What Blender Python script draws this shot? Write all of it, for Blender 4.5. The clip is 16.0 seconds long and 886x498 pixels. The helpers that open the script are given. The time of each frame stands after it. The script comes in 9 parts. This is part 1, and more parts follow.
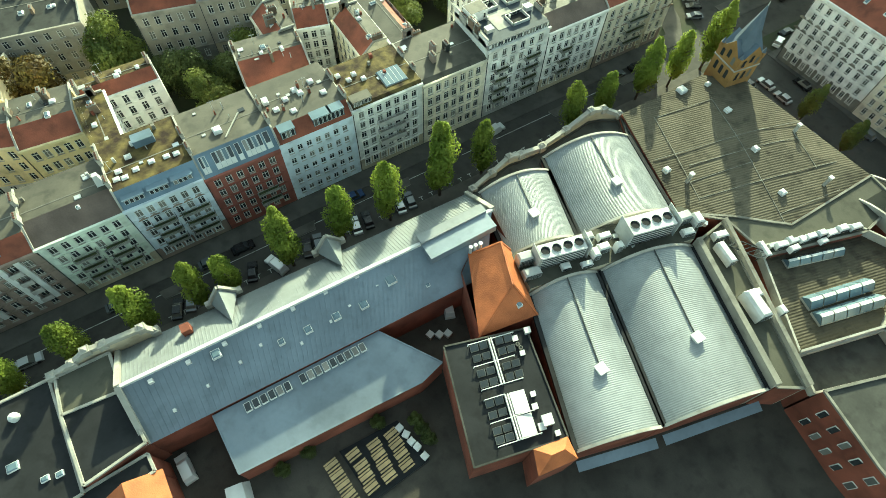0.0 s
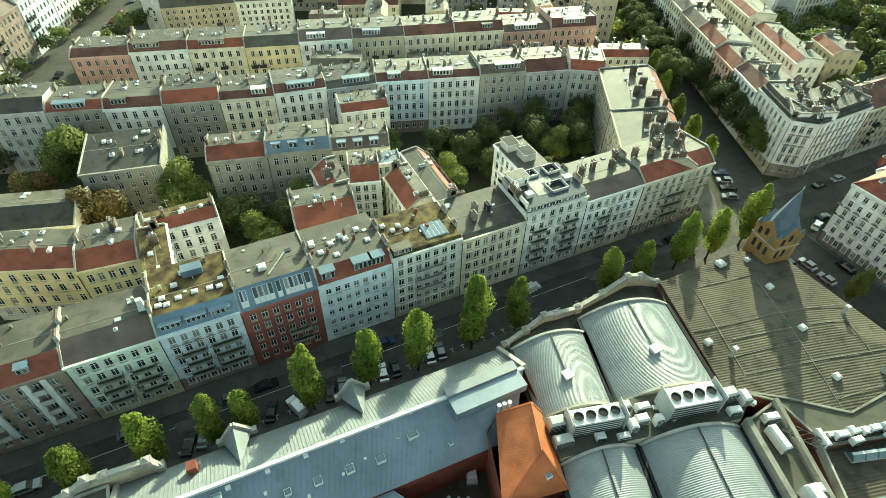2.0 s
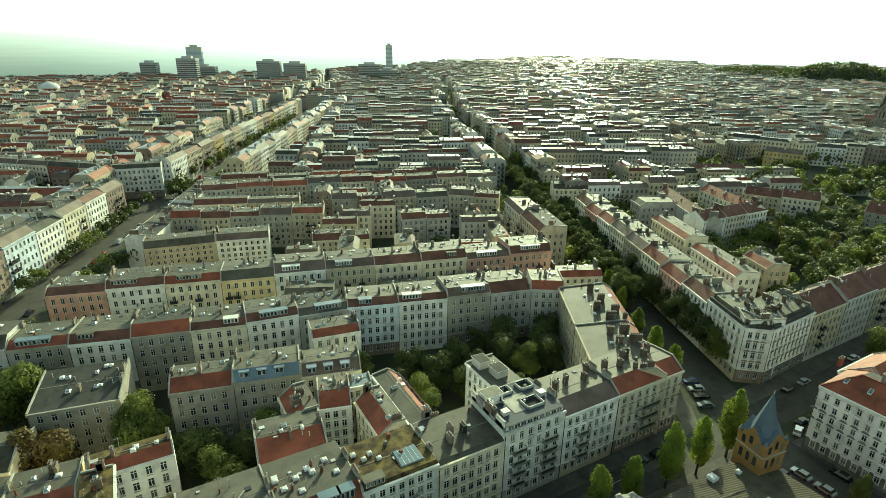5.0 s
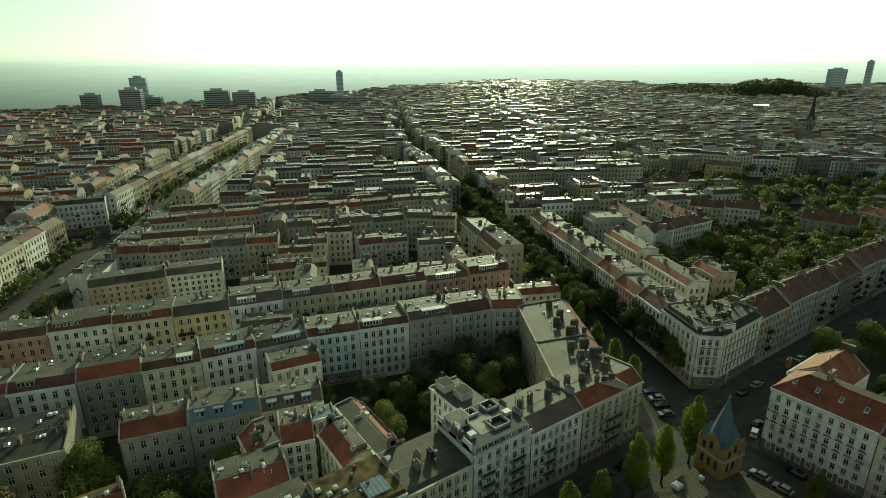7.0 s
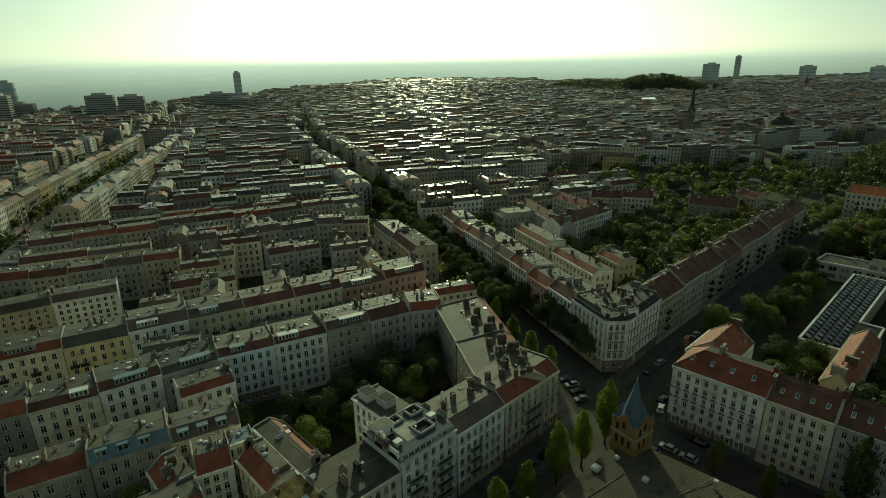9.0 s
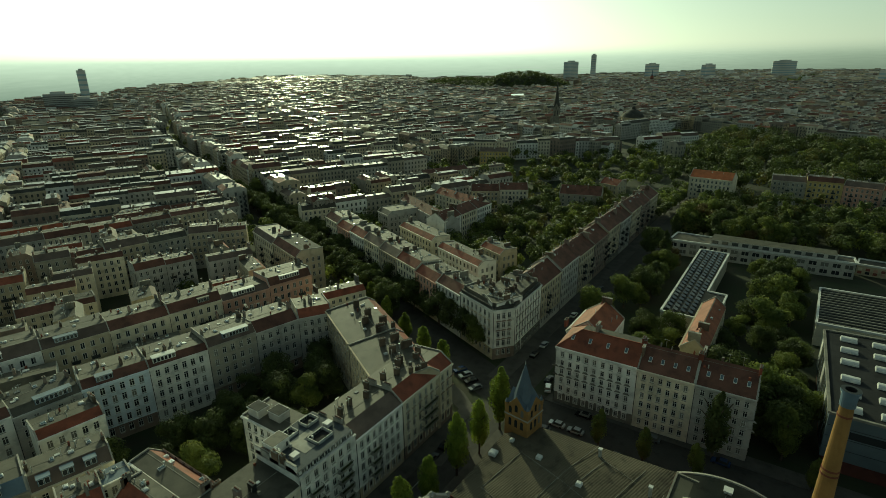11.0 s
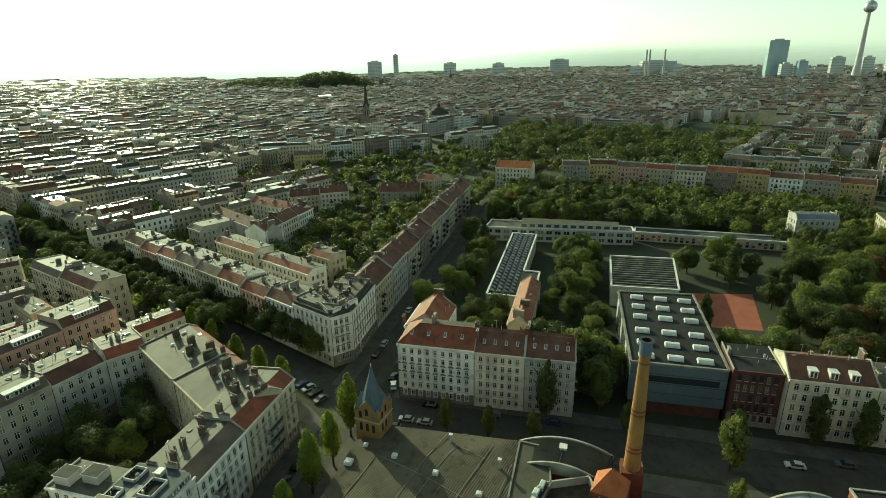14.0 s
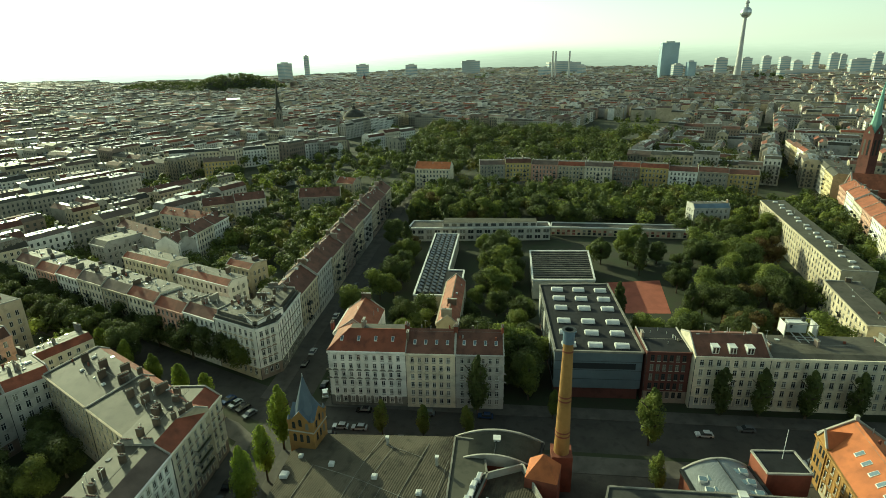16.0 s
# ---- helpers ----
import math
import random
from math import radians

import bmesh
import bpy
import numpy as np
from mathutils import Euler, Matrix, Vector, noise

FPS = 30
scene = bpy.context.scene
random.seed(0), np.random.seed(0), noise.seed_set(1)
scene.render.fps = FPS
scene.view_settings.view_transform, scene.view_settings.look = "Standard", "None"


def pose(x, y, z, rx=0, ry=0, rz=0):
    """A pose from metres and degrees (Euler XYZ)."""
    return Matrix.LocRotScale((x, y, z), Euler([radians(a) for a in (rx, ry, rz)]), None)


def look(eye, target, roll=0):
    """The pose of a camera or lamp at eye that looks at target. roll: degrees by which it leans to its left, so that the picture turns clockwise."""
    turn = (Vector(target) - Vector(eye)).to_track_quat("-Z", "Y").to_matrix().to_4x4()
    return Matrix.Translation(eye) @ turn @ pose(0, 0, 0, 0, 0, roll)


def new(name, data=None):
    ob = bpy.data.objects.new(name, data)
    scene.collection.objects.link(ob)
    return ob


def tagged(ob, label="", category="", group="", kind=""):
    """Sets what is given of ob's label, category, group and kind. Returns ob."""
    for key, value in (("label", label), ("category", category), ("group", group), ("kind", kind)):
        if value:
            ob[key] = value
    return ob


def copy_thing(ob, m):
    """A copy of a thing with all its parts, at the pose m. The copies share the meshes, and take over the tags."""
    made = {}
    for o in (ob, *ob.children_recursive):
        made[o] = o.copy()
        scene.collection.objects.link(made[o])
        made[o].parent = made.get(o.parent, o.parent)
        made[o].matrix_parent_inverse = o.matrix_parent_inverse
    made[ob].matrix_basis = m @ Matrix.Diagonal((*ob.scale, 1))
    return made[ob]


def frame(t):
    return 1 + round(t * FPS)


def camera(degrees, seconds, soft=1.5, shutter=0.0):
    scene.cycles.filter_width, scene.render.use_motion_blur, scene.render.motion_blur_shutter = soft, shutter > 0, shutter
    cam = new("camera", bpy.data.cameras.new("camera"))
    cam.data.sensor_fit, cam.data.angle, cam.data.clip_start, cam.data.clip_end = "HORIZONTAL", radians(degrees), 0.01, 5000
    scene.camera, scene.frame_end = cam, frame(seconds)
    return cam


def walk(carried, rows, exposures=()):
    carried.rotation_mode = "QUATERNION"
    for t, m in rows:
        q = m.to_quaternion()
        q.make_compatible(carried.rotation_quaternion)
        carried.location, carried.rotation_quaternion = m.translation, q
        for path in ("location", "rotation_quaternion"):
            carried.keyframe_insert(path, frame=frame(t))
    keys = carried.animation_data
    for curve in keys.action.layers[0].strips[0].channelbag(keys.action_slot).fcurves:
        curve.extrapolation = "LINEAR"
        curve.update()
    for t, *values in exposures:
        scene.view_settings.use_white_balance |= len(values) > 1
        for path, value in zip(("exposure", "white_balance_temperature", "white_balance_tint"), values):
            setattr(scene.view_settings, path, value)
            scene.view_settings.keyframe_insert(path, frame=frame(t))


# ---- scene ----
cam = camera(77.5, 16.0, soft=0.75)
PATH = [
    (0, (0.45, 0.05, 92.38), (3.241, 4.267, 83.753), 2.42),
    (0.5, (0.69, 0.03, 92.02), (3.547, 4.711, 83.661), 2.25),
    (1, (0.84, -0.08, 91.72), (3.798, 5.213, 83.770), 2.00),
    (1.5, (0.84, -0.23, 91.44), (3.929, 5.694, 84.006), 1.94),
    (2, (0.71, -0.38, 91.13), (3.972, 6.083, 84.241), 1.79),
    (2.5, (0.51, -0.50, 90.84), (3.998, 6.427, 84.529), 1.66),
    (3, (0.31, -0.60, 90.62), (3.975, 6.733, 84.894), 1.49),
    (3.5, (0.13, -0.67, 90.53), (3.969, 6.988, 85.374), 1.41),
    (4, (0.03, -0.75, 90.57), (4.083, 7.168, 86.009), 1.25),
    (4.5, (0.10, -0.84, 90.82), (4.471, 7.257, 86.912), 1.02),
    (7, (0.32, -0.91, 91.22), (5.655, 6.930, 88.059), -0.28),
    (7.5, (0.54, -0.95, 91.54), (6.145, 6.705, 88.378), -0.43),
    (8, (0.70, -0.94, 91.75), (6.583, 6.503, 88.589), -0.60),
    (8.5, (0.85, -0.78, 92.05), (7.017, 6.423, 88.875), -0.80),
    (9, (1.08, -0.34, 92.51), (7.603, 6.535, 89.306), -0.93),
    (11.5, (1.40, 0.25, 92.95), (9.491, 5.128, 89.664), -0.67),
    (12, (1.65, 0.67, 93.13), (9.981, 5.113, 89.832), -0.71),
    (12.5, (1.72, 0.89, 93.10), (10.294, 4.835, 89.808), -0.94),
    (13, (1.62, 1.11, 93.08), (10.412, 4.552, 89.782), -0.89),
    (13.5, (1.44, 1.38, 93.17), (10.416, 4.314, 89.864), -0.99),
    (14, (1.23, 1.64, 93.32), (10.344, 4.082, 90.004), -1.00),
    (14.5, (0.98, 1.84, 93.49), (10.177, 3.923, 90.173), -1.00),
    (15, (0.64, 2.03, 93.69), (9.911, 3.764, 90.369), -0.99),
    (15.5, (0.19, 2.23, 93.91), (9.520, 3.627, 90.585), -1.05),
    (16, (-0.34, 2.47, 94.14), (9.033, 3.525, 90.820), -1.02),
]
walk(cam, [(t, look(eye, target, roll)) for t, eye, target, roll in PATH],
     exposures=[(0, 1.5, 6350, -21), (3.5, 1.18, 6400, -21), (4.5, 0.87, 6550, -24), (7, -0.43, 6850, -27), (9, -1.04, 6850, -28), (11.5, -0.67, 6850, -28), (12.5, -0.22, 6850, -27), (14, 0.2, 6850, -26), (16, 0.27, 6850, -25)])

# ---- light ----
SUN_AZ, SUN_EL = radians(48.5), radians(19.2)      # from +x towards +y
world = bpy.data.worlds.new("sky")
scene.world = world
world.use_nodes = True
wn = world.node_tree.nodes
sky = wn.new("ShaderNodeTexSky")
sky.sky_type, sky.sun_disc = "NISHITA", False
sky.sun_elevation, sky.sun_rotation = SUN_EL, radians(90) - SUN_AZ
sky.air_density, sky.dust_density, sky.ozone_density = 1.0, 1.0, 2.0
# the bright haze round the low sun, and along the horizon
wl = world.node_tree.links
coord, dot, power, glow, add = wn.new("ShaderNodeTexCoord"), wn.new("ShaderNodeVectorMath"), wn.new("ShaderNodeMath"), wn.new("ShaderNodeMix"), wn.new("ShaderNodeMix")
dot.operation, power.operation = "DOT_PRODUCT", "POWER"
dot.inputs[1].default_value = (math.cos(SUN_EL) * math.cos(SUN_AZ), math.cos(SUN_EL) * math.sin(SUN_AZ), math.sin(SUN_EL))
clampdot = wn.new("ShaderNodeMath")
clampdot.operation = "MAXIMUM"
clampdot.inputs[1].default_value = 0.0
wl.new(coord.outputs["Generated"], dot.inputs[0])
wl.new(dot.outputs["Value"], clampdot.inputs[0])
wl.new(clampdot.outputs[0], power.inputs[0])
power.inputs[1].default_value = 8.0
glow.data_type = add.data_type = "RGBA"
glow.inputs[6].default_value, glow.inputs[7].default_value = (0.5, 0.55, 0.5, 1), (17, 17, 14.5, 1)
wl.new(power.outputs[0], glow.inputs[0])
add.blend_type = "ADD"
add.inputs[0].default_value = 1.0
pale, height, low, lowpow, band, both = wn.new("ShaderNodeHueSaturation"), wn.new("ShaderNodeSeparateXYZ"), wn.new("ShaderNodeMath"), wn.new("ShaderNodeMath"), wn.new("ShaderNodeMix"), wn.new("ShaderNodeMix")
pale.inputs["Saturation"].default_value = 0.6
wl.new(sky.outputs[0], pale.inputs["Color"])
wl.new(coord.outputs["Generated"], height.inputs[0])
absz = wn.new("ShaderNodeMath")
absz.operation, low.operation, lowpow.operation = "ABSOLUTE", "SUBTRACT", "POWER"
wl.new(height.outputs[2], absz.inputs[0])
low.inputs[0].default_value = 1.0
wl.new(absz.outputs[0], low.inputs[1])
wl.new(low.outputs[0], lowpow.inputs[0])
lowpow.inputs[1].default_value = 6.0
band.data_type = both.data_type = "RGBA"
band.inputs[6].default_value, band.inputs[7].default_value = (0, 0, 0, 1), (6.6, 7.2, 6.9, 1)
toward, veil = wn.new("ShaderNodeMath"), wn.new("ShaderNodeMath")
toward.operation, veil.operation = "MULTIPLY_ADD", "MULTIPLY"
toward.inputs[1].default_value, toward.inputs[2].default_value = 0.62, 0.42
wl.new(clampdot.outputs[0], toward.inputs[0])
wl.new(toward.outputs[0], veil.inputs[0])
wl.new(lowpow.outputs[0], veil.inputs[1])
wl.new(veil.outputs[0], band.inputs[0])
both.blend_type = "ADD"
both.inputs[0].default_value = 1.0
wl.new(pale.outputs[0], both.inputs[6])
wl.new(band.outputs[2], both.inputs[7])
wl.new(both.outputs[2], add.inputs[6])
wl.new(glow.outputs[2], add.inputs[7])
wl.new(add.outputs[2], wn["Background"].inputs[0])
wn["Background"].inputs[1].default_value = 0.099
sun = new("sun", bpy.data.lights.new("sun", "SUN"))
sun.data.energy, sun.data.angle, sun.data.color = 4.6, radians(0.6), (1.0, 0.90, 0.66)
sun_from = Vector((math.cos(SUN_EL) * math.cos(SUN_AZ), math.cos(SUN_EL) * math.sin(SUN_AZ), math.sin(SUN_EL)))
sun.matrix_world = look(sun_from * 300, (0, 0, 0))


# ---- materials ----
def mat(name, color, rough=0.8, scale=1.5, vary=0.25, fine=12.0, bump=0.15, metal=0.0, spec=0.4, hue=None, per_object=0.0, stain=0.0, ripple=None):
    """A surface with grain at two scales; hue: a second colour in large patches; stain: dark streaks and blots."""
    m = bpy.data.materials.new(name)
    m.use_nodes = True
    nt = m.node_tree
    N, L = nt.nodes, nt.links
    bsdf = N["Principled BSDF"]
    geo = N.new("ShaderNodeNewGeometry")
    big, small = N.new("ShaderNodeTexNoise"), N.new("ShaderNodeTexNoise")
    big.inputs["Scale"].default_value, small.inputs["Scale"].default_value = scale * 0.2, fine * 0.25
    big.inputs["Detail"].default_value = small.inputs["Detail"].default_value = 4
    for n in (big, small):
        L.new(geo.outputs["Position"], n.inputs["Vector"])
    mix = N.new("ShaderNodeMix")
    mix.data_type = "RGBA"
    dark = tuple(c * (1 - vary) for c in color)
    mix.inputs[6].default_value, mix.inputs[7].default_value = (*dark, 1), (*(hue or tuple(min(1, c * (1 + vary * 0.6)) for c in color)), 1)
    ramp = N.new("ShaderNodeMapRange")
    ramp.inputs[1].default_value, ramp.inputs[2].default_value = 0.35, 0.65
    L.new(big.outputs[0], ramp.inputs[0])
    L.new(ramp.outputs[0], mix.inputs[0])
    hsv = N.new("ShaderNodeHueSaturation")
    L.new(mix.outputs[2], hsv.inputs["Color"])
    val = N.new("ShaderNodeMath")
    val.operation = "MULTIPLY_ADD"
    L.new(small.outputs[0], val.inputs[0])
    val.inputs[1].default_value, val.inputs[2].default_value = vary * 0.9, 1 - vary * 0.45
    out = val.outputs[0]
    if per_object:
        info, m2 = N.new("ShaderNodeObjectInfo"), N.new("ShaderNodeMath")
        m2.operation = "MULTIPLY_ADD"
        L.new(info.outputs["Random"], m2.inputs[0])
        m2.inputs[1].default_value, m2.inputs[2].default_value = per_object * 2, 1 - per_object
        m3 = N.new("ShaderNodeMath")
        m3.operation = "MULTIPLY"
        L.new(out, m3.inputs[0])
        L.new(m2.outputs[0], m3.inputs[1])
        out = m3.outputs[0]
    if stain:
        st, mr, m4 = N.new("ShaderNodeTexNoise"), N.new("ShaderNodeMapRange"), N.new("ShaderNodeMath")
        st.inputs["Scale"].default_value, st.inputs["Detail"].default_value = 0.45, 6
        L.new(geo.outputs["Position"], st.inputs["Vector"])
        mr.inputs[1].default_value, mr.inputs[2].default_value = 0.52, 0.68
        mr.inputs[3].default_value, mr.inputs[4].default_value = 1.0, 1 - stain
        L.new(st.outputs[0], mr.inputs[0])
        m4.operation = "MULTIPLY"
        L.new(out, m4.inputs[0])
        L.new(mr.outputs[0], m4.inputs[1])
        out = m4.outputs[0]
    L.new(out, hsv.inputs["Value"])
    L.new(hsv.outputs[0], bsdf.inputs["Base Color"])
    bsdf.inputs["Roughness"].default_value, bsdf.inputs["Metallic"].default_value = rough, metal
    bsdf.inputs["Specular IOR Level"].default_value = spec
    if bump:
        b = N.new("ShaderNodeBump")
        b.inputs["Strength"].default_value, b.inputs["Distance"].default_value = bump, 0.1
        L.new(small.outputs[0], b.inputs["Height"])
        if ripple:
            along, wave, both_, b.inputs["Distance"].default_value = N.new("ShaderNodeVectorMath"), N.new("ShaderNodeMath"), N.new("ShaderNodeMath"), 0.25
            along.operation, wave.operation, both_.operation = "DOT_PRODUCT", "SINE", "MULTIPLY_ADD"
            along.inputs[1].default_value = ripple
            L.new(geo.outputs["Position"], along.inputs[0])
            L.new(along.outputs["Value"], wave.inputs[0])
            L.new(wave.outputs[0], both_.inputs[0])
            both_.inputs[1].default_value = 0.5
            L.new(small.outputs[0], both_.inputs[2])
            L.new(both_.outputs[0], b.inputs["Height"])
        L.new(b.outputs[0], bsdf.inputs["Normal"])
    return m


def leaf_mat(name, color, hue, thin=0.5):
    m = mat(name, color, 0.6, 1.2, 0.35, 6, 0, spec=0.3, hue=hue, per_object=0.18)
    bsdf = m.node_tree.nodes["Principled BSDF"]
    tr, add = m.node_tree.nodes.new("ShaderNodeBsdfTranslucent"), m.node_tree.nodes.new("ShaderNodeMixShader")
    m.node_tree.links.new(bsdf.inputs["Base Color"].links[0].from_socket, tr.inputs[0])
    add.inputs[0].default_value = thin
    m.node_tree.links.new(bsdf.outputs[0], add.inputs[1])
    m.node_tree.links.new(tr.outputs[0], add.inputs[2])
    m.node_tree.links.new(add.outputs[0], m.node_tree.nodes["Material Output"].inputs[0])
    return m


ASPHALT = mat("asphalt", (0.052, 0.048, 0.042), 0.85, 0.6, 0.25, 8, stain=0.3)
PAVING = mat("paving", (0.09, 0.083, 0.072), 0.9, 1.0, 0.25, 14, stain=0.25)
COBBLE = mat("yard_cobble", (0.064, 0.056, 0.046), 0.95, 0.8, 0.3, 18, bump=0.4, stain=0.25)
EARTH = mat("courtyard_earth", (0.06, 0.058, 0.036), 0.95, 0.5, 0.4, 6, hue=(0.03, 0.042, 0.016))
FELT = mat("roofing_felt", (0.082, 0.075, 0.057), 0.7, 0.8, 0.3, 10, 0.14, spec=0.32, per_object=0.25, stain=0.35)
DARKFELT = mat("dark_roofing_felt", (0.021, 0.022, 0.024), 0.85, 0.8, 0.25, 9, 0.1, spec=0.2, stain=0.3)
TILE = mat("red_roof_tile", (0.23, 0.068, 0.037), 0.75, 1.2, 0.3, 16, 0.5, per_object=0.15, stain=0.3)
ORANGE = mat("orange_roof_tile", (0.42, 0.125, 0.042), 0.7, 1.5, 0.2, 22, 0.5, stain=0.2)
REDORANGE = mat("red_orange_roof_tile", (0.27, 0.088, 0.045), 0.75, 1.5, 0.25, 22, 0.5, stain=0.25)
BROWNTILE = mat("brown_roof_tile", (0.13, 0.095, 0.075), 0.75, 1.2, 0.3, 16, 0.4, per_object=0.15)
DARKTILE = mat("dark_red_roof_tile", (0.13, 0.058, 0.04), 0.8, 1.2, 0.3, 16, 0.4, per_object=0.15, stain=0.3)
SLATE = mat("blue_grey_sheet", (0.12, 0.17, 0.22), 0.55, 1.0, 0.25, 8, 0.1, spec=0.5, per_object=0.1)
SEDUM = mat("sedum_roof", (0.2, 0.088, 0.03), 0.95, 2.2, 0.9, 5, 1.0, hue=(0.13, 0.098, 0.03), stain=0.6)
ZINC = mat("zinc_sheet", (0.19, 0.225, 0.265), 0.58, 0.5, 0.2, 7, 0.05, metal=0.25, spec=0.5, stain=0.14)
RIBZINC = mat("ribbed_zinc", (0.225, 0.24, 0.245), 0.55, 0.5, 0.18, 6, 0.05, metal=0.15, spec=0.5, stain=0.12)
GLOSSFELT = mat("bitumen_sheet", (0.12, 0.12, 0.11), 0.36, 0.8, 0.25, 10, 0.06, spec=0.7, stain=0.25)
GREYFELT = mat("grey_roofing_felt", (0.06, 0.06, 0.053), 0.85, 0.8, 0.3, 9, 0.12, spec=0.25, stain=0.35)
STONE = mat("weathered_stone", (0.2, 0.19, 0.16), 0.85, 1.5, 0.3, 10, 0.1, stain=0.3)
LIGHTGREY = mat("grey_machine_paint", (0.42, 0.43, 0.41), 0.55, 1.5, 0.15, 8, 0.05, stain=0.2)
RIPPLEFELT = mat("rippled_felt", (0.092, 0.08, 0.057), 0.88, 0.4, 0.3, 12, 0.3, spec=0.2, stain=0.4, ripple=(3.0, 11.8, 0))
SOOT = mat("sooty_chimney_brick", (0.135, 0.098, 0.068), 0.9, 1.5, 0.35, 14, 0.25, per_object=0.2, stain=0.4)
SANDFELT = mat("weathered_felt", (0.085, 0.083, 0.065), 0.9, 0.5, 0.18, 12, 0.15, spec=0.2, stain=0.25)
METAL = mat("galvanised_metal", (0.55, 0.57, 0.56), 0.4, 2.0, 0.15, 10, 0.05, metal=0.5)
WHITE = mat("white_paint", (0.62, 0.62, 0.59), 0.6, 1.5, 0.1, 8, 0.05, stain=0.12)
COPING = mat("stone_coping", (0.36, 0.345, 0.30), 0.8, 1.5, 0.2, 10, 0.1, stain=0.25)
BRICK = mat("red_brick", (0.2, 0.06, 0.036), 0.85, 1.0, 0.3, 26, 0.3, stain=0.25)
YELLOWBRICK = mat("yellow_brick", (0.31, 0.172, 0.055), 0.85, 1.0, 0.22, 26, 0.3, stain=0.2)
BLUESLATE = mat("blue_spire_slate", (0.095, 0.125, 0.16), 0.65, 1.0, 0.2, 16, 0.2, spec=0.5)
GLASS = mat("window_glass", (0.03, 0.034, 0.037), 0.06, 1.0, 0.2, 3, 0, spec=0.7)
gn, gl_ = GLASS.node_tree.nodes, GLASS.node_tree.links
gi, gg, gsum, gfr, gmap, gmix = gn.new("ShaderNodeObjectInfo"), gn.new("ShaderNodeNewGeometry"), gn.new("ShaderNodeMath"), gn.new("ShaderNodeMath"), gn.new("ShaderNodeMapRange"), gn.new("ShaderNodeMix")
gsum.operation, gfr.operation, gmix.data_type = "ADD", "FRACT", "RGBA"
gl_.new(gi.outputs["Random"], gsum.inputs[0])
gl_.new(gg.outputs["Random Per Island"], gsum.inputs[1])
gl_.new(gsum.outputs[0], gfr.inputs[0])
gl_.new(gfr.outputs[0], gmap.inputs[0])
gmap.inputs[1].default_value, gmap.inputs[2].default_value = 0.62, 1.0
gmix.inputs[6].default_value, gmix.inputs[7].default_value = (0.028, 0.032, 0.035, 1), (0.24, 0.23, 0.2, 1)
gl_.new(gmap.outputs[0], gmix.inputs[0])
gl_.new(gmix.outputs[2], gn["Principled BSDF"].inputs["Base Color"])
# paler than window_glass: haze over far windows is put into the colour
FARGLASS = mat("far_window_glass", (0.075, 0.08, 0.078), 0.2, 1.0, 0.2, 3, 0, spec=0.6)
SKYGLASS = mat("skylight_glass", (0.12, 0.17, 0.20), 0.12, 1.0, 0.2, 3, 0, spec=0.8)
FRAME = mat("window_frame", (0.62, 0.62, 0.58), 0.6, 2, 0.1, 8, 0)
IRON = mat("dark_iron", (0.035, 0.04, 0.04), 0.5, 2, 0.2, 8, 0, metal=0.3)
WOOD = mat("bench_wood", (0.45, 0.34, 0.18), 0.7, 3, 0.2, 20, 0.1)
BARK = mat("bark", (0.09, 0.07, 0.05), 0.95, 3, 0.3, 14, 0.5)
LEAF = leaf_mat("green_leaf", (0.15, 0.195, 0.045), (0.22, 0.245, 0.055), 0.45)
LEAFBRIGHT = leaf_mat("poplar_leaf", (0.21, 0.285, 0.04), (0.28, 0.33, 0.052))
LEAFDARK = leaf_mat("dark_leaf", (0.08, 0.103, 0.03), (0.112, 0.135, 0.037), 0.38)
LEAFOLIVE = leaf_mat("olive_leaf", (0.17, 0.145, 0.04), (0.15, 0.16, 0.04), 0.4)
LEAFGOLD = leaf_mat("autumn_leaf", (0.155, 0.095, 0.03), (0.14, 0.115, 0.036), 0.4)
WALLS = {k: mat("plaster_" + k, c, 0.88, 0.8, 0.16, 10, 0.15, per_object=0.1, stain=0.26) for k, c in {
    "white": (0.76, 0.74, 0.68), "cream": (0.68, 0.61, 0.47), "palegreen": (0.64, 0.69, 0.58), "paleblue": (0.63, 0.69, 0.73),
    "blue": (0.30, 0.42, 0.58), "red": (0.25, 0.085, 0.062), "darkred": (0.10, 0.035, 0.028), "brown": (0.26, 0.20, 0.16), "yellow": (0.66, 0.54, 0.31),
    "grey": (0.46, 0.44, 0.40), "tan": (0.49, 0.42, 0.30), "pink": (0.55, 0.33, 0.25), "ochre": (0.5, 0.38, 0.16), "drab": (0.36, 0.33, 0.27)}.items()}


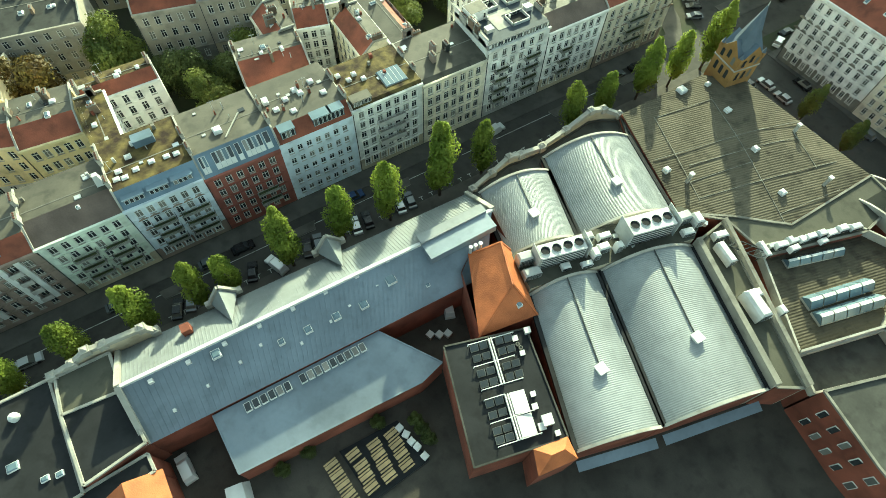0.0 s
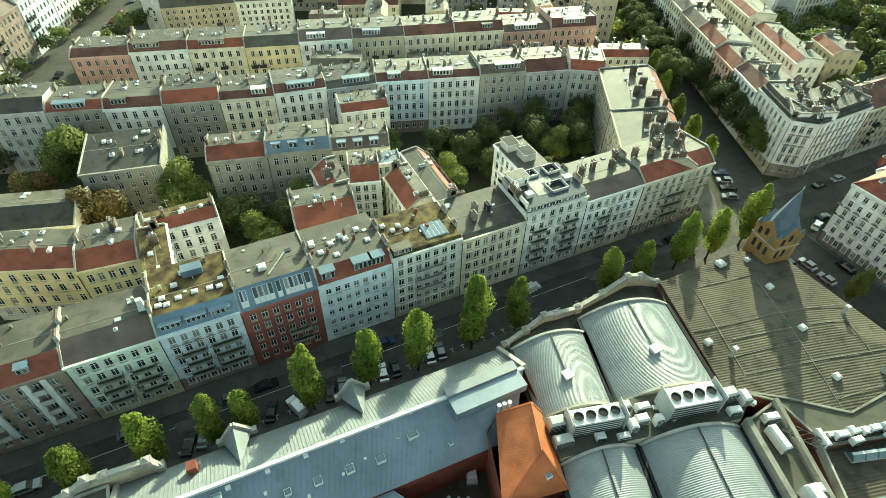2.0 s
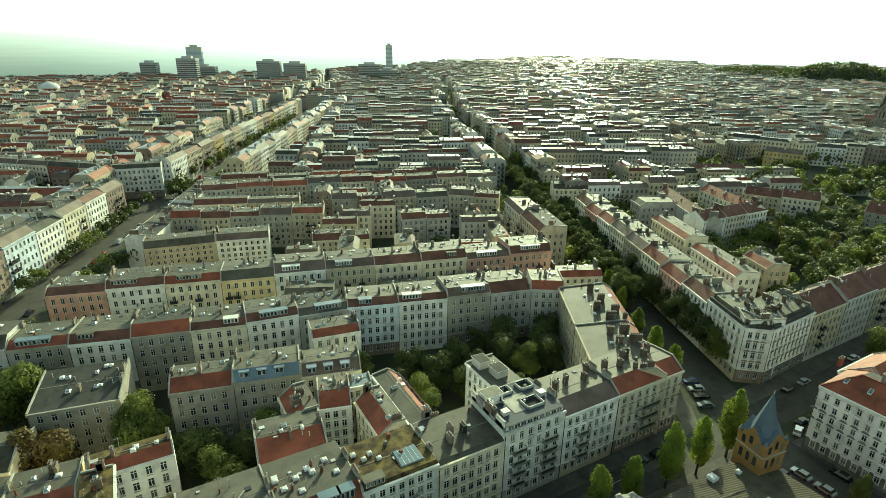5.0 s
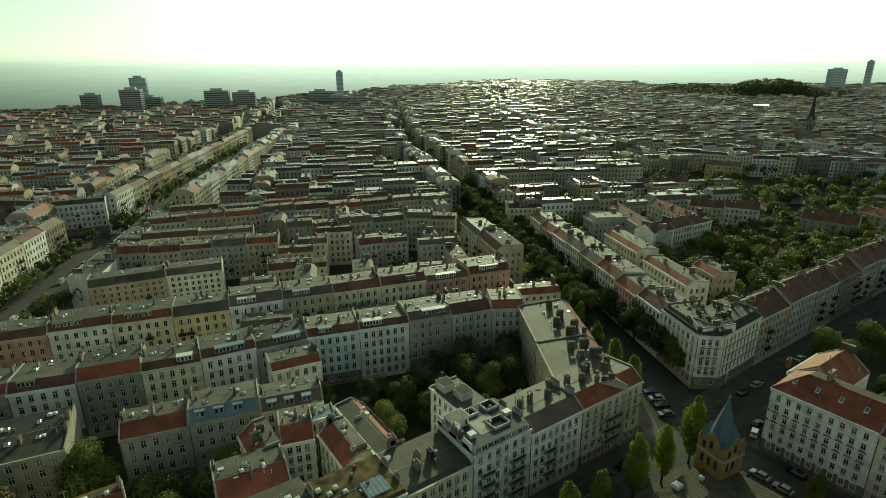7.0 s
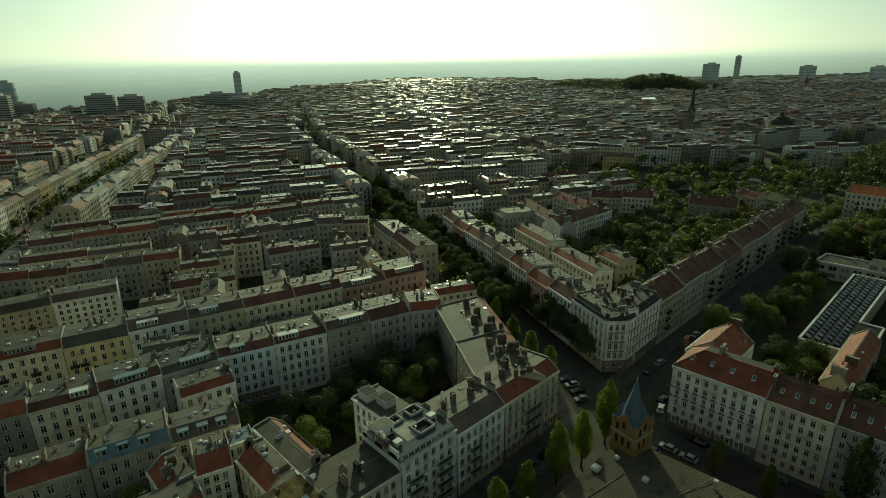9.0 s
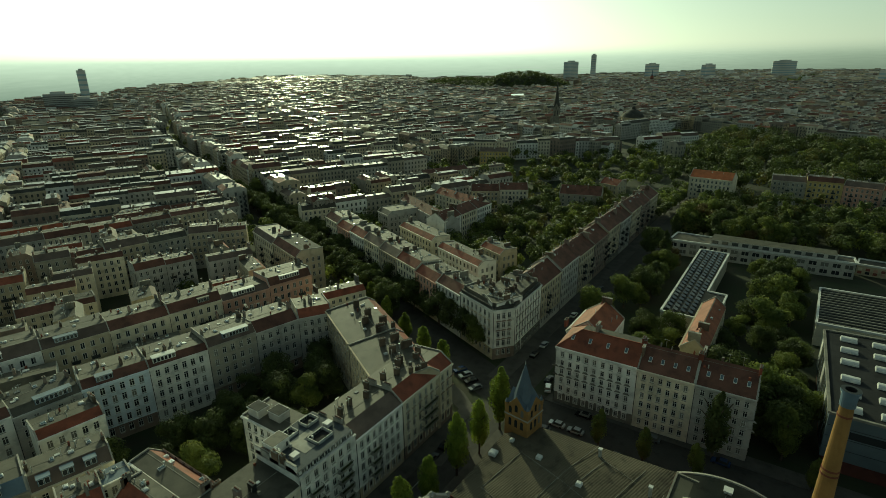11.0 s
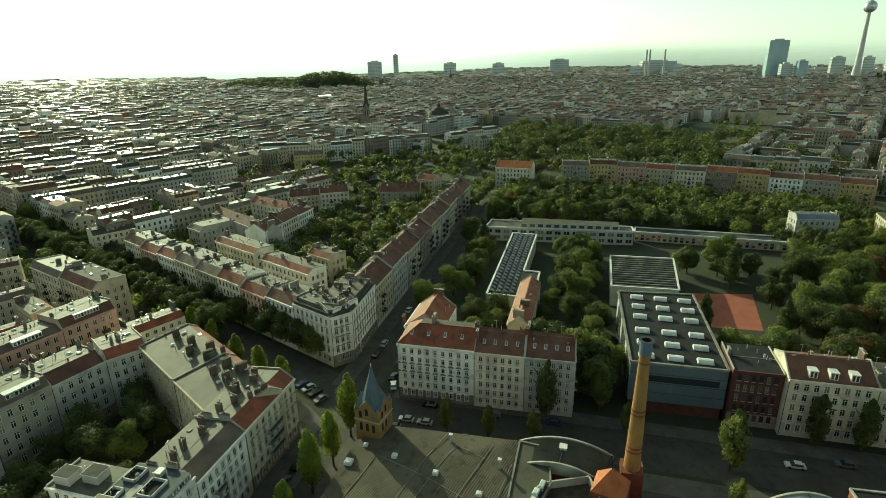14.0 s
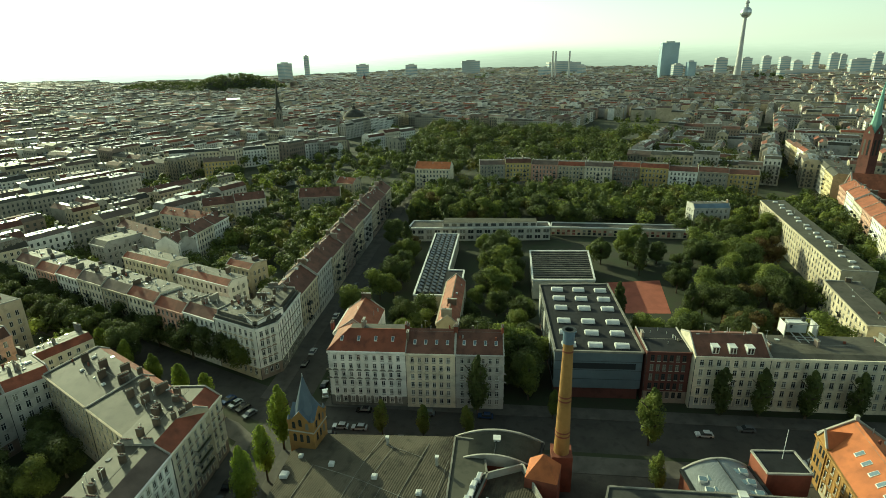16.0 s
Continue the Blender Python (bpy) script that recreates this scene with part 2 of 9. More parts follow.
# ---- building kit ----
class Build:
    """Gathers faces with materials, and makes them one mesh."""

    def __init__(self):
        self.v, self.f, self.m, self.mats = [], [], [], []

    def slot(self, material):
        if material not in self.mats:
            self.mats.append(material)
        return self.mats.index(material)

    def face(self, pts, material, M=None):
        n = len(self.v)
        self.v += [tuple(M @ Vector(p)) if M else tuple(p) for p in pts]
        self.f.append(tuple(range(n, n + len(pts))))
        self.m.append(self.slot(material))

    def hexa(self, p, material, M=None):
        """Eight corners: four below, four above, both in the same turn."""
        n, s = len(self.v), self.slot(material)
        self.v += [tuple(M @ Vector(q)) if M else tuple(q) for q in p]
        for f in ((3, 2, 1, 0), (4, 5, 6, 7), (0, 1, 5, 4), (1, 2, 6, 5), (2, 3, 7, 6), (3, 0, 4, 7)):
            self.f.append(tuple(n + i for i in f))
            self.m.append(s)

    def box(self, x0, x1, y0, y1, z0, z1, material, M=None, inset=0.0):
        i = inset
        self.hexa([(x0, y0, z0), (x1, y0, z0), (x1, y1, z0), (x0, y1, z0), (x0 + i, y0 + i, z1), (x1 - i, y0 + i, z1), (x1 - i, y1 - i, z1), (x0 + i, y1 - i, z1)], material, M)

    def beam(self, a, b, half, material, up=(0, 0, 1)):
        a, b = Vector(a), Vector(b)
        d = (b - a).normalized()
        s = d.cross(Vector(up))
        s = (s if s.length > 0.01 else d.cross(Vector((1, 0, 0)))).normalized() * half
        w = s.cross(d).normalized() * half
        self.hexa([a - s - w, a + s - w, b + s - w, b - s - w, a - s + w, a + s + w, b + s + w, b - s + w], material)

    def ribbon(self, pts, half, material):
        """A bar of square section along points, in one piece."""
        s, n = self.slot(material), len(self.v)
        a, b = Vector(pts[0]), Vector(pts[-1])
        side = (b - a).cross(Vector((0, 0, 1))).normalized() * half
        up = Vector((0, 0, half))
        for p in pts:
            p = Vector(p)
            self.v += [tuple(p - side - up), tuple(p + side - up), tuple(p + side + up), tuple(p - side + up)]
        for k in range(len(pts) - 1):
            for i in range(4):
                j = (i + 1) % 4
                self.f.append((n + 4 * k + i, n + 4 * k + j, n + 4 * k + 4 + j, n + 4 * k + 4 + i))
                self.m.append(s)
        e = n + 4 * (len(pts) - 1)
        self.f += [(n + 3, n + 2, n + 1, n), (e, e + 1, e + 2, e + 3)]
        self.m += [s, s]

    def tube(self, cx, cy, rings, material, sides=12, cap=True):
        """Rings of (z, radius)."""
        s, n = self.slot(material), len(self.v)
        for z, r in rings:
            self.v += [(cx + r * math.cos(math.tau * i / sides), cy + r * math.sin(math.tau * i / sides), z) for i in range(sides)]
        for k in range(len(rings) - 1):
            for i in range(sides):
                j = (i + 1) % sides
                self.f.append((n + k * sides + i, n + k * sides + j, n + (k + 1) * sides + j, n + (k + 1) * sides + i))
                self.m.append(s)
        if cap:
            self.f.append(tuple(n + (len(rings) - 1) * sides + i for i in range(sides)))
            self.m.append(s)

    def prism(self, poly, z0, z1, wall, top, M=None):
        n = len(poly)
        for i in range(n):
            (xa, ya), (xb, yb) = poly[i], poly[(i + 1) % n]
            self.face([(xa, ya, z0), (xb, yb, z0), (xb, yb, z1), (xa, ya, z1)], wall, M)
        self.face([(x, y, z1) for x, y in poly], top, M)

    def mesh(self, name):
        me = bpy.data.meshes.new(name)
        me.from_pydata(self.v, [], self.f)
        for m in self.mats:
            me.materials.append(m)
        me.polygons.foreach_set("material_index", self.m)
        me.update()
        return me


def thing(name, label, category, m=None, group="", kind=""):
    ob = new(name)
    ob.empty_display_size = 0.5
    if m is not None:
        ob.matrix_basis = m
    return tagged(ob, label, category, group, kind)


def part(name, built, parent, label="", m=None):
    ob = new(name, built.mesh(name) if isinstance(built, Build) else built)
    ob.parent = parent
    if m is not None:
        ob.matrix_basis = m
    if label:
        tagged(ob, label)
    return ob


def solid(name, built, label, category, m=None, group="", kind=""):
    ob = new(name, built.mesh(name))
    if m is not None:
        ob.matrix_basis = m
    return tagged(ob, label, category, group, kind)


_cache = {}


def window_mesh(w, h, style="cross", frame_mat=FRAME, filled=True, stucco=None, deep=0.22):
    """A window unit, its foot at the origin, facing -y: frame, bars and sill in one sheet, with its panes, or a pane of its own."""
    key = (round(w, 2), round(h, 2), style, frame_mat.name, filled, stucco.name if stucco else "")
    if key not in _cache:
        b, f = Build(), 0.1
        xs = [-w / 2, -w / 2 + f, w / 2 - f, w / 2] if style == "plain" else [-w / 2, -w / 2 + f, -0.05, 0.05, w / 2 - f, w / 2]
        zs = [0, f, h - f, h] if style == "plain" else [0, f, h * 0.66, h * 0.66 + 0.1, h - f, h]
        n = len(xs)
        b.v = [(x, 0.0, z) for z in zs for x in xs] + [(-w / 2, -0.3, -0.04), (w / 2, -0.3, -0.04), (w / 2, -0.3, -0.14), (-w / 2, -0.3, -0.14)]
        fr, gl, si = b.slot(frame_mat), b.slot(GLASS), b.slot(COPING)
        for j in range(n - 1):
            for i in range(n - 1):
                hole = i % 2 == 1 and j % 2 == 1
                if not hole or filled:
                    b.f.append((j * n + i, j * n + i + 1, (j + 1) * n + i + 1, (j + 1) * n + i))
                    b.m.append(gl if hole else fr)
        s = n * n
        b.f += [(s, s + 1, n - 1, 0), (s + 3, s + 2, s + 1, s)] if n == 2 else [(s, s + 1, *range(n - 1, -1, -1)), (s + 3, s + 2, s + 1, s)]
        b.m += [si, si]
        if stucco:
            e = -(deep - 0.1)
            for a_, c_ in ((-w / 2 - 0.17, -w / 2), (w / 2, w / 2 + 0.17)):
                b.box(a_, c_, e - 0.07, e, -0.02, h + 0.02, stucco)
            b.box(-w / 2 - 0.2, w / 2 + 0.2, e - 0.1, e, h + 0.02, h + 0.2, stucco)
            b.box(-w / 2 - 0.3, w / 2 + 0.3, e - 0.24, e, h + 0.2, h + 0.32, stucco)
            b.box(-w / 2 - 0.22, w / 2 + 0.22, e - 0.12, e, -0.3, -0.14, stucco)
        p = Build()
        p.face([(-w / 2 + f, 0.04, f), (w / 2 - f, 0.04, f), (w / 2 - f, 0.04, h - f), (-w / 2 + f, 0.04, h - f)], GLASS)
        _cache[key] = b.mesh("window"), p.mesh("pane")
    return _cache[key]


def facade(b, M, width, z0, z1, cols, rows, wall, skip=(), deep=0.22):
    """A wall at y = 0 from x = 0 to width, with an opening at each column and row."""
    xs, zs = sorted({0.0, width, *[v for c in cols for v in c]}), sorted({z0, z1, *[v for r in rows for v in r]})
    for i in range(len(xs) - 1):
        for j in range(len(zs) - 1):
            x, X, z, Z = xs[i], xs[i + 1], zs[j], zs[j + 1]
            hole = any(abs(c[0] - x) < 1e-6 for c in cols) and any(abs(r[0] - z) < 1e-6 for r in rows)
            if hole:
                ci, rj = [abs(c[0] - x) < 1e-6 for c in cols].index(True), [abs(r[0] - z) < 1e-6 for r in rows].index(True)
                hole = (ci, rj) not in skip
            if not hole:
                b.face([(x, 0, z), (X, 0, z), (X, 0, Z), (x, 0, Z)], wall, M)
            else:
                b.face([(x, 0, z), (x, 0, Z), (x, deep, Z), (x, deep, z)], wall, M)
                b.face([(X, 0, z), (X, deep, z), (X, deep, Z), (X, 0, Z)], wall, M)
                b.face([(x, 0, Z), (X, 0, Z), (X, deep, Z), (x, deep, Z)], wall, M)
                b.face([(x, 0, z), (x, deep, z), (X, deep, z), (X, 0, z)], wall, M)


def grid(width, eave, floors, bays, base=0.9, ww=1.3, wh=2.05, margin=0.9, top=0.7):
    """Columns and rows of openings."""
    pitch, fh = (width - 2 * margin) / bays, (eave - base - top) / floors
    ww = min(ww, pitch * 0.62)
    cols = [(margin + pitch * (i + 0.5) - ww / 2, margin + pitch * (i + 0.5) + ww / 2) for i in range(bays)]
    rows = [(base + fh * j + fh * 0.22, base + fh * j + fh * 0.22 + min(wh, fh * 0.66)) for j in range(floors)]
    return cols, rows


def join_windows(parent, walls, style, frame_mat, deep=0.22):
    """The windows of a house too far off to pick them apart, as one part."""
    b = Build()
    for M, cols, rows in walls:
        for c in cols:
            for r in rows:
                x0, x1, z0, z1, y = c[0], c[1], r[0], r[1], deep - 0.1
                b.face([(x0, y, z0), (x1, y, z0), (x1, y, z1), (x0, y, z1)], frame_mat, M)
                xm = (x0 + x1) / 2
                for a_, e_ in ((x0 + 0.1, xm - 0.05), (xm + 0.05, x1 - 0.1)):
                    b.face([(a_, y - 0.01, z0 + 0.1), (e_, y - 0.01, z0 + 0.1), (e_, y - 0.01, z1 - 0.1), (a_, y - 0.01, z1 - 0.1)], GLASS, M)
    tagged(part("glazing", b, parent), kind="stuff")


def hang_windows(parent, M, cols, rows, skip=(), style="cross", near=False, frame_mat=FRAME, deep=0.22, stucco=None):
    for i, c in enumerate(cols):
        for j, r in enumerate(rows):
            if (i, j) in skip:
                continue
            fm, pm = window_mesh(c[1] - c[0], r[1] - r[0], style, frame_mat, not near, stucco)
            w = part("window", fm, parent, m=M @ Matrix.Translation(((c[0] + c[1]) / 2, deep - 0.1, r[0])))
            if near:
                part("pane", pm, w)


def roof(b, width, profile, wall, eave, x0=0.0):
    """Profile: (y, z, material of the stretch that follows), from front to back."""
    for (y, z, m), (Y, Z, _) in zip(profile, profile[1:]):
        b.face([(x0, y, z), (x0 + width, y, z), (x0 + width, Y, Z), (x0, Y, Z)], m)


def chimney(parent, x, y, z, w=0.6, d=1.4, h=1.8, material=None):
    b = Build()
    b.box(x - w / 2, x + w / 2, y - d / 2, y + d / 2, z - 0.6, z + h, material or SOOT)
    b.box(x - w / 2 - 0.08, x + w / 2 + 0.08, y - d / 2 - 0.08, y + d / 2 + 0.08, z + h, z + h + 0.12, STONE)
    for k in range(max(1, int(d / 0.5))):
        b.box(x - 0.12, x + 0.12, y - d / 2 + 0.15 + k * 0.5, y - d / 2 + 0.4 + k * 0.5, z + h + 0.12, z + h + 0.35, DARKTILE)
    return part("chimney", b, parent, "sooty chimney with a stone cap and clay pots")


def skylight(parent, x, y, z, w=1.0, d=1.3, h=0.35, material=None, label="white roof light"):
    b = Build()
    b.box(x - w / 2, x + w / 2, y - d / 2, y + d / 2, z - 0.3, z + h, WHITE)
    b.box(x - w / 2 + 0.08, x + w / 2 - 0.08, y - d / 2 + 0.08, y + d / 2 - 0.08, z + h, z + h + 0.14, material or WHITE, inset=0.15)
    return part("skylight", b, parent, label)


def railing(b, x0, x1, y, z, h, M=None, bars=True):
    b.box(x0, x1, y - 0.03, y + 0.03, z + h - 0.06, z + h, IRON, M)
    if bars:
        n = max(2, int((x1 - x0) / 0.22))
        for i in range(n + 1):
            x = x0 + (x1 - x0) * i / n
            b.box(x - 0.015, x + 0.015, y - 0.015, y + 0.015, z, z + h, IRON, M)


def balcony(parent, M, x0, x1, z, out=1.2, solid_front=None):
    b = Build()
    b.box(x0, x1, -out, 0.0, z - 0.2, z, COPING, M)
    if solid_front:
        b.box(x0, x1, -out - 0.06, -out, z - 0.2, z + 0.95, solid_front, M)
        b.box(x0, x0 + 0.06, -out, 0, z, z + 0.95, solid_front, M)
        b.box(x1 - 0.06, x1, -out, 0, z, z + 0.95, solid_front, M)
    else:
        railing(b, x0, x1, -out + 0.03, z, 1.0, M)
        for x in (x0, x1):
            b.box(x - 0.02, x + 0.02, -out, 0, z + 0.94, z + 1.0, IRON, M)
            for k in range(5):
                b.box(x - 0.015, x + 0.015, -out + k * out / 5, -out + k * out / 5 + 0.03, z, z + 0.95, IRON, M)
        b.box(x0 + 0.2, x1 - 0.2, -out + 0.08, -out + 0.3, z + 0.5, z + 0.85, LEAFDARK, M)
    return part("balcony", b, parent, "projecting balcony with a dark iron railing" if not solid_front else "projecting balcony with a closed front")


def roof_z(prof, y):
    return float(np.interp(y, [p[0] for p in prof], [p[1] for p in prof]))


def dress(ob, g, chimneys=2, lights=3):
    """Chimneys along the party walls, roof lights and vents on a house's roof."""
    w, d, prof = ROOFS[ob.name]
    for k in range(chimneys):
        x, y = g.choice((0.5, w - 0.5, w * g.uniform(0.3, 0.7))), d * g.uniform(0.35, 0.85)
        chimney(ob, x, y, roof_z(prof, y), 0.55, g.uniform(0.9, 2.2), g.uniform(1.2, 2.0), g.choice((SOOT, WALLS["brown"], SOOT, STONE)))
    for k in range(lights):
        x, y = w * g.uniform(0.15, 0.85), d * g.uniform(0.35, 0.9)
        skylight(ob, x, y, roof_z(prof, y), g.uniform(0.7, 1.1), g.uniform(0.8, 1.4), 0.3, g.choice((WHITE, SKYGLASS)))
    if g.random() < 0.6:
        b, x, y = Build(), w * g.uniform(0.2, 0.8), d * g.uniform(0.4, 0.8)
        z = roof_z(prof, y)
        b.tube(x, y, [(z - 0.2, 0.12), (z + 1.3, 0.12), (z + 1.35, 0.2), (z + 1.5, 0.2)], METAL, 8)
        part("vent_pipe", b, ob, "short metal vent pipe")


def house(p0, p1, depth, eave, floors, bays, wall, profile, label, group, near=False, ww=1.15, wh=1.95, base=0.9, trims=True, sides="", back=False, style="cross", shop=None, category="house", frame_mat=FRAME, parapet=True, margin=0.9, top=0.7, far=False, last=True):
    """A town house with its front from p0 to p1 (seen from outside, left to right). Profile: roof line over the depth, relative to the eaves."""
    dx, dy = p1[0] - p0[0], p1[1] - p0[1]
    w = math.hypot(dx, dy)
    ob = thing("house", label, category, pose(p0[0], p0[1], 0, 0, 0, math.degrees(math.atan2(dy, dx))), group)
    cols, rows = grid(w, eave, floors, bays, base, ww, wh, margin, top)
    b, I = Build(), Matrix.Identity(4)
    walls = [(I, cols, rows)]
    gh = random.Random(round(p0[0] * 7 + p0[1] * 13))
    foot = gh.choice((wall, wall, WALLS["tan"], WALLS["grey"], WALLS["brown"], STONE)) if trims else wall
    split = (rows[0][1] + rows[1][0]) / 2
    facade(b, I, w, 0, split, cols, rows[:1], foot)
    facade(b, I, w, split, eave, cols, rows[1:], wall)
    if trims:
        b.box(0.08, 0.2, -0.16, -0.04, 0.2, eave - 0.7, IRON)
        b.box(0.0, w, -0.15, 0.0, rows[1][0] - 0.62, rows[1][0] - 0.4, wall)
        for r in rows[2:]:
            b.box(0.0, w, -0.07, 0.0, r[0] - 0.42, r[0] - 0.3, wall)
    if far and trims:
        for c in gh.sample(cols, min(len(cols), gh.choice((0, 1, 2, 2)))):
            for r in rows[1:-1]:
                b.box(c[0] - 0.5, c[1] + 0.5, -1.1, 0.0, r[0] - 0.4, r[0] - 0.22, COPING)
                b.box(c[0] - 0.5, c[1] + 0.5, -1.12, -1.05, r[0] - 0.3, r[0] + 0.7, gh.choice((IRON, IRON, wall)))
                for xe in (c[0] - 0.5, c[1] + 0.45):
                    b.box(xe, xe + 0.05, -1.05, 0, r[0] - 0.3, r[0] + 0.7, IRON)
    prof = [(y, eave + z, m) for y, z, m in profile]
    zb = prof[-1][1]
    for x in (0, w):
        side = "L" if x == 0 else "R"
        line = [(x, p[0], p[1]) for p in prof]
        if side in sides:
            MS = pose(w, 0, 0, 0, 0, 90) if x else pose(0, depth, 0, 0, 0, -90)
            sc, sr = grid(depth, eave, floors, max(2, int(depth / 2.6)), base, ww, wh, margin, top)
            facade(b, MS, depth, 0, min(eave, zb), sc, sr, wall)
            walls.append((MS, sc, sr))
            low = min(eave, zb)
            b.face([(x, 0, low), (x, depth, low)] + line[::-1], wall)
        else:
            b.face([(x, 0, 0), (x, depth, 0)] + line[::-1], wall)
    if back:
        MB = pose(w, depth, 0, 0, 0, 180)
        facade(b, MB, w, 0, zb, cols, rows, wall)
        walls.append((MB, cols, rows))
    else:
        b.face([(w, depth, 0), (0, depth, 0), (0, depth, zb), (w, depth, zb)], wall)
    part("wall", b, ob)
    if far:
        join_windows(ob, walls, style, frame_mat)
    else:
        for M, cc, rr in walls:
            hang_windows(ob, M, cc, rr, style=style, near=near, frame_mat=frame_mat, stucco=wall if near and trims else None)
    r = Build()
    roof(r, w, prof, wall, eave)
    for _ in range(gh.choice((5, 7, 9)) if depth > 8 else 3):
        x, y, s_ = gh.uniform(0.6, max(0.8, w - 1.6)), depth * gh.uniform(0.3, 0.88), gh.uniform(0.25, 0.6)
        z = float(np.interp(y, [p[0] for p in prof], [p[1] for p in prof]))
        kind_ = gh.random()
        if kind_ < 0.3:
            r.box(x, x + s_, y, y + s_, z - 0.3, z + gh.uniform(0.5, 1.1), gh.choice((STONE, LIGHTGREY, BRICK)))
        elif kind_ < 0.6:
            r.box(x, x + 0.14, y, y + 0.14, z - 0.3, z + gh.uniform(0.7, 1.6), METAL)
        elif kind_ < 0.85:
            r.box(x, x + s_ * 2, y, y + s_ * 1.6, z - 0.3, z + 0.16, gh.choice((GLASS, METAL, LIGHTGREY)))
        else:
            r.box(x, x + 0.06, y, y + 0.06, z - 0.3, z + 2.6, METAL)
            r.box(x - 0.6, x + 0.66, y, y + 0.04, z + 2.3, z + 2.36, METAL)
    y = depth * gh.uniform(0.45, 0.6)
    z = float(np.interp(y, [p[0] for p in prof], [p[1] for p in prof]))
    r.box(0.2, w - 0.2, y, y + 0.18, z - 0.2, z + 0.05, STONE)
    part("roof", r, ob)
    if trims:
        t = Build()
        t.box(-0.0, w, -0.45, 0.0, eave - 0.35, eave + 0.05, wall)
        t.box(0.0, w, -0.25, 0.0, eave - 0.7, eave - 0.35, wall)
        part("cornice", t, ob)
    if parapet:
        for x in (0, w - 0.3) if last else (0,):
            q = Build()
            for (y, z, _), (Y, Z, _) in zip(prof, prof[1:]):
                if Y - y > 0.05:
                    q.hexa([(x, y, z - 0.1), (x + 0.3, y, z - 0.1), (x + 0.3, Y, Z - 0.1), (x, Y, Z - 0.1), (x, y, z + 0.35), (x + 0.3, y, z + 0.35), (x + 0.3, Y, Z + 0.35), (x, Y, Z + 0.35)], COPING)
            part("fire_wall", q, ob, "low fire wall with a pale coping along the roof edge")
    ROOFS[ob.name] = (w, depth, prof)
    return ob


ROOFS = {}


def flat(depth, strip=2.5, rise=2.2, front=TILE, top=FELT, tail=0.0):
    """A Berlin roof: a steep strip of tiles to the street, and a nearly flat roof behind it."""
    return [(0, 0, front), (strip, rise, top), (depth, rise - 0.7 - tail, top)]


def gable(depth, rise, front=TILE, back=None):
    return [(0, 0, front), (depth / 2, rise, back or front), (depth, 0, front)]


# ---- ground and streets ----
U, W_ = Vector((0.391, 0.920, 0)), Vector((0.920, -0.391, 0))     # the cross street's way, and across it
b = Build()
b.face([(-6000, -6000, 0), (6000, -6000, 0), (6000, 6000, 0), (-6000, 6000, 0)], EARTH)
solid("ground", b, "dark earth and grass of the courtyards", "ground", kind="structure")


def strip(name, pts, z, material, label, category):
    b = Build()
    b.face([(x, y, z) for x, y in pts], material)
    return solid(name, b, label, category, kind="structure")


strip("road", [(-400, 57), (420, 57), (420, 66), (-400, 66)], 0.02, ASPHALT, "grey asphalt street between the houses and the brewery", "road")
strip("road_cross", [(116, 57), (131, 57), (131 + 39.1 * 9, 57 + 92 * 9), (116 + 39.1 * 9, 57 + 92 * 9)], 0.024, ASPHALT, "tree-lined asphalt cross street", "road")
strip("road_south", [(114, -300), (129, -300), (131, 57), (116, 57)], 0.024, ASPHALT, "asphalt street beside the brewery", "road")
strip("road_north", [(-60 + 0, 186), (150, 131.5), (150, 141.5), (-60, 196)], 0.022, ASPHALT, "narrow asphalt street behind the first block", "road")
AV = Vector((-37, 242, 0))
av = lambda off, t: tuple((AV + W_ * off + U * t).xy)
strip("avenue", [av(-9, -150), av(9, -150), av(9, 900), av(-9, 900)], 0.028, ASPHALT, "wide asphalt avenue with parked cars", "road")


def slab(name, x0, x1, y0, y1, z, material, label, category):
    b = Build()
    b.box(x0, x1, y0, y1, -0.2, z, material)
    return solid(name, b, label, category, kind="structure")


slab("pavement_north", -400, 112, 66, 70, 0.14, PAVING, "worn stone pavement along the house fronts", "pavement")
slab("pavement_south", -400, 110, 53, 57, 0.14, PAVING, "stone pavement with street trees along the brewery", "pavement")
slab("pavement_east", 131, 420, 66, 72, 0.14, PAVING, "stone pavement along the eastern houses", "pavement")
slab("pavement_corner", 129, 134, -300, 52, 0.14, PAVING, "stone pavement along the side street", "pavement")
slab("pavement_brewery", 108, 114, -300, 53, 0.14, PAVING, "stone pavement with street trees beside the brewery", "pavement")
b = Build()
b.prism([(100, 66.02), (114, 66.02), (119.5, 73), (128, 93), (123.5, 94.5), (112, 70.2), (100, 70.0)], -0.1, 0.145, PAVING, PAVING)
solid("pavement_round", b, "pale stone pavement round the street corner", "pavement", kind="structure")
for x in (-16, 8.5, 30, 52, 73, 93):
    b = Build()
    b.prism([(x - 3.2, 63.9), (x + 3.2, 63.9), (x + 2.6, 61.8), (x - 2.6, 61.8)], 0.0, 0.13, COPING, PAVING)
    solid("kerb_build_out", b, "low kerbed pavement build-out in the parking lane", "kerb", group="kerb build-outs")
slab("yard", -60, 108, -90, 53, 0.06, COBBLE, "dark cobbled brewery yard", "yard")

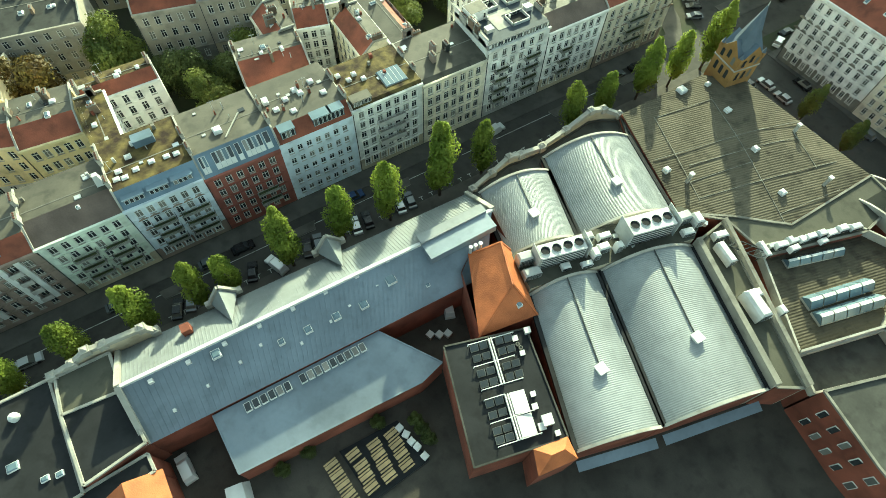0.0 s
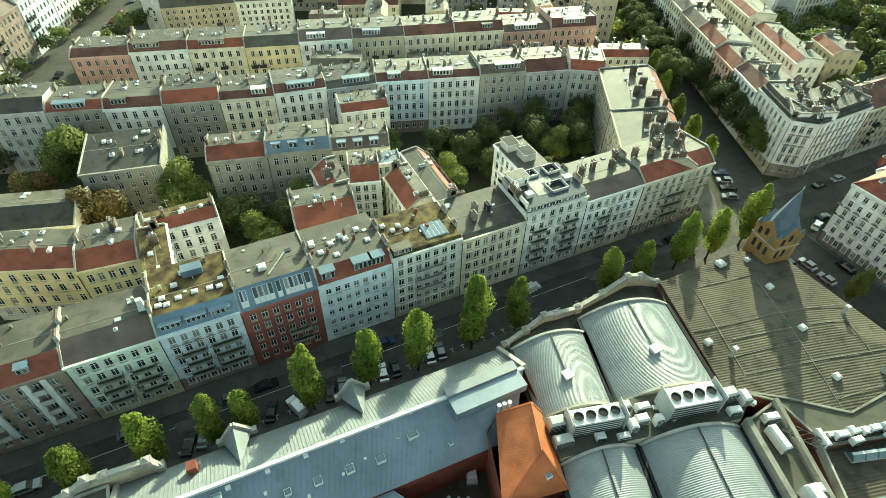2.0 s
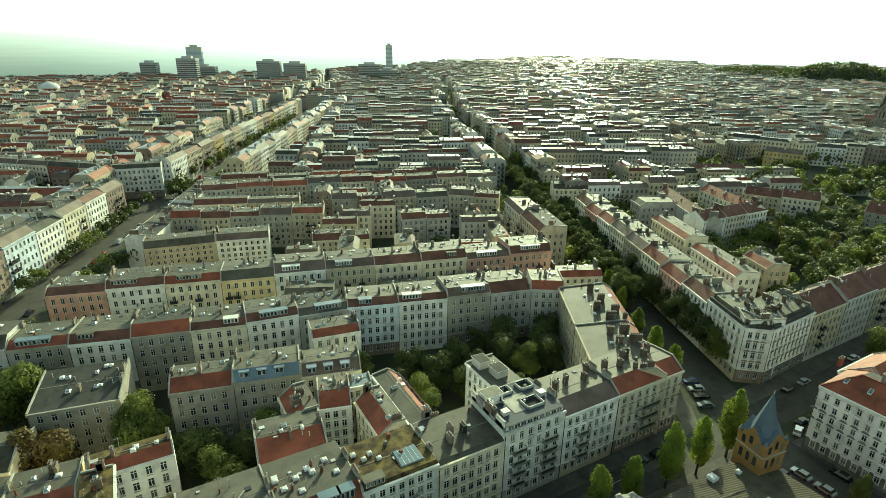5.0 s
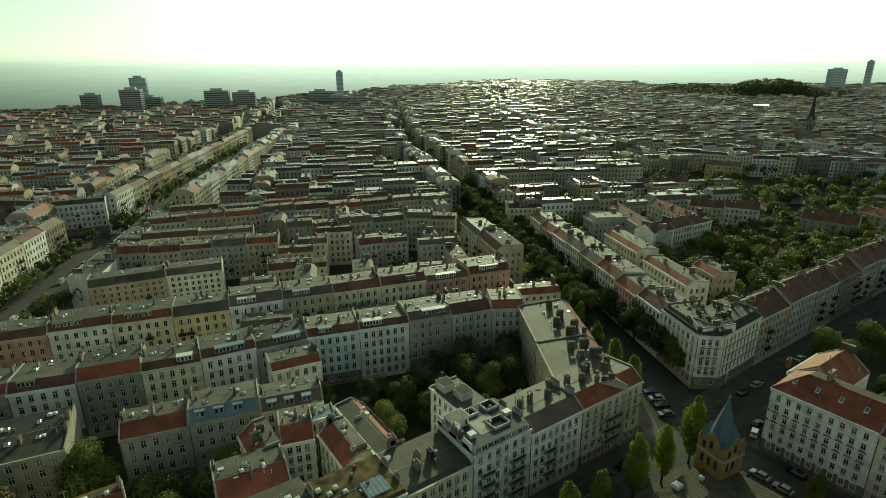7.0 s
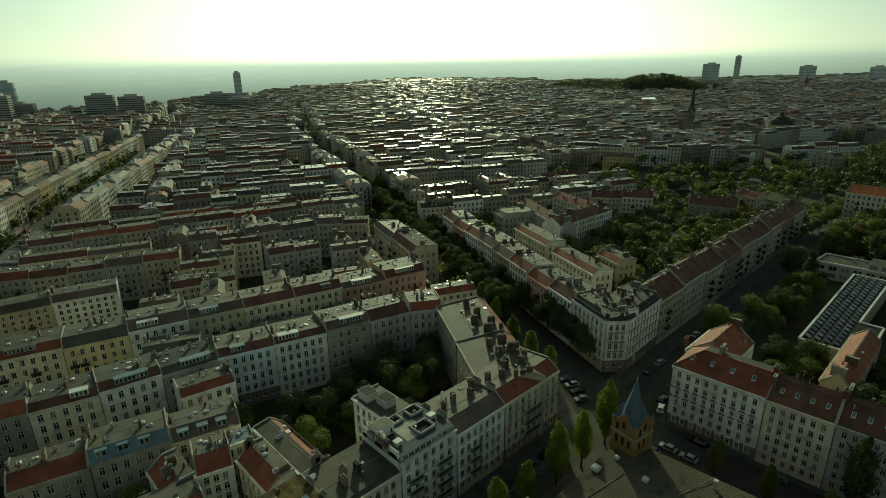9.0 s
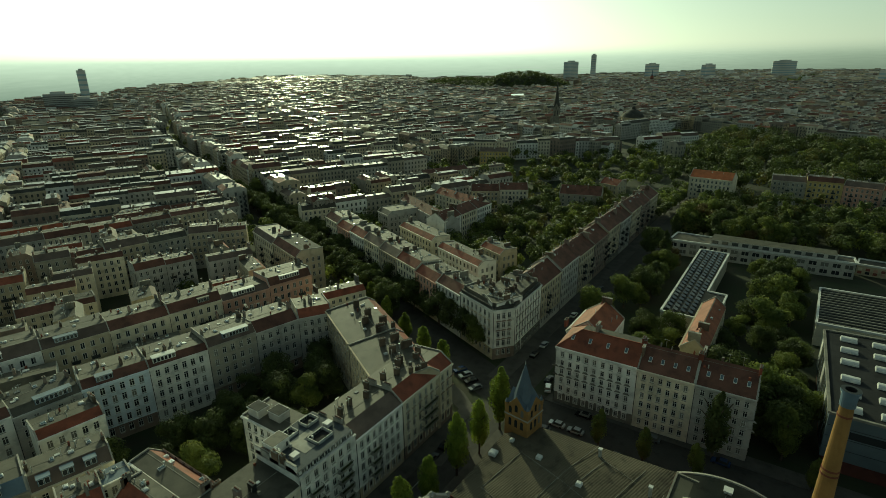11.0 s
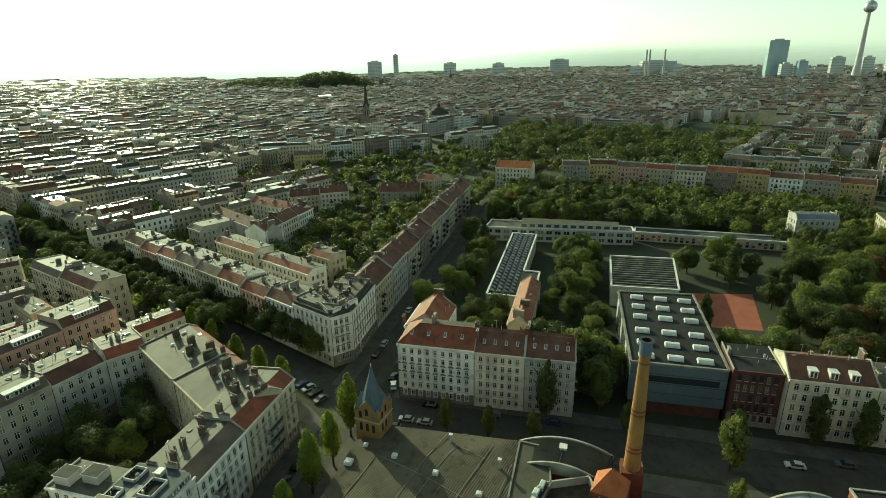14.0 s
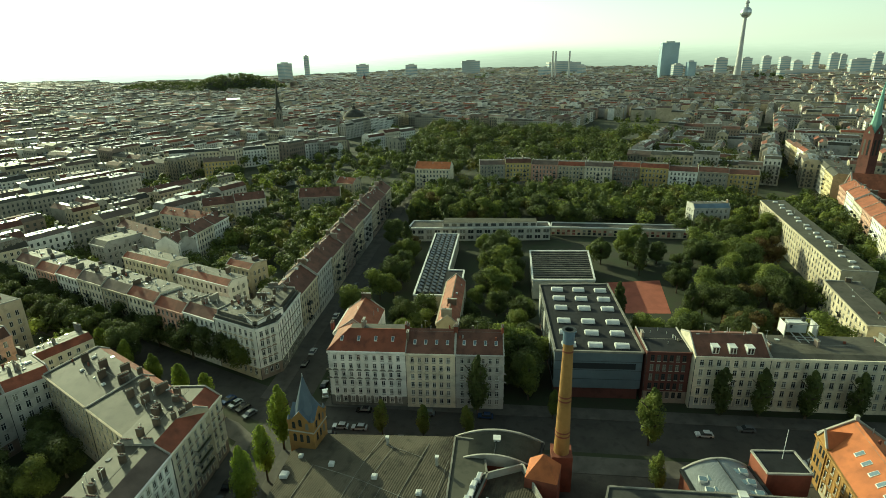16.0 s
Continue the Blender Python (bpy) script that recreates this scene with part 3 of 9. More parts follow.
# ---- first row of houses ----
ROW = "town houses of the first row"
SEAMS = (-74, -60, -46, -30.5, -16.5, -3, 11, 25.5, 40.5, 55.5, 71, 87, 108.6)
Y0 = 70.2
B14, B13 = 14.3, 12.3
front = [
    dict(wall="cream", depth=B13, eave=15.5, floors=5, bays=6, roof=flat(B13), label="cream plastered town house with a red tiled roof edge"),
    dict(wall="white", depth=B13, eave=16, floors=5, bays=6, roof=flat(B13), label="white plastered town house with a red tiled roof edge"),
    dict(wall="brown", depth=B13, eave=15.5, floors=5, bays=6, roof=flat(B13, 2.6, 2.4, TILE), label="brown town house with white balconies and a blue top storey"),
    dict(wall="palegreen", depth=B13, eave=16, floors=5, bays=6, roof=flat(B13, 4.2, 2.0, BROWNTILE), label="pale green plastered town house with a brown roof edge"),
    dict(wall="paleblue", depth=B14, eave=16.2, floors=5, bays=6, roof=[(0, 0, SLATE), (2.2, 2.6, SEDUM), (B14, 2.2, SEDUM)], label="ornate pale blue town house with a mossy green roof"),
    dict(wall="red", depth=B14, eave=15.6, floors=5, bays=6, roof=[(0, 0, SLATE), (2.8, 3.4, FELT), (B14, 2.6, FELT)], label="red plastered town house with a blue-grey glazed attic"),
    dict(wall="paleblue", depth=B14, eave=16.3, floors=5, bays=7, roof=[(0, 0, TILE), (2.2, 2.4, FELT), (B14, 1.9, FELT)], label="plain pale blue town house with small windows", ww=1.05, wh=1.4, trims=False),
    dict(wall="white", depth=B13, eave=17.4, floors=6, bays=7, roof=[(0, 0, SEDUM), (0.6, 0.5, SEDUM), (B13, 0.2, SEDUM)], label="white town house with a mossy roof and a large roof light"),
    dict(wall="cream", depth=B13, eave=16.5, floors=5, bays=7, roof=[(0, 0, FELT), (1.0, 0.5, FELT), (B13, 0.9, FELT)], label="cream town house with stucco bands and a grey roof"),
    dict(wall="white", depth=B13, eave=18.4, floors=6, bays=6, roof=[(0, 0, FELT), (1.5, 1.0, FELT), (B13, 0.8, FELT)], label="tall white town house with iron balconies and roof terraces"),
    dict(wall="white", depth=B13, eave=16.5, floors=5, bays=7, roof=flat(B13, 3.4, 2.2, BROWNTILE), label="white town house with a brown tiled roof edge"),
    dict(wall="cream", depth=B13, eave=16.5, floors=5, bays=8, roof=flat(B13, 3.4, 2.4, TILE), label="cream corner house with a red tiled roof edge", sides="R"),
]
HOUSES = []
for k, h in enumerate(front):
    HOUSES.append(house((SEAMS[k], Y0), (SEAMS[k + 1], Y0), h["depth"], h["eave"], h["floors"], h["bays"], WALLS[h["wall"]], h["roof"], h["label"], ROW,
                        near=k >= 2, last=k == len(front) - 1, ww=h.get("ww", 1.15), wh=h.get("wh", 1.95), trims=h.get("trims", True), sides=h.get("sides", "")))


# ---- rear buildings of the first block ----
def row(points, depth, eave, walls, profile_of, label, group, pitch=15.0, **kw):
    """Houses side by side along a line of points (left to right, seen from outside)."""
    out = []
    for (xa, ya), (xb, yb) in zip(points, points[1:]):
        n = max(1, round(math.hypot(xb - xa, yb - ya) / pitch))
        for i in range(n):
            a, c = i / n, (i + 1) / n
            wl = walls[len(out) % len(walls)]
            e = eave + random.uniform(-0.7, 0.7)
            w = math.hypot(xb - xa, yb - ya) / n
            out.append(house((xa + (xb - xa) * a, ya + (yb - ya) * a), (xa + (xb - xa) * c, ya + (yb - ya) * c), depth, e, 5, max(3, int(w / 2.5)), WALLS[wl], profile_of(), label % wl if "%s" in label else label, group, last=i == n - 1 and (xb, yb) == tuple(points[-1]), **kw))
    return out


REAR = "rear buildings in the courtyards"
rnd = random.Random(5)


def any_flat(depth=12):
    return lambda: flat(depth, rnd.choice((1.8, 2.5, 3.2)), rnd.choice((1.6, 2.2, 2.6)), rnd.choice((TILE, DARKTILE, BROWNTILE, DARKTILE, FELT)), rnd.choice((FELT, FELT, GREYFELT)))


BACKROW = row([(-62, 163), (-22, 153), (-8, 149), (20, 142.5), (48, 139), (77, 130.5), (104, 124)], 12.5, 17, ("drab", "grey", "drab", "white", "drab", "cream", "white", "grey", "paleblue", "white"), any_flat(12.5), "%s plastered town house, rear front, flat grey roof", REAR)
CREAM = row([(-30, 189), (132, 147.6)], 13, 17, ("pink", "white", "cream", "yellow", "white", "tan", "cream", "cream", "pink", "pink"), any_flat(13), "%s stuccoed town house in the narrow street", "town houses of the second street", pitch=16, far=True)
EWING = row([(112, 120), (88, 78)], 16.5, 17, ("tan", "tan", "cream"), lambda: [(0, 0, FELT), (13.6, 1.9, TILE), (16.5, 0, FELT)], "tan plastered wing with a grey roof and chimneys", REAR, pitch=22)
house((11.5, 88.5), (25, 87), 12, 14.0, 4, 5, WALLS["white"], [(0, 0, TILE), (5.6, 2.6, FELT), (12, 2.2, FELT)], "white rear house with a red tiled roof edge", REAR)
house((26.8, 99.8), (33.8, 97.9), 9.5, 14.6, 5, 3, WALLS["white"], [(0, 0, TILE), (3.6, 2.4, FELT), (9.5, 2.0, FELT)], "white rear wing with a red tiled roof edge", REAR, back=True)
house((20.4, 109), (20.4, 98.5), 6.2, 14.2, 4, 4, WALLS["cream"], [(0, 0, TILE), (3.2, 2.3, FELT), (6.2, 2.3, FELT)], "narrow cream wing with a red roof slope", REAR, back=True, sides="L")
house((35.0, 99), (35.0, 85.2), 6, 14.4, 4, 5, WALLS["cream"], [(0, 0, TILE), (3.0, 2.6, FELT), (6, 2.4, FELT)], "cream courtyard wing with a red roof slope and balconies", REAR)
house((34.0, 104.5), (41.0, 103.2), 4.5, 14.8, 4, 3, WALLS["white"], [(0, 0, SLATE), (4.5, 0.3, SLATE)], "low dark roofed link between the wings", REAR)
house((41.2, 104), (41.2, 82.8), 6.8, 16.6, 5, 7, WALLS["white"], [(0, 0, FELT), (4.0, 0.5, TILE), (6.8, -2.0, TILE)], "white side wing with a grey roof and a red roof edge", REAR, back=True)
house((-1.5, 120.8), (12, 117.6), 9.5, 15.0, 4, 5, WALLS["drab"], [(0, 0, TILE), (3.2, 2.2, FELT), (9.5, 1.6, FELT)], "grey rear house with a red and grey roof", REAR)
house((12, 117.6), (27, 114), 10, 15.5, 4, 6, WALLS["drab"], [(0, 0, SLATE), (1.6, 2.6, FELT), (10, 2.2, FELT)], "grey rear house with a slate mansard", REAR)
house((27, 114), (41, 110.5), 9.5, 14.5, 4, 5, WALLS["cream"], [(0, 0, BROWNTILE), (2.4, 2.4, FELT), (9.5, 1.8, FELT)], "cream rear house with dormers and a flat roof", REAR)
house((104, 124), (113, 118.5), 13, 17, 5, 4, WALLS["grey"], flat(13), "grey corner house in the courtyard angle", REAR)
house((34, 128), (47, 126), 9, 16, 5, 5, WALLS["white"], flat(9, 2, 1.6), "white rear house beside the long row", REAR)
house((-28.5, 127), (-11, 124), 15, 15, 5, 6, WALLS["drab"], [(0, 0, GREYFELT), (15, 1.5, GREYFELT)], "grey rear house with many roof lights and a white gable", REAR, sides="")
house((-29, 93.5), (-18, 92.5), 12, 15, 4, 5, WALLS["yellow"], [(0, 0, TILE), (4, 2.0, FELT), (12, 1.5, FELT)], "yellow rear house with a red tiled roof edge", REAR)
house((-48, 103), (-29, 96), 10, 14, 4, 7, WALLS["yellow"], [(0, 0, TILE), (4, 2.0, FELT), (10, 1.5, FELT)], "yellow rear house round a courtyard", REAR)
house((-16.4, 98), (-2, 98), 5, 16.0, 5, 5, WALLS["white"], [(0, 0, TILE), (1.8, 1.8, SEDUM), (5, 1.6, SEDUM)], "white rear wing with a mossy roof", REAR)
house((-12, 84.5), (-12, 98), 4.4, 17.6, 5, 5, WALLS["white"], [(0, 0, SEDUM), (5, 0.3, SEDUM)], "white side wing with a mossy roof", REAR)
SECOND = "houses of the second block"
row([(10, 261), (22, 256), (46, 247), (72, 236)], 11, 15.5, ("drab", "tan", "drab"), any_flat(11), "%s rear house behind the narrow street", SECOND, far=True, sides="LR")
row([(81, 251), (104, 242), (137, 234)], 11, 17, ("drab", "brown", "tan", "drab"), any_flat(11), "%s tall rear house with grey roofs", SECOND, far=True, sides="LR")
row([(137, 234), (157, 218)], 11, 17, ("tan",), any_flat(11), "%s rear house beside the cross street", SECOND, far=True, sides="LR")
row([(28, 305), (187, 263)], 12, 16, ("grey", "drab", "tan", "grey", "cream"), any_flat(12), "%s town house, rear front, dark roof", SECOND, pitch=18, far=True)
row([(157, 213), (141, 166)], 12, 17, ("cream", "tan"), any_flat(12), "%s side wing beside the cross street", SECOND, pitch=24, far=True, sides="LR")
row([(24, 226), (44, 221)], 12, 14, ("white",), any_flat(12), "%s low rear house", SECOND, far=True, sides="LR")
row([(58, 207), (80, 200)], 10, 14, ("cream",), any_flat(10), "%s low rear house in a courtyard", SECOND, far=True, sides="LR")
row([(100, 212), (122, 206)], 10, 15, ("grey",), any_flat(10), "%s low rear house in a dark courtyard", SECOND, far=True, sides="LR")
AVE = "houses along the avenue"
row([(-79, 160), (-45.8, 237.6), (-6.4, 327)], 12, 18, ("white", "cream", "white", "brown", "paleblue"), any_flat(12), "%s avenue house with balconies", AVE, pitch=20, far=True)
row([(20, 372), (54.9, 440.6), (198, 711)], 12, 18, ("white", "tan", "brown", "ochre", "drab", "tan", "grey"), any_flat(12), "%s avenue house with balconies", AVE, pitch=22, far=True, sides="L")
row([(-77, 421), (-12, 366), (14, 362)], 12, 17.5, ("white", "cream", "red", "cream", "white"), any_flat(12), "%s house at the avenue corner", AVE, pitch=19, far=True)
row([(32, 338), (-8, 246)], 12, 13, ("grey", "tan", "white"), any_flat(12), "low %s house beside the avenue", AVE, pitch=18, far=True)
row([(-96, 246), (-52, 227)], 11, 13, ("tan", "brown", "grey"), any_flat(11), "low %s house behind the avenue", AVE, pitch=20, far=True)
row([(-90, 331), (-30, 309)], 11, 14, ("grey", "tan", "cream"), any_flat(11), "low %s house behind the avenue", AVE, pitch=20, far=True)
row([(-2, 230), (24, 226)], 11, 13, ("tan", "grey"), any_flat(11), "low %s house in the courtyard behind the avenue", AVE, pitch=18, far=True)
row([(22, 284), (70, 268)], 10, 13, ("cream", "tan"), any_flat(10), "low %s house in the courtyard behind the avenue", AVE, pitch=24, far=True)
row([(42, 330), (190, 288)], 11, 14, ("tan", "grey", "brown", "cream"), any_flat(11), "low %s rear house with a dark roof", SECOND, pitch=24, far=True)
house((-62, 121), (-30, 112), 12, 12.5, 4, 9, WALLS["cream"], [(0, 0, GREYFELT), (5, 2.5, FELT), (12, 1.0, GREYFELT)], "cream rear house with a dark grey roof", REAR)

# further rear houses and wings between the rows of the second block
g2 = random.Random(19)
taken = []
for o_ in [o for o in scene.objects if o.name in ROOFS]:
    w, d, _ = ROOFS[o_.name]
    taken += [((o_.matrix_basis @ Vector((w * f, d * 0.5, 0))).xy, d * 0.5 + 1) for f in (0.1, 0.3, 0.5, 0.7, 0.9)]
for _ in range(900):
    p_ = W_ * g2.uniform(-40, 165) + U * g2.uniform(150, 330)
    turn = g2.random() < 0.45
    dx_, dy_ = (U if turn else W_).xy
    w, d = g2.uniform(11, 18), g2.uniform(7, 9)
    spots = [(Vector((p_.x + dx_ * w * f - dy_ * d * 0.5, p_.y + dy_ * w * f + dx_ * d * 0.5)), d * 0.5) for f in (0.1, 0.5, 0.9)]
    off_ = (Vector((p_.x, p_.y, 0)) - Vector((124, 66, 0))).dot(W_)
    if off_ > -24 or (Vector((p_.x, p_.y, 0)) - AV).dot(W_) < 26 or any((a_ - c_).length < r_ + q_ + 0.5 for a_, r_ in spots for c_, q_ in taken):
        continue
    taken += spots
    wl = g2.choice(("tan", "drab", "cream", "drab", "brown", "grey"))
    ob = house((p_.x, p_.y), (p_.x + dx_ * w, p_.y + dy_ * w), d, g2.uniform(12, 17), 5, int(w / 2.6), WALLS[wl], flat(d, 2.0, 1.8, g2.choice((TILE, FELT, DARKTILE, BROWNTILE)), FELT), wl + " rear wing between the houses", SECOND, far=True, sides="LR", back=True, trims=False, parapet=False)
    if len([o for o in scene.objects if o.get("label", "").endswith("rear wing between the houses")]) > 26:
        break

# ---- eastern block ----
EAST = "houses of the eastern block"
EB = [(140.4, 75.4)] + [(140.4 + 0.391 * d, 75.4 + 0.920 * d) for d in (18, 140)]
house((EB[1][0], EB[1][1]), (EB[0][0], EB[0][1]), 12, 17.5, 5, 7, WALLS["white"], [(0, 0, FELT), (1.2, 0.15, FELT), (1.6, 1.9, FELT), (12, 2.1, FELT)], "white corner building with rows of arched windows", EAST, trims=True)
house((140.4, 75.4), (146, 70.6), 8, 17.5, 5, 3, WALLS["white"], [(0, 0, FELT), (1.2, 0.15, FELT), (1.6, 1.9, FELT), (8, 2.1, FELT)], "white chamfered corner front", EAST)
house((146, 70.6), (168, 71.5), 12, 17.5, 5, 9, WALLS["white"], [(0, 0, FELT), (1.2, 0.15, FELT), (1.6, 1.9, FELT), (12, 2.1, FELT)], "white corner building along the street", EAST)
row([(168, 71.5), (335, 72.5)], 12, 16.5, ("tan", "grey", "tan", "brown"), lambda: gable(12, 4.5, DARKTILE), "%s town house with a dark red tiled roof", EAST, pitch=18, far=True)
row([EB[2], EB[1]], 12, 16, ("cream", "pink", "white", "cream", "tan"), lambda: flat(12, 3.0, 2.4, rnd.choice((TILE, DARKTILE, TILE, BROWNTILE)), FELT), "%s town house on the cross street", EAST, pitch=15, far=True)
for d0, d1, off, dep, wl in ((108, 78, 26, 10, "cream"), (70, 40, 24, 9, "white"), (140, 128, 30, 26, "grey"), (60, 46, 40, 9, "tan")):
    P_ = lambda d_: (140.4 + 0.391 * d_ + 0.92 * off, 75.4 + 0.92 * d_ - 0.391 * off)
    house(P_(d0), P_(d1), dep, 14.5, 4, max(4, int((d0 - d1) / 2.7)), WALLS[wl], flat(dep, 2.4, 1.8, TILE if wl != "grey" else FELT), wl + " rear house in the eastern courtyard", EAST, far=True, sides="LR", back=True)
row([(219.4, 146.6), (265, 145.3)], 11, 16, ("white", "cream", "white"), lambda: gable(11, 3.5, DARKTILE), "%s house round the eastern courtyard, red tiled roof", EAST, pitch=15, far=True, back=True)
house((246.3, 195.6), (219.8, 147.2), 9, 15.5, 4, 4, WALLS["grey"], gable(9, 3, DARKTILE), "grey side wing with a nearly blank wall", EAST, far=True, back=True)
house((265.4, 145.6), (279, 184.7), 9, 15.5, 5, 12, WALLS["cream"], gable(9, 3, TILE), "cream side wing with a red tiled roof", EAST, far=True, back=True, sides="LR")
row([(287.7, 172.4), (305.4, 142)], 11, 15, ("tan", "cream"), lambda: gable(11, 3.5, DARKTILE), "%s house in the far courtyard", EAST, pitch=17, far=True)
house((323, 129), (329.5, 104), 14, 11.5, 4, 7, WALLS["drab"], gable(14, 4.5, DARKTILE), "grey gabled house among the garden trees", EAST, far=True, sides="LR", back=True)
house((373, 120), (368.5, 106), 10, 10, 3, 4, WALLS["tan"], gable(10, 3.5, TILE), "tan house with a red roof among the garden trees", EAST, far=True, sides="LR")
house((330, 239), (366, 222), 10, 11, 3, 13, WALLS["cream"], gable(10, 2.5, DARKTILE), "long cream house with a dark roof beyond the courtyard", EAST, far=True, sides="LR")
house((366, 222), (398, 207), 10, 10, 3, 12, WALLS["tan"], flat(10, 1.6, 1.2, BROWNTILE, FELT), "long tan house with a flat roof beyond the courtyard", EAST, far=True, sides="R")
house((426, 247), (437, 224), 11, 14, 4, 9, WALLS["ochre"], gable(11, 3, BROWNTILE), "ochre house at the end of the gardens", EAST, far=True, sides="LR")
house((392, 176), (411, 165), 9, 6, 2, 6, WALLS["grey"], flat(9, 0.4, 0.3, FELT, FELT), "low grey garden hall with a flat roof", EAST, far=True, sides="LR")
row([(198.5, 225.6), (214.9, 215.4)], 11, 16, ("cream",), any_flat(11), "%s end house on the cross street", EAST, pitch=19, far=True)
g = random.Random(41)
for ob in [o for o in scene.objects if o.name.split(".")[0] == "house"]:
    if ob["group"] != ROW and "chamfered" not in ob["label"]:
        far_off = ob["group"] in (SECOND, AVE, EAST)
        dress(ob, g, 1 if far_off else 3, 8 if "many roof lights" in ob["label"] else (2 if far_off else 3))

# ---- south-eastern block ----
SE = "houses of the south-eastern block"
corner = house((130, 50), (130.6, 28.2), 13, 17.5, 6, 9, WALLS["white"], [(0, 0, FELT), (13, 0.1, FELT)], "white corner house with stucco windows and a red tiled hip roof, sunlight painted as orange on two slopes", SE, near=True, sides="L", ww=1.0, wh=1.6, parapet=False)
b = Build()
cw = ROOFS[corner.name][0]
eaves_, tops_ = [(0, 0, 17.55), (cw, 0, 17.55), (cw, 13, 17.6), (0, 13, 17.6)], [(5.4, 5.6, 21.6), (cw, 5.6, 21.6), (cw, 9.5, 21.2), (5.4, 9.5, 21.2)]
# one red tile all round; orange paints sunlight on the side and rear slopes
for k_ in (0, 2, 3):
    b.face([eaves_[k_], eaves_[(k_ + 1) % 4], tops_[(k_ + 1) % 4], tops_[k_]], TILE if k_ == 0 else REDORANGE)
b.face(tops_, FELT)
b.face([eaves_[1], eaves_[2], tops_[2], tops_[1]], WALLS["grey"])
part("hip_roof", b, corner, "red tiled hip roof, sunlight painted as orange on two slopes")
b = Build()
for p_, q_ in ((eaves_[0], tops_[0]), (tops_[0], tops_[1]), (eaves_[3], tops_[3])):
    b.beam(p_, q_, 0.16, TILE)
part("ridge_tiles", b, corner, "raised ridge tiles")
ROOFS[corner.name] = (cw, 13, [(0, 17.55, TILE), (5.6, 21.6, FELT), (9.5, 21.2, FELT), (13, 17.6, TILE)])
house((130.6, 28.2), (131.1, 14.5), 13, 17.2, 6, 6, WALLS["cream"], [(0, 0, DARKTILE), (7, 4.2, DARKTILE), (13, 1.0, DARKTILE)], "cream town house with a brown tiled roof", SE, near=True, ww=1.0, wh=1.6)
house((131.1, 14.5), (131.6, 1.2), 13, 17.2, 6, 6, WALLS["grey"], [(0, 0, DARKTILE), (7, 4.2, DARKTILE), (13, 1.0, DARKTILE)], "pale grey town house with a dark brown roof", SE, near=True, sides="R", ww=1.0, wh=1.6)
house((160, 52), (143.1, 52), 12, 16, 5, 6, WALLS["white"], gable(12, 4.5, REDORANGE), "white wing with an orange tiled roof", SE)
house((190, 22.5), (155, 22.5), 7, 14, 4, 12, WALLS["tan"], gable(7, 3, REDORANGE), "narrow rear wing with an orange tiled roof", SE, back=True)
house((136.6, -50), (136.9, -69.5), 13, 16.5, 5, 8, WALLS["cream"], [(0, 0, DARKTILE), (6.5, 3.8, DARKTILE), (13, 1.0, FELT)], "cream town house with white dormers in a dark roof", SE, near=True)
house((136.9, -69.5), (137.6, -103), 13, 16.5, 5, 13, WALLS["cream"], [(0, 0, FELT), (2, 0.6, FELT), (13, 0.2, FELT)], "plain cream apartment house with a flat roof", SE, near=True, style="cross")
house((137.6, -103), (138.5, -140), 13, 16.5, 5, 13, WALLS["cream"], [(0, 0, FELT), (2, 0.6, FELT), (13, 0.2, FELT)], "plain cream apartment house beside the side street", SE, far=True)
house((138.4, -37.8), (138.6, -49.8), 14, 16.4, 5, 6, WALLS["darkred"], [(0, 0, DARKFELT), (14, 0.2, DARKFELT)], "dark red modern apartment house", SE, frame_mat=IRON)
house((312, -139), (206, -124), 12, 15.5, 5, 36, WALLS["tan"], [(0, 0, SANDFELT), (12, 0.3, SANDFELT)], "long tan apartment slab with a flat roof", SE, back=True, far=True)
house((196, -113), (160, -107), 11, 15.5, 5, 12, WALLS["tan"], [(0, 0, FELT), (11, 0.3, FELT)], "tan apartment slab with a flat roof", SE, back=True, far=True)

house((299, -100), (301, -119.3), 10, 14, 4, 7, WALLS["grey"], flat(10, 2.2, 2.0, SLATE, FELT), "grey house among the trees behind the long slab", SE, far=True, sides="LR")


# ---- brewery ----
def quad_vault(a, b_, c, d, z, rise, ribs, sheet, seg=20):
    """A barrel roof over four corners: a-b is one end, d-c the other; the curve runs from a to b."""
    bd = Build()
    P = lambda s, t: (Vector((*a, 0)) * (1 - s) + Vector((*b_, 0)) * s) * (1 - t) + (Vector((*d, 0)) * (1 - s) + Vector((*c, 0)) * s) * t
    height = lambda s: z + rise * (1 - (2 * s - 1) ** 2)
    for j in range(ribs):
        for off, (ta, tb) in enumerate(((j / ribs, (j + 0.5) / ribs), ((j + 0.5) / ribs, (j + 1) / ribs))):
            za, zb = (0.0, 0.042) if off == 0 else (0.042, 0.0)
            for i in range(seg):
                s, S = i / seg, (i + 1) / seg
                q = [P(s, ta), P(S, ta), P(S, tb), P(s, tb)]
                hh = [height(s) + za, height(S) + za, height(S) + zb, height(s) + zb]
                bd.face([(p.x, p.y, h) for p, h in zip(q, hh)], sheet)
    return bd, P, height


BREW = "brewery halls"


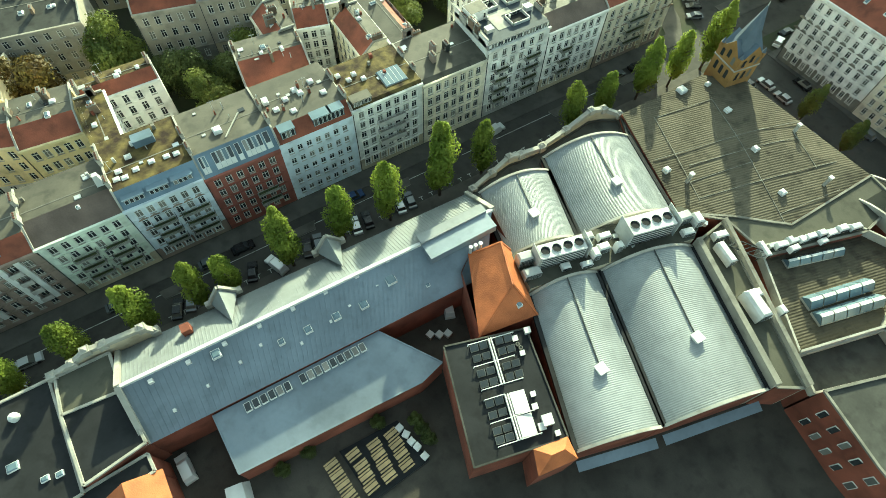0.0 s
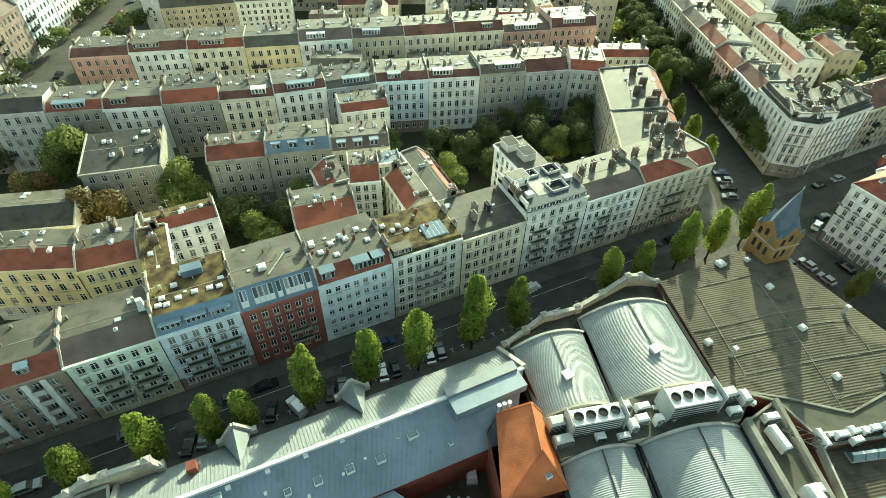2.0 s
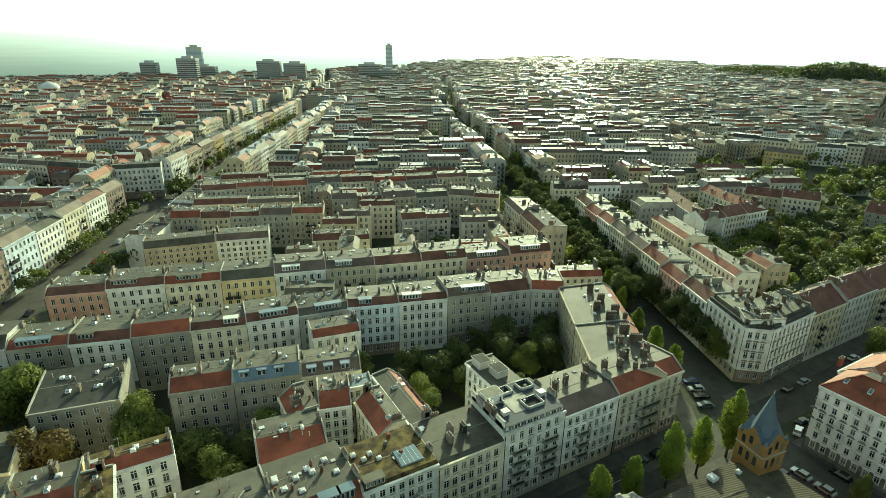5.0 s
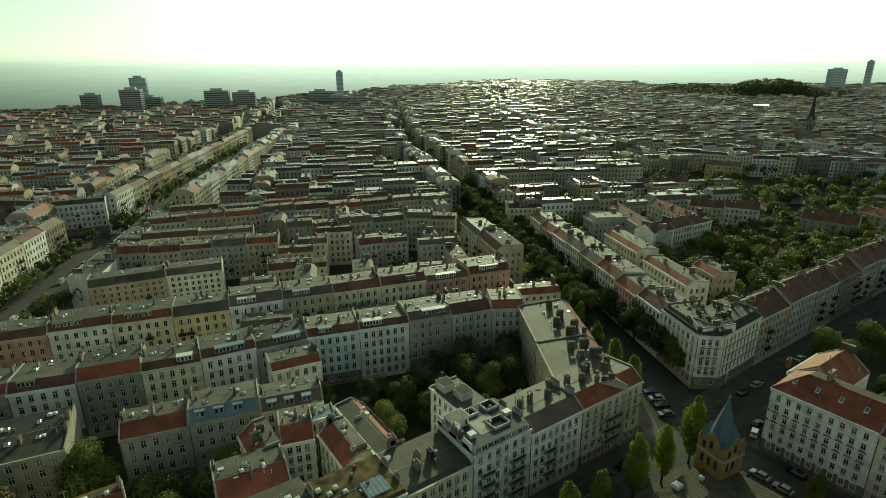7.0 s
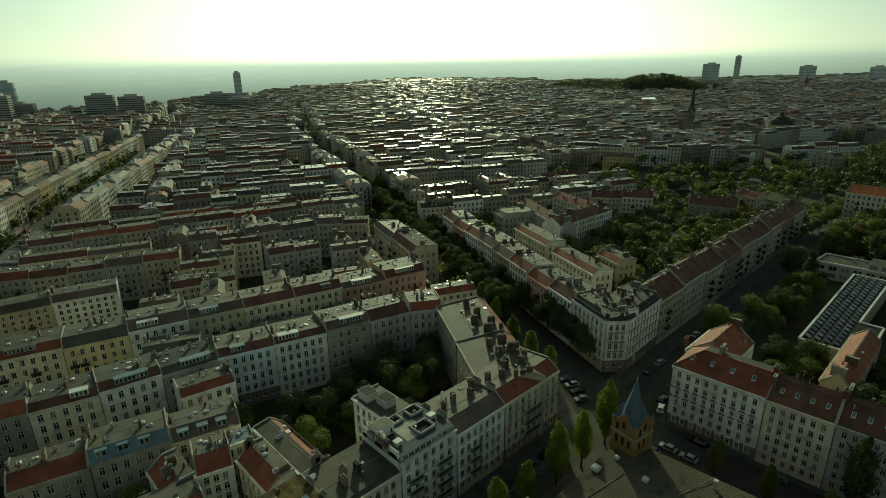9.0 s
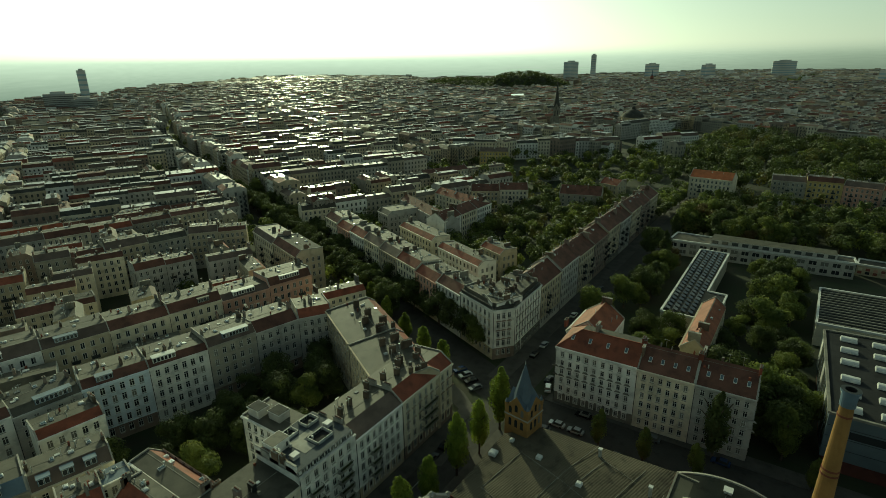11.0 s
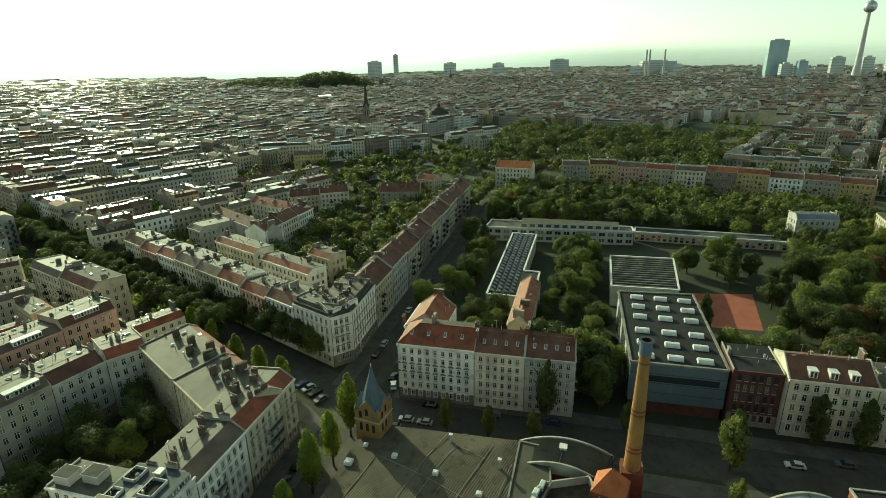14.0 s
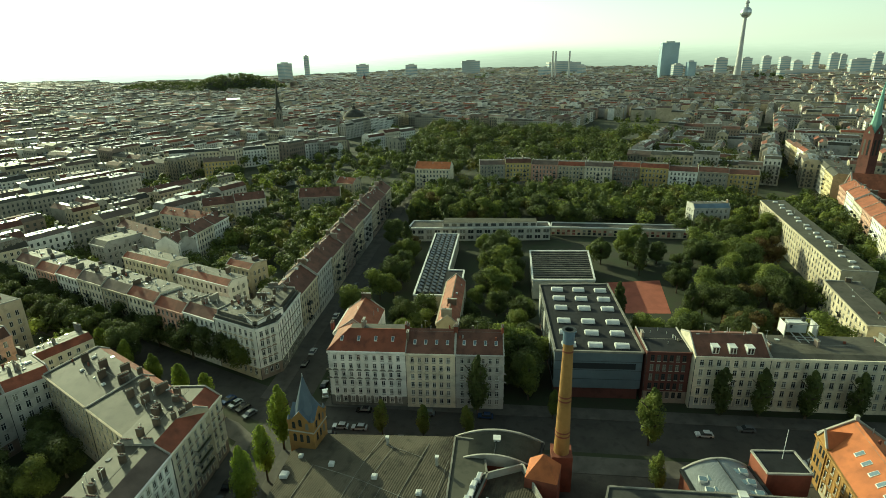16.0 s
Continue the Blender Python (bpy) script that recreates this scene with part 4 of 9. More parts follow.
def vault_hall(a, b_, c, d, z, rise, label, sheet=RIBZINC):
    ob = thing("vault_hall", label, "hall", group=BREW)
    bd, P, hgt = quad_vault(a, b_, c, d, z, rise, 80, sheet)
    part("roof", bd, ob, "curved roof of ribbed grey sheet metal")
    w = Build()
    for (p, q) in ((a, b_), (b_, c), (c, d), (d, a)):
        w.face([(*p, 0), (*q, 0), (*q, z), (*p, z)], BRICK)
    for t in (0.0, 1.0):
        arc = [P(i / 20, t) for i in range(21)]
        w.face([(p.x, p.y, hgt(i / 20) - 0.02) for i, p in enumerate(arc)], COPING)
    part("wall", w, ob, "red brick wall")
    for t in (0.0, 1.0):
        r = Build()
        r.ribbon([(P(i / 20, t).x, P(i / 20, t).y, hgt(i / 20) + 0.15) for i in range(21)], 0.22, COPING)
        part("coping", r, ob, "pale stone coping along the arched gable")
    for s in (0.0, 1.0):
        g = Build()
        p, q = P(s, 0), P(s, 1)
        g.beam((p.x, p.y, z + 0.1), (q.x, q.y, z + 0.1), 0.35, DARKFELT)
        part("gutter", g, ob, "dark valley gutter")
    v = Build()
    c0 = P(0.5, 0.62)
    v.box(c0.x - 0.7, c0.x + 0.7, c0.y - 0.7, c0.y + 0.7, z + rise - 0.2, z + rise + 0.55, WHITE)
    v.box(c0.x - 0.85, c0.x + 0.85, c0.y - 0.85, c0.y + 0.85, z + rise + 0.55, z + rise + 0.7, WHITE)
    part("roof_vent", v, ob, "white box vent")
    k = Build()
    p, q = P(0.5, 0.0), P(0.5, 0.6)
    k.beam((p.x, p.y, z + rise + 0.2), (q.x, q.y, z + rise + 0.2), 0.08, IRON)
    part("cable_duct", k, ob)
    return ob


vault_hall((34.9, 25.6), (47.6, 23.2), (39.2, -1.9), (26.2, 1.9), 9.3, 2.6, "brewery hall with a curved ribbed metal roof")
vault_hall((48.1, 23.1), (65.4, 18.6), (57.2, -6.2), (39.6, -2.0), 9.3, 3.4, "brewery hall with a wide curved ribbed metal roof")
vault_hall((39.2, 47.5), (53.9, 45.3), (49.2, 30.6), (36.0, 33.4), 9.0, 2.6, "street-side brewery hall with a curved ribbed metal roof")
vault_hall((54.6, 48.3), (73.0, 44.2), (68.0, 25.8), (49.8, 30.5), 9.0, 3.4, "wide street-side brewery hall with a curved ribbed metal roof")

# the long hall
ob = thing("long_hall", "long brewery hall with a grey sheet metal roof", "hall", group=BREW)
RX0, RX1, RZ = -26.2, 37.8, 12.4
b = Build()
b.face([(RX0, 35.2, 0), (30, 33.2, 0), (30, 33.2, 8), (RX0, 35.2, 8)], BRICK)
b.face([(RX0, 51.5, 0), (RX0, 35.2, 0), (RX0, 35.2, 8), (RX0, 43.3, RZ), (RX0, 51.5, 7.5)], BRICK)
b.face([(RX1, 49.5, 0), (RX0, 51.5, 0), (RX0, 51.5, 7.5), (RX1, 49.5, 7.5)], BRICK)
b.face([(RX1, 49.5, 0), (RX1, 49.5, 7.5), (RX1, 41.5, RZ), (RX1, 33.0, 8), (RX1, 33.0, 0)], BRICK)
part("wall", b, ob, "red brick wall")


def lerp(p, q, t):
    return tuple(x + (y - x) * t for x, y in zip(p, q))


def standing_seam(bd, a, b_, c, d, n, material, height=0.07, width=0.05):
    """A sheet a-b-c-d (a-b along the foot, d-c along the top) with raised seams from foot to top."""
    e = width / math.dist(a, b_)
    line = [(0.0, 0.0)]
    for i in range(1, n):
        line += [(i / n - e, 0.0), (i / n - e, height), (i / n + e, height), (i / n + e, 0.0)]
    line.append((1.0, 0.0))
    s, k = bd.slot(material), len(bd.v)
    for t, h in line:
        p, q = lerp(a, b_, t), lerp(d, c, t)
        bd.v += [(p[0], p[1], p[2] + h), (q[0], q[1], q[2] + h)]
    for i in range(len(line) - 1):
        bd.f.append((k + 2 * i, k + 2 * i + 2, k + 2 * i + 3, k + 2 * i + 1))
        bd.m.append(s)


b = Build()
standing_seam(b, (RX0, 35.0, 7.9), (31.5, 33.0, 7.9), (RX1, 41.5, RZ), (RX0, 43.3, RZ), 74, ZINC)
part("roof_yard_side", b, ob, "blue-grey standing seam sheet roof")
b = Build()
standing_seam(b, (RX1, 49.7, 7.4), (RX0, 51.7, 7.4), (RX0, 43.3, RZ), (RX1, 41.5, RZ), 110, RIBZINC, 0.1, 0.07)
part("roof_street_side", b, ob, "pale ribbed sheet roof")
b = Build()
b.beam((RX0, 43.3, RZ + 0.12), (RX1, 41.5, RZ + 0.12), 0.28, WHITE)
part("ridge_cap", b, ob, "white ridge cap")
for p, q in (((RX0, 43.3, RZ + 0.25), (RX0, 35.0, 8.2)), ((RX0, 43.3, RZ + 0.25), (RX0, 51.6, 7.7)), ((RX1 + 0.2, 41.5, RZ + 0.2), (RX1 + 0.2, 49.7, 7.7))):
    b = Build()
    b.beam(p, q, 0.4, COPING)
    part("gable_coping", b, ob, "broad pale gable coping")
for px, py, w in ((-12.5, 41.2, 1.4), (-3.4, 38.6, 1.0), (1.0, 38.4, 1.2), (5.8, 38.2, 1.3), (10.5, 37.9, 1.4), (16.3, 39.3, 1.7), (21.5, 36.0, 0.7)):
    z = 7.9 + (py - 34.2) * 0.53
    skylight(ob, px, py, z + 0.2, w, w, 0.3, SKYGLASS, "white framed roof light")
for k in range(9):
    px = -22 + k * 5.6
    b = Build()
    b.box(px - 0.35, px + 0.35, 42.0 - 0.3, 42.0 + 0.3, 11.4, 12.3, WHITE)
    part("vent", b, ob, "small white vent below the ridge")
for k in range(10):
    px = -21 + k * 4.9 + (k % 3) * 0.6
    py = 37.2 + (k % 4) * 0.8
    z = 7.9 + (py - 34.2) * 0.53
    b = Build()
    b.box(px - 0.22, px + 0.22, py - 0.25, py + 0.25, z - 0.1, z + 0.25, WHITE)
    part("hatch", b, ob, "small white roof hatch")
for gx in (-8.6, 10.6):
    b = Build()
    gy0, gy1, gz = 52.0, 45.3, 10.9
    for s in (-1, 1):
        b.face([(gx, gy0, 11.4), (gx + s * 2.3, gy0, 8.0), (gx, gy1, 11.2)], RIBZINC)
    b.face([(gx - 2.3, gy0, 7.6), (gx + 2.3, gy0, 7.6), (gx + 2.3, gy0, 8.0), (gx, gy0, 11.4), (gx - 2.3, gy0, 8.0)], COPING)
    for s in (-1, 1):
        b.beam((gx, gy0, 11.6), (gx + s * 2.5, gy0, 8.1), 0.28, COPING)
        b.box(gx + s * 2.6 - 0.5, gx + s * 2.6 + 0.5, gy0 - 0.5, gy0 + 0.4, 7.6, 8.6, COPING)
    part("dormer_gable", b, ob, "small gable with pale stone coping")
b = Build()
b.box(23.5, 36.5, 38.2, 41.4, 11.2, 12.9, ZINC)
b.box(23.5, 36.5, 41.4, 43.2, 11.4, 13.3, RIBZINC)
part("roof_box", b, ob, "raised sheet metal roof box")
b = Build()
b.box(-16.0, -14.6, 47.5, 49.0, 8.6, 11.2, BRICK)
part("chimney", b, ob, "small red brick chimney")

# the lower lean-to
ob = thing("lean_to_hall", "low brewery hall with a smooth grey metal roof", "hall", group=BREW)
b = Build()
L4 = [(-17.0, 34.6, 7.2), (-17.0, 25.2, 5.4), (12.8, 23.2, 5.4), (17.3, 24.3, 5.6), (10.7, 33.8, 7.2)]
for p, q in zip(L4, L4[1:] + L4[:1]):
    b.face([(p[0], p[1], 0), (q[0], q[1], 0), q, p], BRICK)
part("wall", b, ob, "red brick wall")
b = Build()
b.face(L4, ZINC)
part("roof", b, ob, "smooth blue-grey metal roof")
b = Build()
for p, q in zip(L4, L4[1:]):
    b.beam((p[0], p[1], p[2] + 0.02), (q[0], q[1], q[2] + 0.02), 0.1, ZINC)
part("gutter", b, ob)
for k in range(16):
    px = -12.5 + k * 1.28
    if 4 < k < 8 and k == 6:
        continue
    b = Build()
    b.box(px, px + 1.0, 32.3 - k * 0.03, 33.8 - k * 0.03, 6.9, 7.35, WHITE)
    b.box(px + 0.08, px + 0.92, 32.4 - k * 0.03, 33.7 - k * 0.03, 7.35, 7.38, GLASS)
    part("skylight", b, ob, "row of dark roof lights")

# brick tower house with the orange roof
ob = thing("orange_roof_house", "brick house with a steep orange tiled roof", "house", group=BREW)
b = Build()
T4 = [(24.0, 24.0), (33.6, 22.3), (36.6, 33.0), (30.5, 37.0), (27.5, 35.0)]
for p, q in zip(T4, T4[1:] + T4[:1]):
    b.face([(*p, 0), (*q, 0), (*q, 10.2), (*p, 10.2)], BRICK)
part("wall", b, ob)
b = Build()
R0, R1 = (34.6, 34.4, 14.5), (31.8, 27.0, 14.5)
A0, A1, A2, A3 = (23.6, 23.6, 10.0), (33.9, 21.9, 10.0), (36.9, 34.0, 10.4), (29.8, 36.6, 11.2)
b.face([A0, R1, R0, A3], ORANGE)
b.face([A0, A1, R1], ORANGE)
b.face([A1, A2, R0, R1], ORANGE)
b.face([A2, A3, R0], ORANGE)
part("roof", b, ob, "steep orange tiled roof")
b = Build()
for p, q in ((A0, R1), (A1, R1), (R1, R0), (A2, R0), (A3, R0)):
    b.beam(p, q, 0.14, ORANGE)
part("ridge_tiles", b, ob)
skylight(ob, 31.6, 24.4, 11.6, 0.9, 1.0, 0.5, SKYGLASS)
for k in range(3):
    b = Build()
    b.tube(30.2 + k * 0.9, 36.6 - k * 0.1, [(11, 0.28), (13.2, 0.28), (13.3, 0.36), (13.5, 0.36)], METAL, 10)
    part("flue_pipe", b, ob, "metal flue pipe")

# flat dark building with skylights
ob = thing("flat_roof_hall", "brick hall with a dark flat roof and rows of roof lights", "hall", group=BREW)
b = Build()
F4 = [(12.2, 7.6), (26.0, 4.1), (30.6, 20.8), (17.8, 24.9)]
b.prism(F4, 0, 10.6, BRICK, DARKFELT)
part("wall", b, ob)
b = Build()
for p, q in zip(F4, F4[1:] + F4[:1]):
    b.beam((*p, 10.7), (*q, 10.7), 0.13, GREYFELT)
part("parapet", b, ob, "low parapet with a dark coping")
fu, fv = (Vector((*F4[1], 0)) - Vector((*F4[0], 0))).normalized(), (Vector((*F4[3], 0)) - Vector((*F4[0], 0))).normalized()
FM = Matrix.Translation((F4[0][0], F4[0][1], 10.62)) @ Matrix(((fu.x, fv.x, 0, 0), (fu.y, fv.y, 0, 0), (0, 0, 1, 0), (0, 0, 0, 1)))
for yy in (16.0, 14.3, 11.9, 10.2, 7.2, 5.5, 3.2, 1.9):
    for xx in ((3.9, 5.4, 8.0, 9.5) if yy > 9 else (3.9, 5.4)):
        b = Build()
        b.hexa([(xx, yy, 0), (xx + 1.3, yy, 0), (xx + 1.3, yy + 1.05, 0), (xx, yy + 1.05, 0), (xx, yy, 0.14), (xx + 1.3, yy, 0.14), (xx + 1.3, yy + 1.05, 0.5), (xx, yy + 1.05, 0.5)], STONE, FM)
        b.hexa([(xx + 0.1, yy + 0.08, 0.2), (xx + 1.2, yy + 0.08, 0.2), (xx + 1.2, yy + 0.97, 0.48), (xx + 0.1, yy + 0.97, 0.48), (xx + 0.1, yy + 0.08, 0.23), (xx + 1.2, yy + 0.08, 0.23), (xx + 1.2, yy + 0.97, 0.53), (xx + 0.1, yy + 0.97, 0.53)], FARGLASS, FM)
        part("skylight", b, ob, "grey glazed sloping roof light")
for yy0, yy1 in ((1.6, 8.3), (9.9, 17.3)):
    for xx in (6.95, 7.35):
        b = Build()
        b.box(xx, xx + 0.2, yy0, yy1, 0, 0.75, WHITE, FM)
        part("roof_beam", b, ob, "white steel beam across the roof")
for yy, x0_, x1_ in ((17.1, 3.6, 11.2), (13.5, 3.6, 10.3), (9.8, 3.8, 10.5), (8.3, 3.8, 7.0), (4.85, 3.8, 10.7), (1.5, 4.0, 10.7)):
    b = Build()
    b.box(x0_, x1_, yy, yy + 0.12, 0.55, 0.7, WHITE, FM)
    for xx in (x0_, x1_ - 0.1):
        b.box(xx, xx + 0.1, yy, yy + 0.12, 0, 0.55, WHITE, FM)
    part("roof_rail", b, ob, "thin white rail over the roof lights")
for y0_, y1_ in ((1.7, 4.75), (5.05, 8.3)):
    b = Build()
    b.hexa([(7.7, y0_, 0), (10.1, y0_, 0), (10.1, y1_, 0), (7.7, y1_, 0), (7.7, y0_, 0.75), (10.1, y0_, 0.35), (10.1, y1_, 0.35), (7.7, y1_, 0.75)], WHITE, FM)
    part("roof_panel", b, ob, "white sloping roof panel")
for xx, yy, s_, h_ in ((12.0, 3.0, 0.75, 0.95), (12.9, 0.9, 0.35, 0.5), (11.0, 2.4, 0.5, 0.5), (10.9, 5.4, 0.4, 0.4), (11.2, 7.2, 0.35, 0.4), (11.2, 16.2, 0.4, 0.35), (11.6, 13.6, 0.35, 0.45), (13.4, 16.8, 0.45, 0.8)):
    b = Build()
    b.box(xx - s_, xx + s_, yy - s_, yy + s_, 0, h_, LIGHTGREY, FM)
    b.box(xx - s_ - 0.05, xx + s_ + 0.05, yy - s_ - 0.05, yy + s_ + 0.05, h_, h_ + 0.08, WHITE, FM)
    part("vent_box", b, ob, "white ventilation box")
for xx, yy in ((11.3, 15.2), (11.6, 14.5)):
    b = Build()
    M_ = FM @ Matrix.Translation((xx, yy, 0))
    b.tube(0, 0, [(0, 0.32), (0.5, 0.32), (0.5, 0.22), (0.2, 0.2)], STONE, 10)
    part("vent_ring", b, ob, "round roof vent", m=M_)

ob = thing("corner_pavilion", "small brick pavilion with an orange hip roof", "pavilion", group=BREW)
C4 = [(19.2, 2.0), (25.4, 1.0), (26.0, 4.2), (20.7, 5.3)]
b = Build()
b.prism(C4, 0, 10.8, BRICK, BRICK)
part("wall", b, ob)
b = Build()
ap, ap2 = (22.0, 3.2, 12.8), (24.0, 2.9, 12.8)
b.face([(*C4[0], 10.8), (*C4[1], 10.8), ap2, ap], ORANGE)
b.face([(*C4[1], 10.8), (*C4[2], 10.8), ap2], ORANGE)
b.face([(*C4[2], 10.8), (*C4[3], 10.8), ap, ap2], ORANGE)
b.face([(*C4[3], 10.8), (*C4[0], 10.8), ap], ORANGE)
part("roof", b, ob, "orange tiled hip roof")

# big low roof beside the spire tower
ob = thing("large_hall", "large brewery hall with a weathered low roof", "hall", group=BREW)
G = [(75.5, 49.2), (98.0, 49.0), (104.5, 42.5), (106.5, 12.7), (84.0, 12.9), (76.2, 19.6), (68.4, 25.0)]
b = Build()
b.prism(G, 0, 9.4, BRICK, BRICK)
part("wall", b, ob)
b = Build()
mid = (93.5, 30.0)
gz = lambda x, y: 9.6 + 1.6 * max(0, 1 - math.hypot((x - mid[0]) / 24, (y - mid[1]) / 24))
for p, q in zip(G, G[1:] + G[:1]):
    for k in range(8):
        s, S = k / 8, (k + 1) / 8
        pts = [lerp(p, mid, s), lerp(q, mid, s), lerp(q, mid, S), lerp(p, mid, S)]
        b.face([(x, y, gz(x, y)) for x, y in (pts if k < 7 else pts[:3])], RIPPLEFELT)
part("roof", b, ob, "weathered grey-brown felt roof with seams")
for p, q in (((80.3, 44.9), (73.5, 25.1)), ((93.6, 42.0), (83.2, 13.4)), ((101, 27.2), (98, 18.8)), ((73.8, 25.4), (103, 18.0)), ((72.6, 36.6), (105, 28.8)), ((80.8, 44.6), (93.9, 42.4)), ((77.4, 32.0), (100.5, 26.0)), ((74.9, 29.0), (88, 26.2)), ((84, 15.2), (98, 13.2))):
    b = Build()
    n = 10
    for i in range(n):
        a, c = lerp(p, q, i / n), lerp(p, q, (i + 1) / n)
        b.beam((*a, gz(*a) + 0.02), (*c, gz(*c) + 0.02), 0.05, STONE)
    part("seam", b, ob, "pale batten along a roof seam")
for x, y, s in ((93.8, 38.2, 0.9), (90.5, 28.0, 0.9), (87.5, 18.2, 0.9), (72.9, 33.4, 0.9), (90.4, 47.6, 1.3), (96.3, 46.0, 0.7)):
    skylight(ob, x, y, gz(x, y), s * 1.3, s * 1.3, 0.6)
for x, y in ((74.4, 29.4), (101.8, 27.5), (96.3, 15.5)):
    b = Build()
    b.box(x - 0.3, x + 0.3, y - 0.3, y + 0.3, 9.4, 12.2, COPING)
    b.box(x - 0.4, x + 0.4, y - 0.4, y + 0.4, 12.2, 12.5, WHITE)
    part("vent_stack", b, ob, "small white-capped vent stack")

# spire tower
ob = thing("spire_tower", "yellow brick corner tower with a blue slate spire", "tower", pose(102.4, 46.2, 0, 0, 0, -8) @ Matrix.Diagonal((0.95, 0.95, 0.945, 1)), BREW)
b = Build()
b.box(-3.3, 3.3, -3.3, 3.3, 0, 17.2, YELLOWBRICK)
part("shaft", b, ob, "yellow brick shaft")
for a in range(4):
    M = pose(0, 0, 0, 0, 0, 90 * a)
    b = Build()
    b.face([(-3.3, -3.32, 17.2), (3.3, -3.32, 17.2), (0, -3.32, 21.0)], YELLOWBRICK, M)
    b.face([(-3.3, -3.32, 17.2), (0, -3.32, 21.0), (0, 0, 21.0)], BLUESLATE, M)
    b.face([(3.3, -3.32, 17.2), (0, 0, 21.0), (0, -3.32, 21.0)], BLUESLATE, M)
    part("gable", b, ob, "yellow brick gable")
    for k in range(3):
        for z, h in ((12.4, 2.2), (16.0 + (0.8 if k == 1 else 0), 1.9)):
            b = Build()
            x = -1.7 + 1.7 * k
            arch = [(x - 0.42, -3.36, z), (x + 0.42, -3.36, z)] + [(x + 0.42 * math.cos(math.pi * q / 6), -3.36, z + h - 0.42 + 0.42 * math.sin(math.pi * q / 6)) for q in range(7)]
            b.face(arch, GLASS, M)
            part("window", b, ob, "narrow dark arched window")
    b = Build()
    b.box(-3.42, 3.42, -3.45, -3.3, 15.2, 15.5, COPING, M)
    part("string_course", b, ob, "pale stone band")
for sx in (-1, 1):
    for sy in (-1, 1):
        b = Build()
        b.box(sx * 3.0 - 0.4, sx * 3.0 + 0.4, sy * 3.0 - 0.4, sy * 3.0 + 0.4, 17.2, 18.4, YELLOWBRICK)
        b.tube(sx * 3.0, sy * 3.0, [(18.4, 0.55), (19.6, 0.05)], BLUESLATE, 4)
        part("pinnacle", b, ob, "slate-capped corner pinnacle")
b = Build()
r8 = [(3.0 * math.cos(math.tau * i / 8 + 0.39), 3.0 * math.sin(math.tau * i / 8 + 0.39), 18.4) for i in range(8)]
for i in range(8):
    b.face([r8[i], r8[(i + 1) % 8], (0, 0, 28.9)], BLUESLATE)
part("spire", b, ob, "blue slate spire")
b = Build()
b.tube(0, 0, [(28.5, 0.12), (29.4, 0.05)], METAL, 6)
part("finial", b, ob)

# chimney
ob = thing("brewery_chimney", "tall yellow brick factory chimney with dark bands", "chimney", pose(104.0, -11.8, 0), BREW)
b = Build()
b.box(-2.3, 2.3, -2.3, 2.3, 0, 9.5, BRICK)
part("plinth", b, ob, "red brick plinth")
b = Build()
b.tube(0, 0, [(9.5, 1.75), (37.2, 1.05)], YELLOWBRICK, 20)
part("shaft", b, ob, "round tapering yellow brick shaft")
for z in (14, 15, 23, 24, 35):
    b = Build()
    r = 1.75 - 0.7 * (z - 9.5) / 27.7 + 0.06
    b.tube(0, 0, [(z, r), (z + 0.35, r)], BRICK, 20)
    part("band", b, ob, "dark brick band")
b = Build()
b.tube(0, 0, [(37.0, 1.2), (39.6, 1.25), (39.7, 1.5), (40.1, 1.5)], SLATE, 20, False)
b.tube(0, 0, [(40.1, 1.5), (40.1, 0.9), (38, 0.9)], IRON, 20)
part("crown", b, ob, "blue-grey metal crown")

ob = thing("pyramid_roof_house", "small brick house with an orange pyramid roof", "house", group=BREW)
b = Build()
P4 = [(93.5, -3.2), (92.0, -9.8), (98.2, -11.2), (99.8, -4.6)]
b.prism(P4, 0, 10.6, BRICK, BRICK)
part("wall", b, ob)
b = Build()
for p, q in zip(P4, P4[1:] + P4[:1]):
    b.face([(*p, 10.6), (*q, 10.6), (96, -7.2, 15)], ORANGE)
part("roof", b, ob, "orange tiled pyramid roof")

vault_hall((100.0, 12.6), (99.0, -6.0), (108.0, -8.2), (108.4, 12.8), 8.0, 2.8, "brewery hall with a dark arched roof and street gable", SANDFELT)

# connecting flat roofs
def flat_block(name, poly, z, label, top, wall=BRICK, cop=COPING, rim=0.0, edged=True):
    ob = thing(name, label, "hall", group=BREW)
    b = Build()
    b.prism(poly, 0, z, wall, top)
    part("wall", b, ob)
    for p, q in zip(poly, poly[1:] + poly[:1]) if edged else ():
        b = Build()
        if not rim:
            b.beam((*p, z + 0.1), (*q, z + 0.1), 0.2, cop)
        else:
            n = Vector((p[1] - q[1], q[0] - p[0])).normalized() * 0.18
            o = [(p[0] - n.x, p[1] - n.y), (q[0] - n.x, q[1] - n.y), (q[0] + n.x, q[1] + n.y), (p[0] + n.x, p[1] + n.y)]
            b.hexa([(*c, z - 0.1) for c in o] + [(*c, z + rim + 0.2) for c in o], cop)
        part("parapet", b, ob, "pale coping")
    return ob


